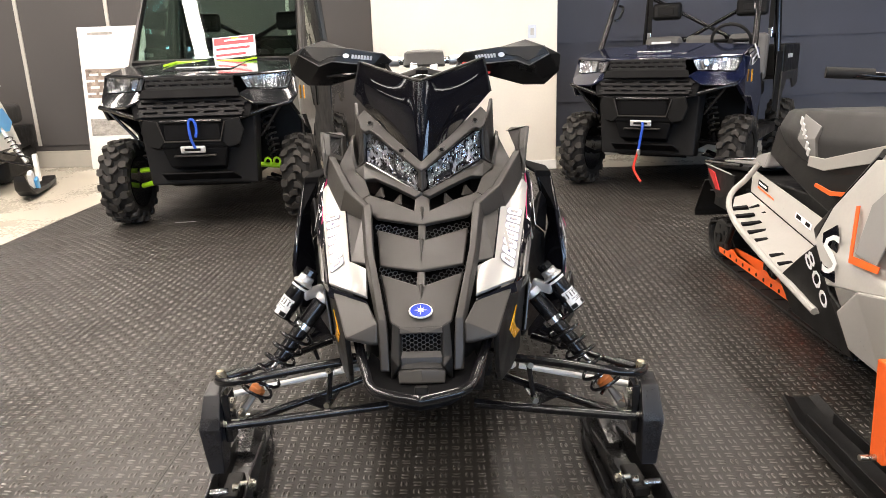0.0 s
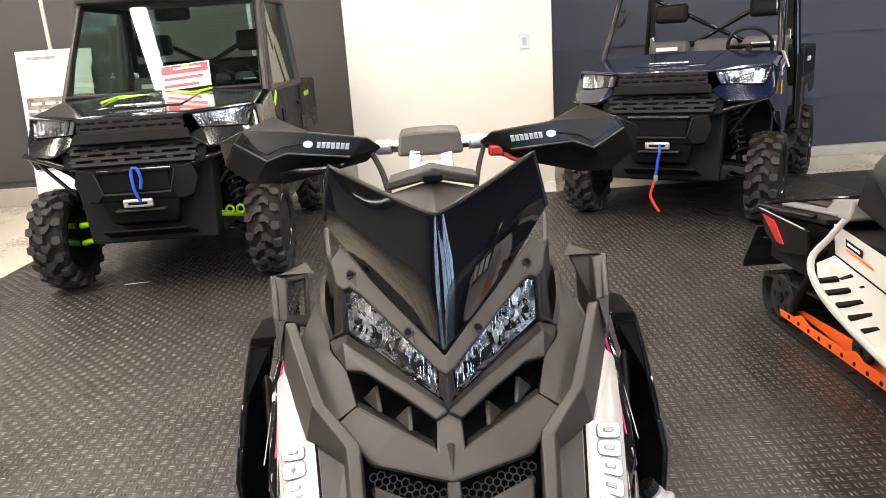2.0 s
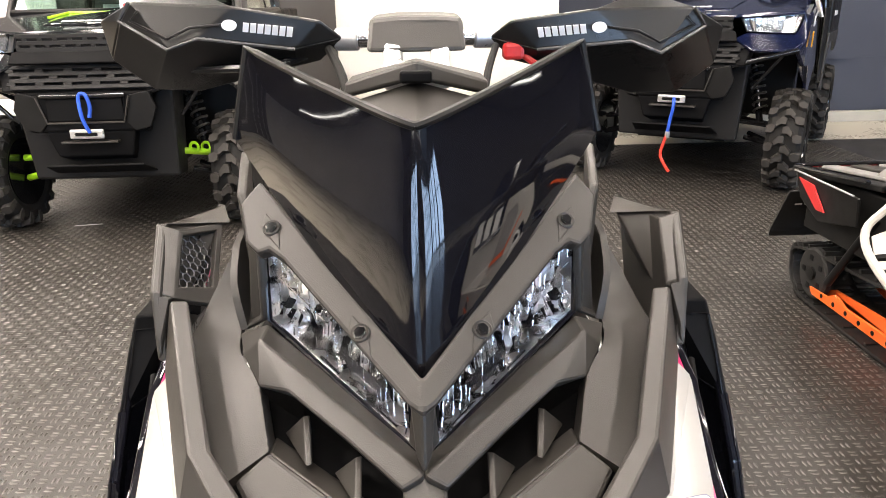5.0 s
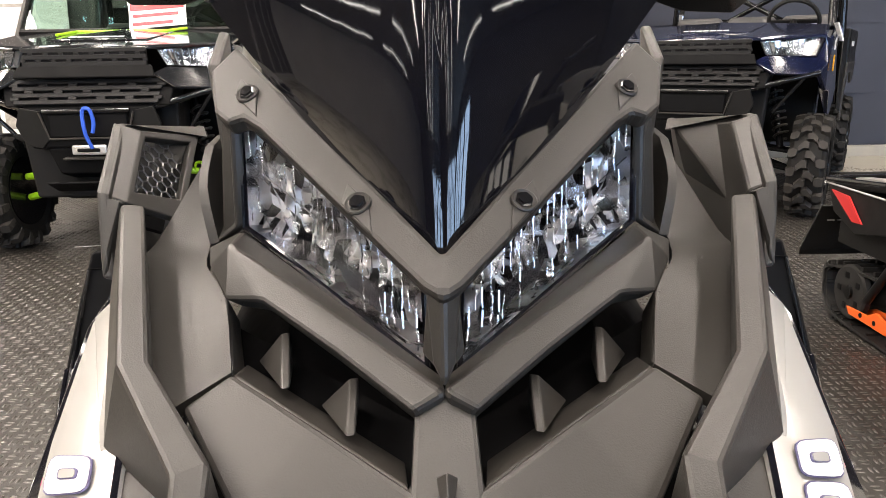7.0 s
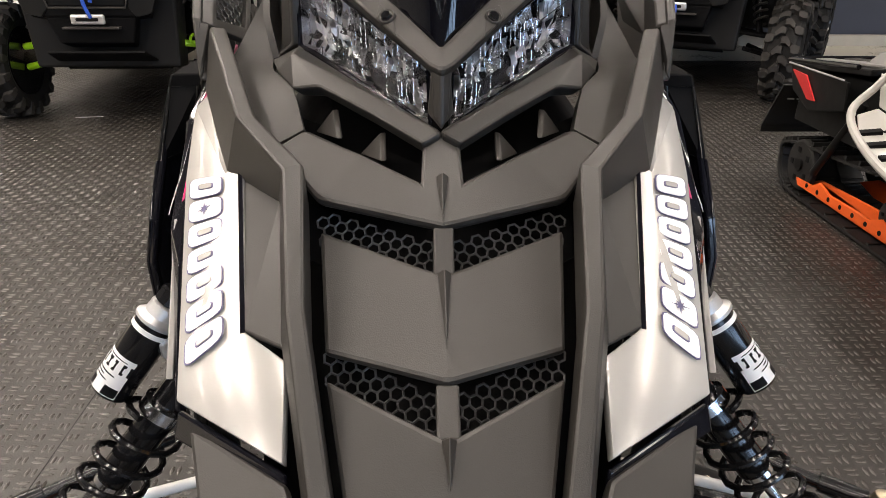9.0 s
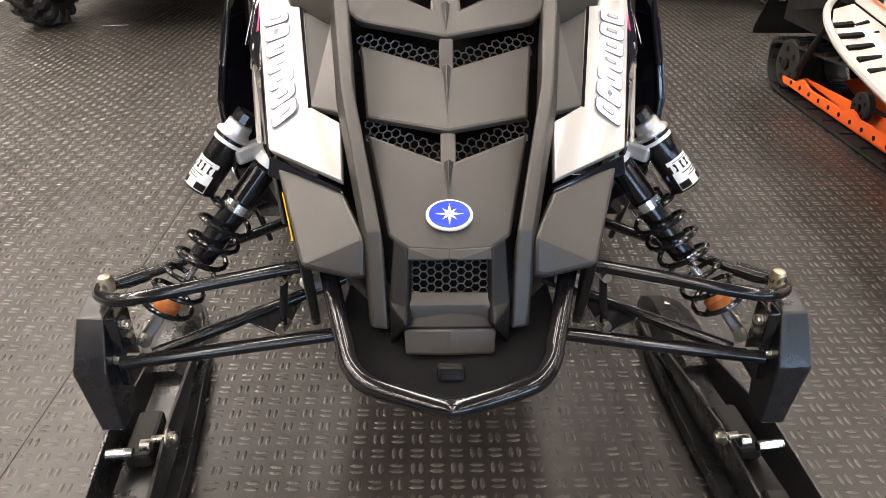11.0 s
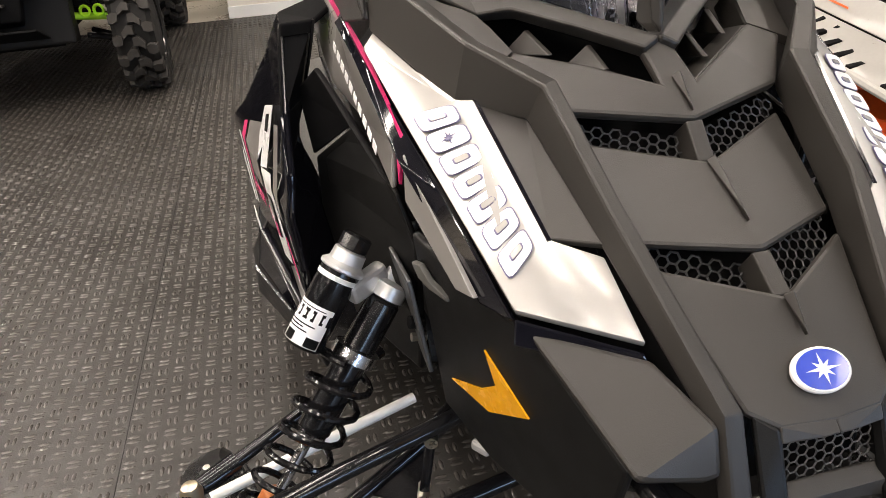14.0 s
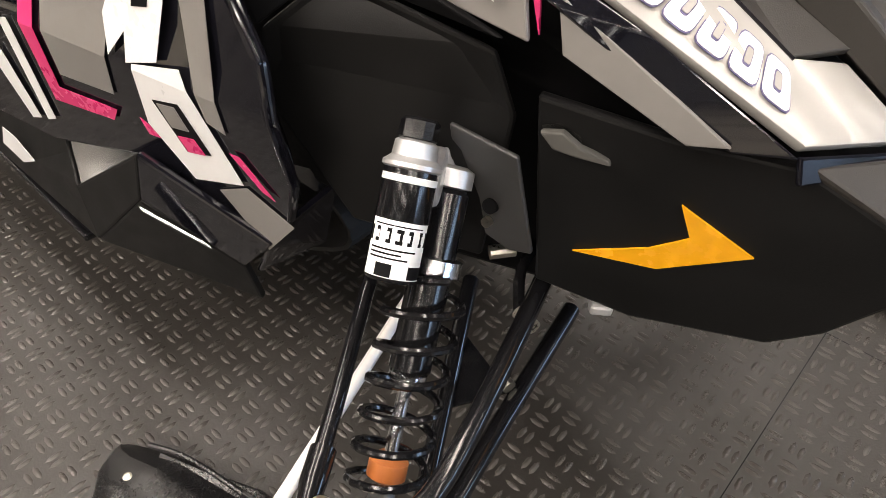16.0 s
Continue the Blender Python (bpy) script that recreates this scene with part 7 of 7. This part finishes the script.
# running boards with slanted slots, the inner side panel rising from them; they climb towards the tail
def climb(b):
    for q in b.verts:
        k = min(max((q.co.y - 2.5) / 1.05, 0.0), 1.2)
        q.co.z += 0.075 * k
        q.co.y = q.co.y - 0.14 * k
    return b


for s in (-1, 1):
    f = (lambda b: climb(b)) if s < 0 else (lambda b: flip(climb(b)))
    rb = gp("running_board", f(shell([[(-0.255, 2.40, 0.34), (-0.445, 2.50, 0.30), (-0.44, 3.20, 0.35), (-0.425, 3.50, 0.395), (-0.36, 3.66, 0.43), (-0.27, 3.70, 0.44)]], 0.012, (0, 0, 1), 0.004)), pale, "pale grey pierced running board")
    gp("board_edge", f(sweep(smoothed([(-0.45, 2.50, 0.30), (-0.445, 3.20, 0.352), (-0.43, 3.50, 0.40), (-0.37, 3.68, 0.44), (-0.29, 3.72, 0.50), (-0.24, 3.70, 0.58)], 4), 0.014, 8)), pale, "", rb, True)
    gp("inner_panel", f(shell([[(-0.26, 2.40, 0.345), (-0.27, 3.70, 0.445), (-0.225, 3.81, 0.535), (-0.215, 2.40, 0.450)]], 0.010, (-1, 0, 0.4), 0.003)), pale, "", rb)
    for k in range(11):
        if k == 5:
            continue
        y = 2.62 + 0.088 * k
        zf = lambda yy: 0.3115 + (yy - 2.5) * 0.0725 + max(0.0, yy - 3.2) * 0.07
        for o, i, w in ((-0.425, -0.345, 0.022), (-0.333, -0.296, 0.014)):
            gp("board_slot", f(shell([[(o, y + 0.018, zf(y + 0.018)), (i, y + 0.006, zf(y) + (o + 0.43 + i - o) * 0.157), (i, y + 0.006 + w, zf(y + w) + (i + 0.43) * 0.157), (o, y + 0.018 + w * 1.1, zf(y + 0.018 + w))]], 0.02, (0, 0, 1), 0)), deep_black, "", rb)
    A, B, C, D = Vector((-0.26, 2.40, 0.345)), Vector((-0.27, 3.70, 0.445)), Vector((-0.225, 3.81, 0.535)), Vector((-0.215, 2.40, 0.450))
    def tag(nm, u0, u1, v0, v1, mm, lift):
        q = [on(A, B, C, D, u, v) for u, v in ((u0, v0), (u1, v0), (u1, v1), (u0, v1))]
        gp(nm, f(shell([[p + Vector((-lift, 0, lift * 0.4)) for p in q]], 0.001, (-1, 0, 0.4), 0)), mm, "", rb)
    tag("sticker", 0.48, 0.60, 0.40, 0.62, pure_white, 0.005)
    tag("sticker_bar", 0.49, 0.52, 0.44, 0.58, deep_black, 0.007)
    tag("sticker_bar", 0.555, 0.59, 0.44, 0.58, deep_black, 0.007)
    tag("badge", 0.84, 0.93, 0.50, 0.74, deep_black, 0.005)
    tag("badge_bar", 0.85, 0.92, 0.58, 0.66, pure_white, 0.007)
    tag("badge_line", 0.78, 0.93, 0.38, 0.45, orange, 0.005)
# seat, with the dark wedge under it
seat = gp("seat", loft([[(-0.12, 2.55, 0.66), (-0.14, 2.55, 0.86), (-0.09, 2.55, 0.97), (0.09, 2.55, 0.97), (0.14, 2.55, 0.86), (0.12, 2.55, 0.66)], [(-0.18, 2.95, 0.70), (-0.20, 2.95, 0.84), (-0.15, 2.95, 0.955), (0.15, 2.95, 0.955), (0.20, 2.95, 0.84), (0.18, 2.95, 0.70)], [(-0.18, 3.25, 0.72), (-0.205, 3.25, 0.82), (-0.16, 3.25, 0.945), (0.16, 3.25, 0.945), (0.205, 3.25, 0.82), (0.18, 3.25, 0.72)], [(-0.16, 3.45, 0.76), (-0.18, 3.50, 0.84), (-0.13, 3.50, 0.925), (0.13, 3.50, 0.925), (0.18, 3.50, 0.84), (0.16, 3.45, 0.76)], [(-0.11, 3.56, 0.80), (-0.12, 3.60, 0.86), (-0.08, 3.58, 0.90), (0.08, 3.58, 0.90), (0.12, 3.60, 0.86), (0.11, 3.56, 0.80)]], bevel=0.018), vinyl, "charcoal stitched seat", None, True)
gp("seat_base", loft([[(-0.215, 2.50, 0.46), (0.215, 2.50, 0.46), (0.17, 2.55, 0.72), (-0.17, 2.55, 0.72)], [(-0.205, 3.1, 0.585), (0.205, 3.1, 0.585), (0.17, 3.1, 0.74), (-0.17, 3.1, 0.74)], [(-0.17, 3.60, 0.70), (0.17, 3.60, 0.70), (0.14, 3.60, 0.84), (-0.14, 3.60, 0.84)]], bevel=0.012), matte_dark, "black seat base")
gpair("seat_panel", shell([[(-0.194, 3.095, 0.720), (-0.214, 3.090, 0.835), (-0.194, 3.088, 0.885), (-0.180, 3.262, 0.922), (-0.210, 3.250, 0.815)]], 0.006, (-1, 0, 0.4), 0.003), mid_grey, "grey seat side panel")
gpair("seat_trim", shell([[(-0.150, 2.50, 0.84), (-0.200, 2.70, 0.79), (-0.212, 3.00, 0.715), (-0.210, 3.14, 0.715), (-0.216, 3.12, 0.760), (-0.216, 3.00, 0.765), (-0.205, 2.70, 0.845), (-0.155, 2.50, 0.905)]], 0.008, (-1, 0, 0.2), 0.003), pale, "pale seat trim")
for s in (-1, 1):
    for k in range(6):
        gp("lettering_bar", box((s * (0.214 - 0.003 * k), 3.135 + 0.022 * k, 0.775 + 0.024 * k), (0.005, 0.016, 0.040), 0, (38, s * 14, 0)), pure_white, "", seat)
gpair("orange_strap", shell([[(-0.214, 2.78, 0.650), (-0.214, 2.93, 0.626), (-0.214, 3.06, 0.642), (-0.214, 3.05, 0.656), (-0.214, 2.93, 0.644), (-0.214, 2.78, 0.668)]], 0.008, (-1, 0, 0), 0.002), orange, "orange trim strap")
# front body
gp("body", loft([[(-0.10, 1.45, 0.44), (-0.12, 1.45, 0.60), (0.12, 1.45, 0.60), (0.10, 1.45, 0.44)], [(-0.24, 1.75, 0.36), (-0.24, 1.75, 0.82), (0.24, 1.75, 0.82), (0.24, 1.75, 0.36)], [(-0.32, 2.20, 0.28), (-0.26, 2.20, 1.0), (0.26, 2.20, 1.0), (0.32, 2.20, 0.28)], [(-0.24, 2.60, 0.32), (-0.16, 2.60, 0.92), (0.16, 2.60, 0.92), (0.24, 2.60, 0.32)]], bevel=0.02), matte_dark)
pn = (-1, 0.1, 0.25)
gx = lambda y, z: Vector((-0.455 + max(0.0, z - 0.55) * 0.35 + max(0.0, 2.1 - y) * 0.25, y, z))
for s in (-1, 1):
    f = (lambda b: b) if s < 0 else flip
    sp = gp("side_panel", f(shell([[gx(*q) for q in ((1.80, 0.55), (2.05, 0.50), (2.24, 0.46), (2.44, 0.42), (2.545, 0.55))], [gx(*q) for q in ((1.80, 0.55), (2.545, 0.55), (2.53, 0.67), (2.42, 0.85), (2.05, 0.90), (1.80, 0.80))]], 0.012, pn, 0.005)), pale, "pale grey side panel")
    gp("lower_pan", f(shell([[gx(1.82, 0.55) + Vector((-0.01, 0, 0)), gx(2.05, 0.50) + Vector((-0.012, 0, 0)), gx(2.24, 0.46) + Vector((-0.012, 0, 0)), gx(2.34, 0.36) + Vector((-0.012, 0, 0)), Vector((-0.435, 2.30, 0.24)), Vector((-0.38, 2.20, 0.19)), Vector((-0.34, 1.90, 0.20)), Vector((-0.30, 1.80, 0.34))]], 0.012, (-1, -0.2, -0.2), 0.006)), pale, "", sp)
    gp("black_pan", f(shell([[gx(2.34, 0.37), gx(2.42, 0.40), gx(2.52, 0.55), Vector((-0.44, 2.66, 0.46)), Vector((-0.45, 2.80, 0.335)), Vector((-0.43, 2.70, 0.22)), Vector((-0.40, 2.32, 0.19)), Vector((-0.435, 2.30, 0.24))]], 0.012, pn, 0.006)), matte_dark, "black lower side panel", sp)
    gp("black_edge", f(shell([[gx(2.45, 0.425), gx(2.545, 0.57), gx(2.53, 0.68), gx(2.42, 0.86), Vector((-0.30, 2.47, 0.88)), Vector((-0.34, 2.585, 0.69)), Vector((-0.43, 2.61, 0.575))]], 0.016, pn, 0.003)), matte_dark, "", sp)
    gp("dark_inset", f(shell([[gx(*q) + Vector((-0.004, 0, 0.001)) for q in ((2.18, 0.565), (2.30, 0.57), (2.33, 0.72), (2.27, 0.80), (2.18, 0.78))]], 0.004, pn, 0.001)), mid_grey, "", sp)
    gp("orange_line", f(shell([[gx(*q) + Vector((-0.006, 0, 0.002)) for q in ((2.16, 0.545), (2.315, 0.535), (2.40, 0.70), (2.385, 0.705), (2.305, 0.56), (2.16, 0.565))]], 0.004, pn, 0)), orange, "orange graphic line", sp)
    gp("black_flash", f(shell([[gx(*q) + Vector((-0.004, 0, 0.001)) for q in ((2.385, 0.445), (2.475, 0.445), (2.510, 0.585), (2.455, 0.625), (2.425, 0.600))]], 0.004, pn, 0)), gloss_black, "", sp)
    gp("hood_graphic", f(shell([[gx(*q) + Vector((-0.006, 0, 0.002)) for q in ((1.85, 0.70), (2.14, 0.70), (2.14, 0.90), (1.85, 0.84))]], 0.004, pn, 0)), gloss_black, "", sp)
    for k in range(3):
        gp("graphic_bar", f(shell([[gx(*q) + Vector((-0.011, 0, 0.004)) for q in ((2.10 - 0.09 * k, 0.73), (2.04 - 0.09 * k, 0.73), (2.04 - 0.09 * k, 0.85), (2.10 - 0.09 * k, 0.86))]], 0.003, pn, 0)), pure_white, "", sp)
def gq(pts):
    return [gx(*p) + Vector((GX, 0, 0)) for p in pts]
writing("S", gq(((2.450, 0.455), (2.365, 0.480), (2.392, 0.606), (2.478, 0.580))), pure_white, gs, pn, lift=0.014, label="white printed letter")
writing("800", [Vector((GX - 0.447, 2.60, 0.475)), Vector((GX - 0.450, 2.42, 0.330)), Vector((GX - 0.456, 2.385, 0.365)), Vector((GX - 0.450, 2.55, 0.515))], pure_white, gs, pn, lift=0.012, label="white printed number")
# skis, arms, bars at the nose
for s in (-1, 1):
    f = (lambda b: b) if s < 0 else flip
    cx = -0.55
    arm = gp("front_arm", f(sweep([(-0.20, 1.95, 0.42), (-0.52, 1.90, 0.34)], 0.014, 10)), tube_black, "black suspension arm")
    gp("front_arm", f(sweep([(-0.20, 1.80, 0.36), (-0.52, 1.86, 0.26)], 0.014, 10)), tube_black, "black suspension arm")
    gp("spindle", f(loft([[(-0.57, 1.93, 0.38), (-0.53, 1.93, 0.38), (-0.53, 1.85, 0.38), (-0.57, 1.85, 0.38)], [(-0.575, 1.90, 0.10), (-0.535, 1.90, 0.10), (-0.535, 1.84, 0.10), (-0.575, 1.84, 0.10)]], bevel=0.004)), orange, "orange ski spindle")
    gp("shock", f(rod((-0.48, 1.90, 0.34), (-0.26, 2.02, 0.66), 0.022, 12)), tube_black)
    gp("spring", f(coil((-0.47, 1.905, 0.36), (-0.30, 2.0, 0.60), 0.036, 7, 0.006, 10)), orange, "orange spring", None, True)
    ski2 = thing("ski", (GX + s * 0.55, 1.85, 0), "black plastic ski of the pale grey snowmobile", "ski", "skis of the grey snowmobile")
    ys = [(1.02, 0.17, 0.05), (1.12, 0.08, 0.07), (1.28, 0.02, 0.08), (1.85, 0.004, 0.085), (2.2, 0.005, 0.08), (2.34, 0.03, 0.065)]
    rings = [[(s * 0.55 + sx * w, y, z + dz) for sx, dz in ((-1, 0.018), (-0.7, 0.003), (0.7, 0.003), (1, 0.018), (0.9, 0.032), (0.4, 0.022), (-0.4, 0.022), (-0.9, 0.032))] for y, z, w in ys]
    gp("sole", loft(rings, bevel=0.002), matte_dark, "", ski2)
    for t in (-1, 1):
        gp("rib", loft([[(s * 0.55 + t * w * 0.55 + dx, y, z + dz) for dx, dz in ((-0.007, 0.02), (0.007, 0.02), (0.005, 0.06), (-0.005, 0.06))] for y, z, w in ys[1:-1]], bevel=0.002), matte_dark, "", ski2)
    gp("ski_bolt", rod((s * 0.55 - 0.07, 1.87, 0.11), (s * 0.55 + 0.07, 1.87, 0.11), 0.009, 10), steel, "zinc bolt", ski2)
gp("handlebar", sweep(smoothed([(-0.42, 2.62, 1.12), (-0.2, 2.55, 1.10), (0.2, 2.55, 1.10), (0.42, 2.62, 1.12)], 4), 0.014, 10), tube_black, "black handlebar", None, True)
gpair("grip", rod((-0.30, 2.58, 1.112), (-0.44, 2.625, 1.122), 0.019, 12), rubber, "", True)
gp("steering_post", rod((0, 2.30, 0.95), (0, 2.55, 1.10), 0.03, 10), tube_black)
gp("windshield", shell([[(0, 1.92, 0.95), (-0.20, 2.12, 0.96), (-0.20, 2.22, 1.14), (0, 2.08, 1.12)]], 0.005, (0, -1, 0.4), 0.003, sym=True), screen_black, "dark windshield")

# ---------- white and blue snowmobile at the edge of the matting ----------
sky_blue = material("light_blue_plastic", (0.10, 0.38, 0.75), 0.35, var=0.08)
ws = thing("snowmobile", (-5.0, 7.6, 0), "white and blue snowmobile on the bare concrete", "snowmobile")
WX, WY = -4.66, 5.45


def wp(nm, b, m, lab="", par=None, sm=False):
    bmesh.ops.transform(b, verts=b.verts, matrix=pose(WX + 0.56, WY + 1.5, -0.008, 0, 0, 18) @ Matrix.Translation((-0.56, -1.5, 0)))
    return part(nm, b, m, par or ws, lab, sm)


wp("body", loft([[(-0.10, 1.45, 0.44), (-0.12, 1.45, 0.60), (0.12, 1.45, 0.60), (0.10, 1.45, 0.44)], [(-0.24, 1.75, 0.40), (-0.22, 1.75, 0.80), (0.22, 1.75, 0.80), (0.24, 1.75, 0.40)], [(-0.30, 2.20, 0.38), (-0.24, 2.20, 0.98), (0.24, 2.20, 0.98), (0.30, 2.20, 0.38)], [(-0.24, 2.8, 0.38), (-0.14, 2.8, 0.80), (0.14, 2.8, 0.80), (0.24, 2.8, 0.38)]], bevel=0.02), white_paint, "white front body")
for s in (-1, 1):
    f = (lambda b: b) if s < 0 else flip
    wp("side_panel", f(shell([[(-0.25, 1.74, 0.62), (-0.30, 2.2, 0.60), (-0.29, 2.4, 0.68), (-0.27, 2.2, 0.84), (-0.24, 1.80, 0.72)]], 0.02, (-1, 0, 0.2), 0.006)), sky_blue, "light blue side panel")
    wp("upper_arm", f(sweep([(-0.22, 1.92, 0.42), (-0.54, 1.88, 0.34)], 0.012, 8)), tube_black)
    wp("lower_arm", f(sweep([(-0.20, 1.80, 0.36), (-0.54, 1.83, 0.26)], 0.012, 8)), tube_black)
    wp("shock", f(rod((-0.48, 1.88, 0.30), (-0.26, 2.02, 0.64), 0.024, 10)), silver, "bright shock")
    wp("spring", f(coil((-0.46, 1.89, 0.33), (-0.32, 1.98, 0.56), 0.034, 6, 0.006, 10)), tube_black, "", None, True)
    wp("spindle", f(box((-0.56, 1.87, 0.24), (0.04, 0.07, 0.28), 0.006)), pure_white, "white ski spindle")
    sk = thing("ski", pose(WX + 0.56, WY + 1.5, 0, 0, 0, 18) @ Vector((s * 0.56 - 0.56, 0.35, 0)), "black ski with white and blue side", "ski", "skis of the white snowmobile")
    ys = [(1.15, 0.20, 0.05), (1.22, 0.10, 0.07), (1.36, 0.03, 0.08), (1.85, 0.006, 0.085), (2.2, 0.006, 0.08), (2.34, 0.03, 0.065)]
    rings = [[(s * 0.56 + sx * w, y, z + dz) for sx, dz in ((-1, 0.018), (-0.7, 0.003), (0.7, 0.003), (1, 0.018), (0.9, 0.06), (-0.9, 0.06))] for y, z, w in ys]
    wp("sole", loft(rings, bevel=0.002), matte_dark, "", sk)
    wp("side_plate", box((s * 0.56 + 0.02, 1.50, 0.16), (0.05, 0.10, 0.20), 0.02, (20, 0, 0)), pure_white, "white loop", sk)
    wp("side_plate", box((s * 0.56 + 0.06, 1.52, 0.12), (0.03, 0.09, 0.14), 0.02, (20, 0, 0)), sky_blue, "blue loop", sk)
wp("belly_pan", loft([[(-0.20, 1.50, 0.30), (-0.26, 1.50, 0.43), (0.26, 1.50, 0.43), (0.20, 1.50, 0.30)], [(-0.22, 2.5, 0.26), (-0.315, 2.5, 0.43), (0.315, 2.5, 0.43), (0.22, 2.5, 0.26)]], bevel=0.01), matte_dark, "black belly pan")
card = thing("price_card", (WX - 0.05, WY + 2.1, 0.98), "white price card with red print on the snowmobile", "card")
for nm, m, w, h, dz, off in (("card_sheet", pure_white, 0.20, 0.26, 0.0, 0.0), ("printed_bar", card_red, 0.16, 0.06, 0.05, 0.004), ("printed_bar", matte, 0.14, 0.02, -0.05, 0.004)):
    b = box((0, -off, dz), (w, 0.004, h), 0.001)
    bmesh.ops.transform(b, verts=b.verts, matrix=pose(0.17, 2.10, 0.99, -14, 22, 8))
    wp(nm, b, m, "", card)
wp("tunnel", loft([[(-0.20, 2.6, 0.34), (-0.20, 2.6, 0.60), (0.20, 2.6, 0.60), (0.20, 2.6, 0.34)], [(-0.20, 3.7, 0.34), (-0.20, 3.7, 0.56), (0.20, 3.7, 0.56), (0.20, 3.7, 0.34)]], bevel=0.008), matte_dark)
wp("seat", box((0, 3.0, 0.72), (0.30, 0.9, 0.22), 0.05, (0, 0, 0), 3), vinyl, "", None, True)
wp("track", box((0, 3.0, 0.17), (0.38, 1.4, 0.30), 0.10, (0, 0, 0), 4), rubber, "black rubber track")
# small slips of white paper trodden on the matting
for x, y, r in ((-2.06, 5.56, 10),):
    b = box((x, y, 0.0035), (0.16, 0.012, 0.002), 0, (0, 0, r))
    tagged(part("paper_slip", b, pure_white), "thin white paper slip on the matting", "litter")
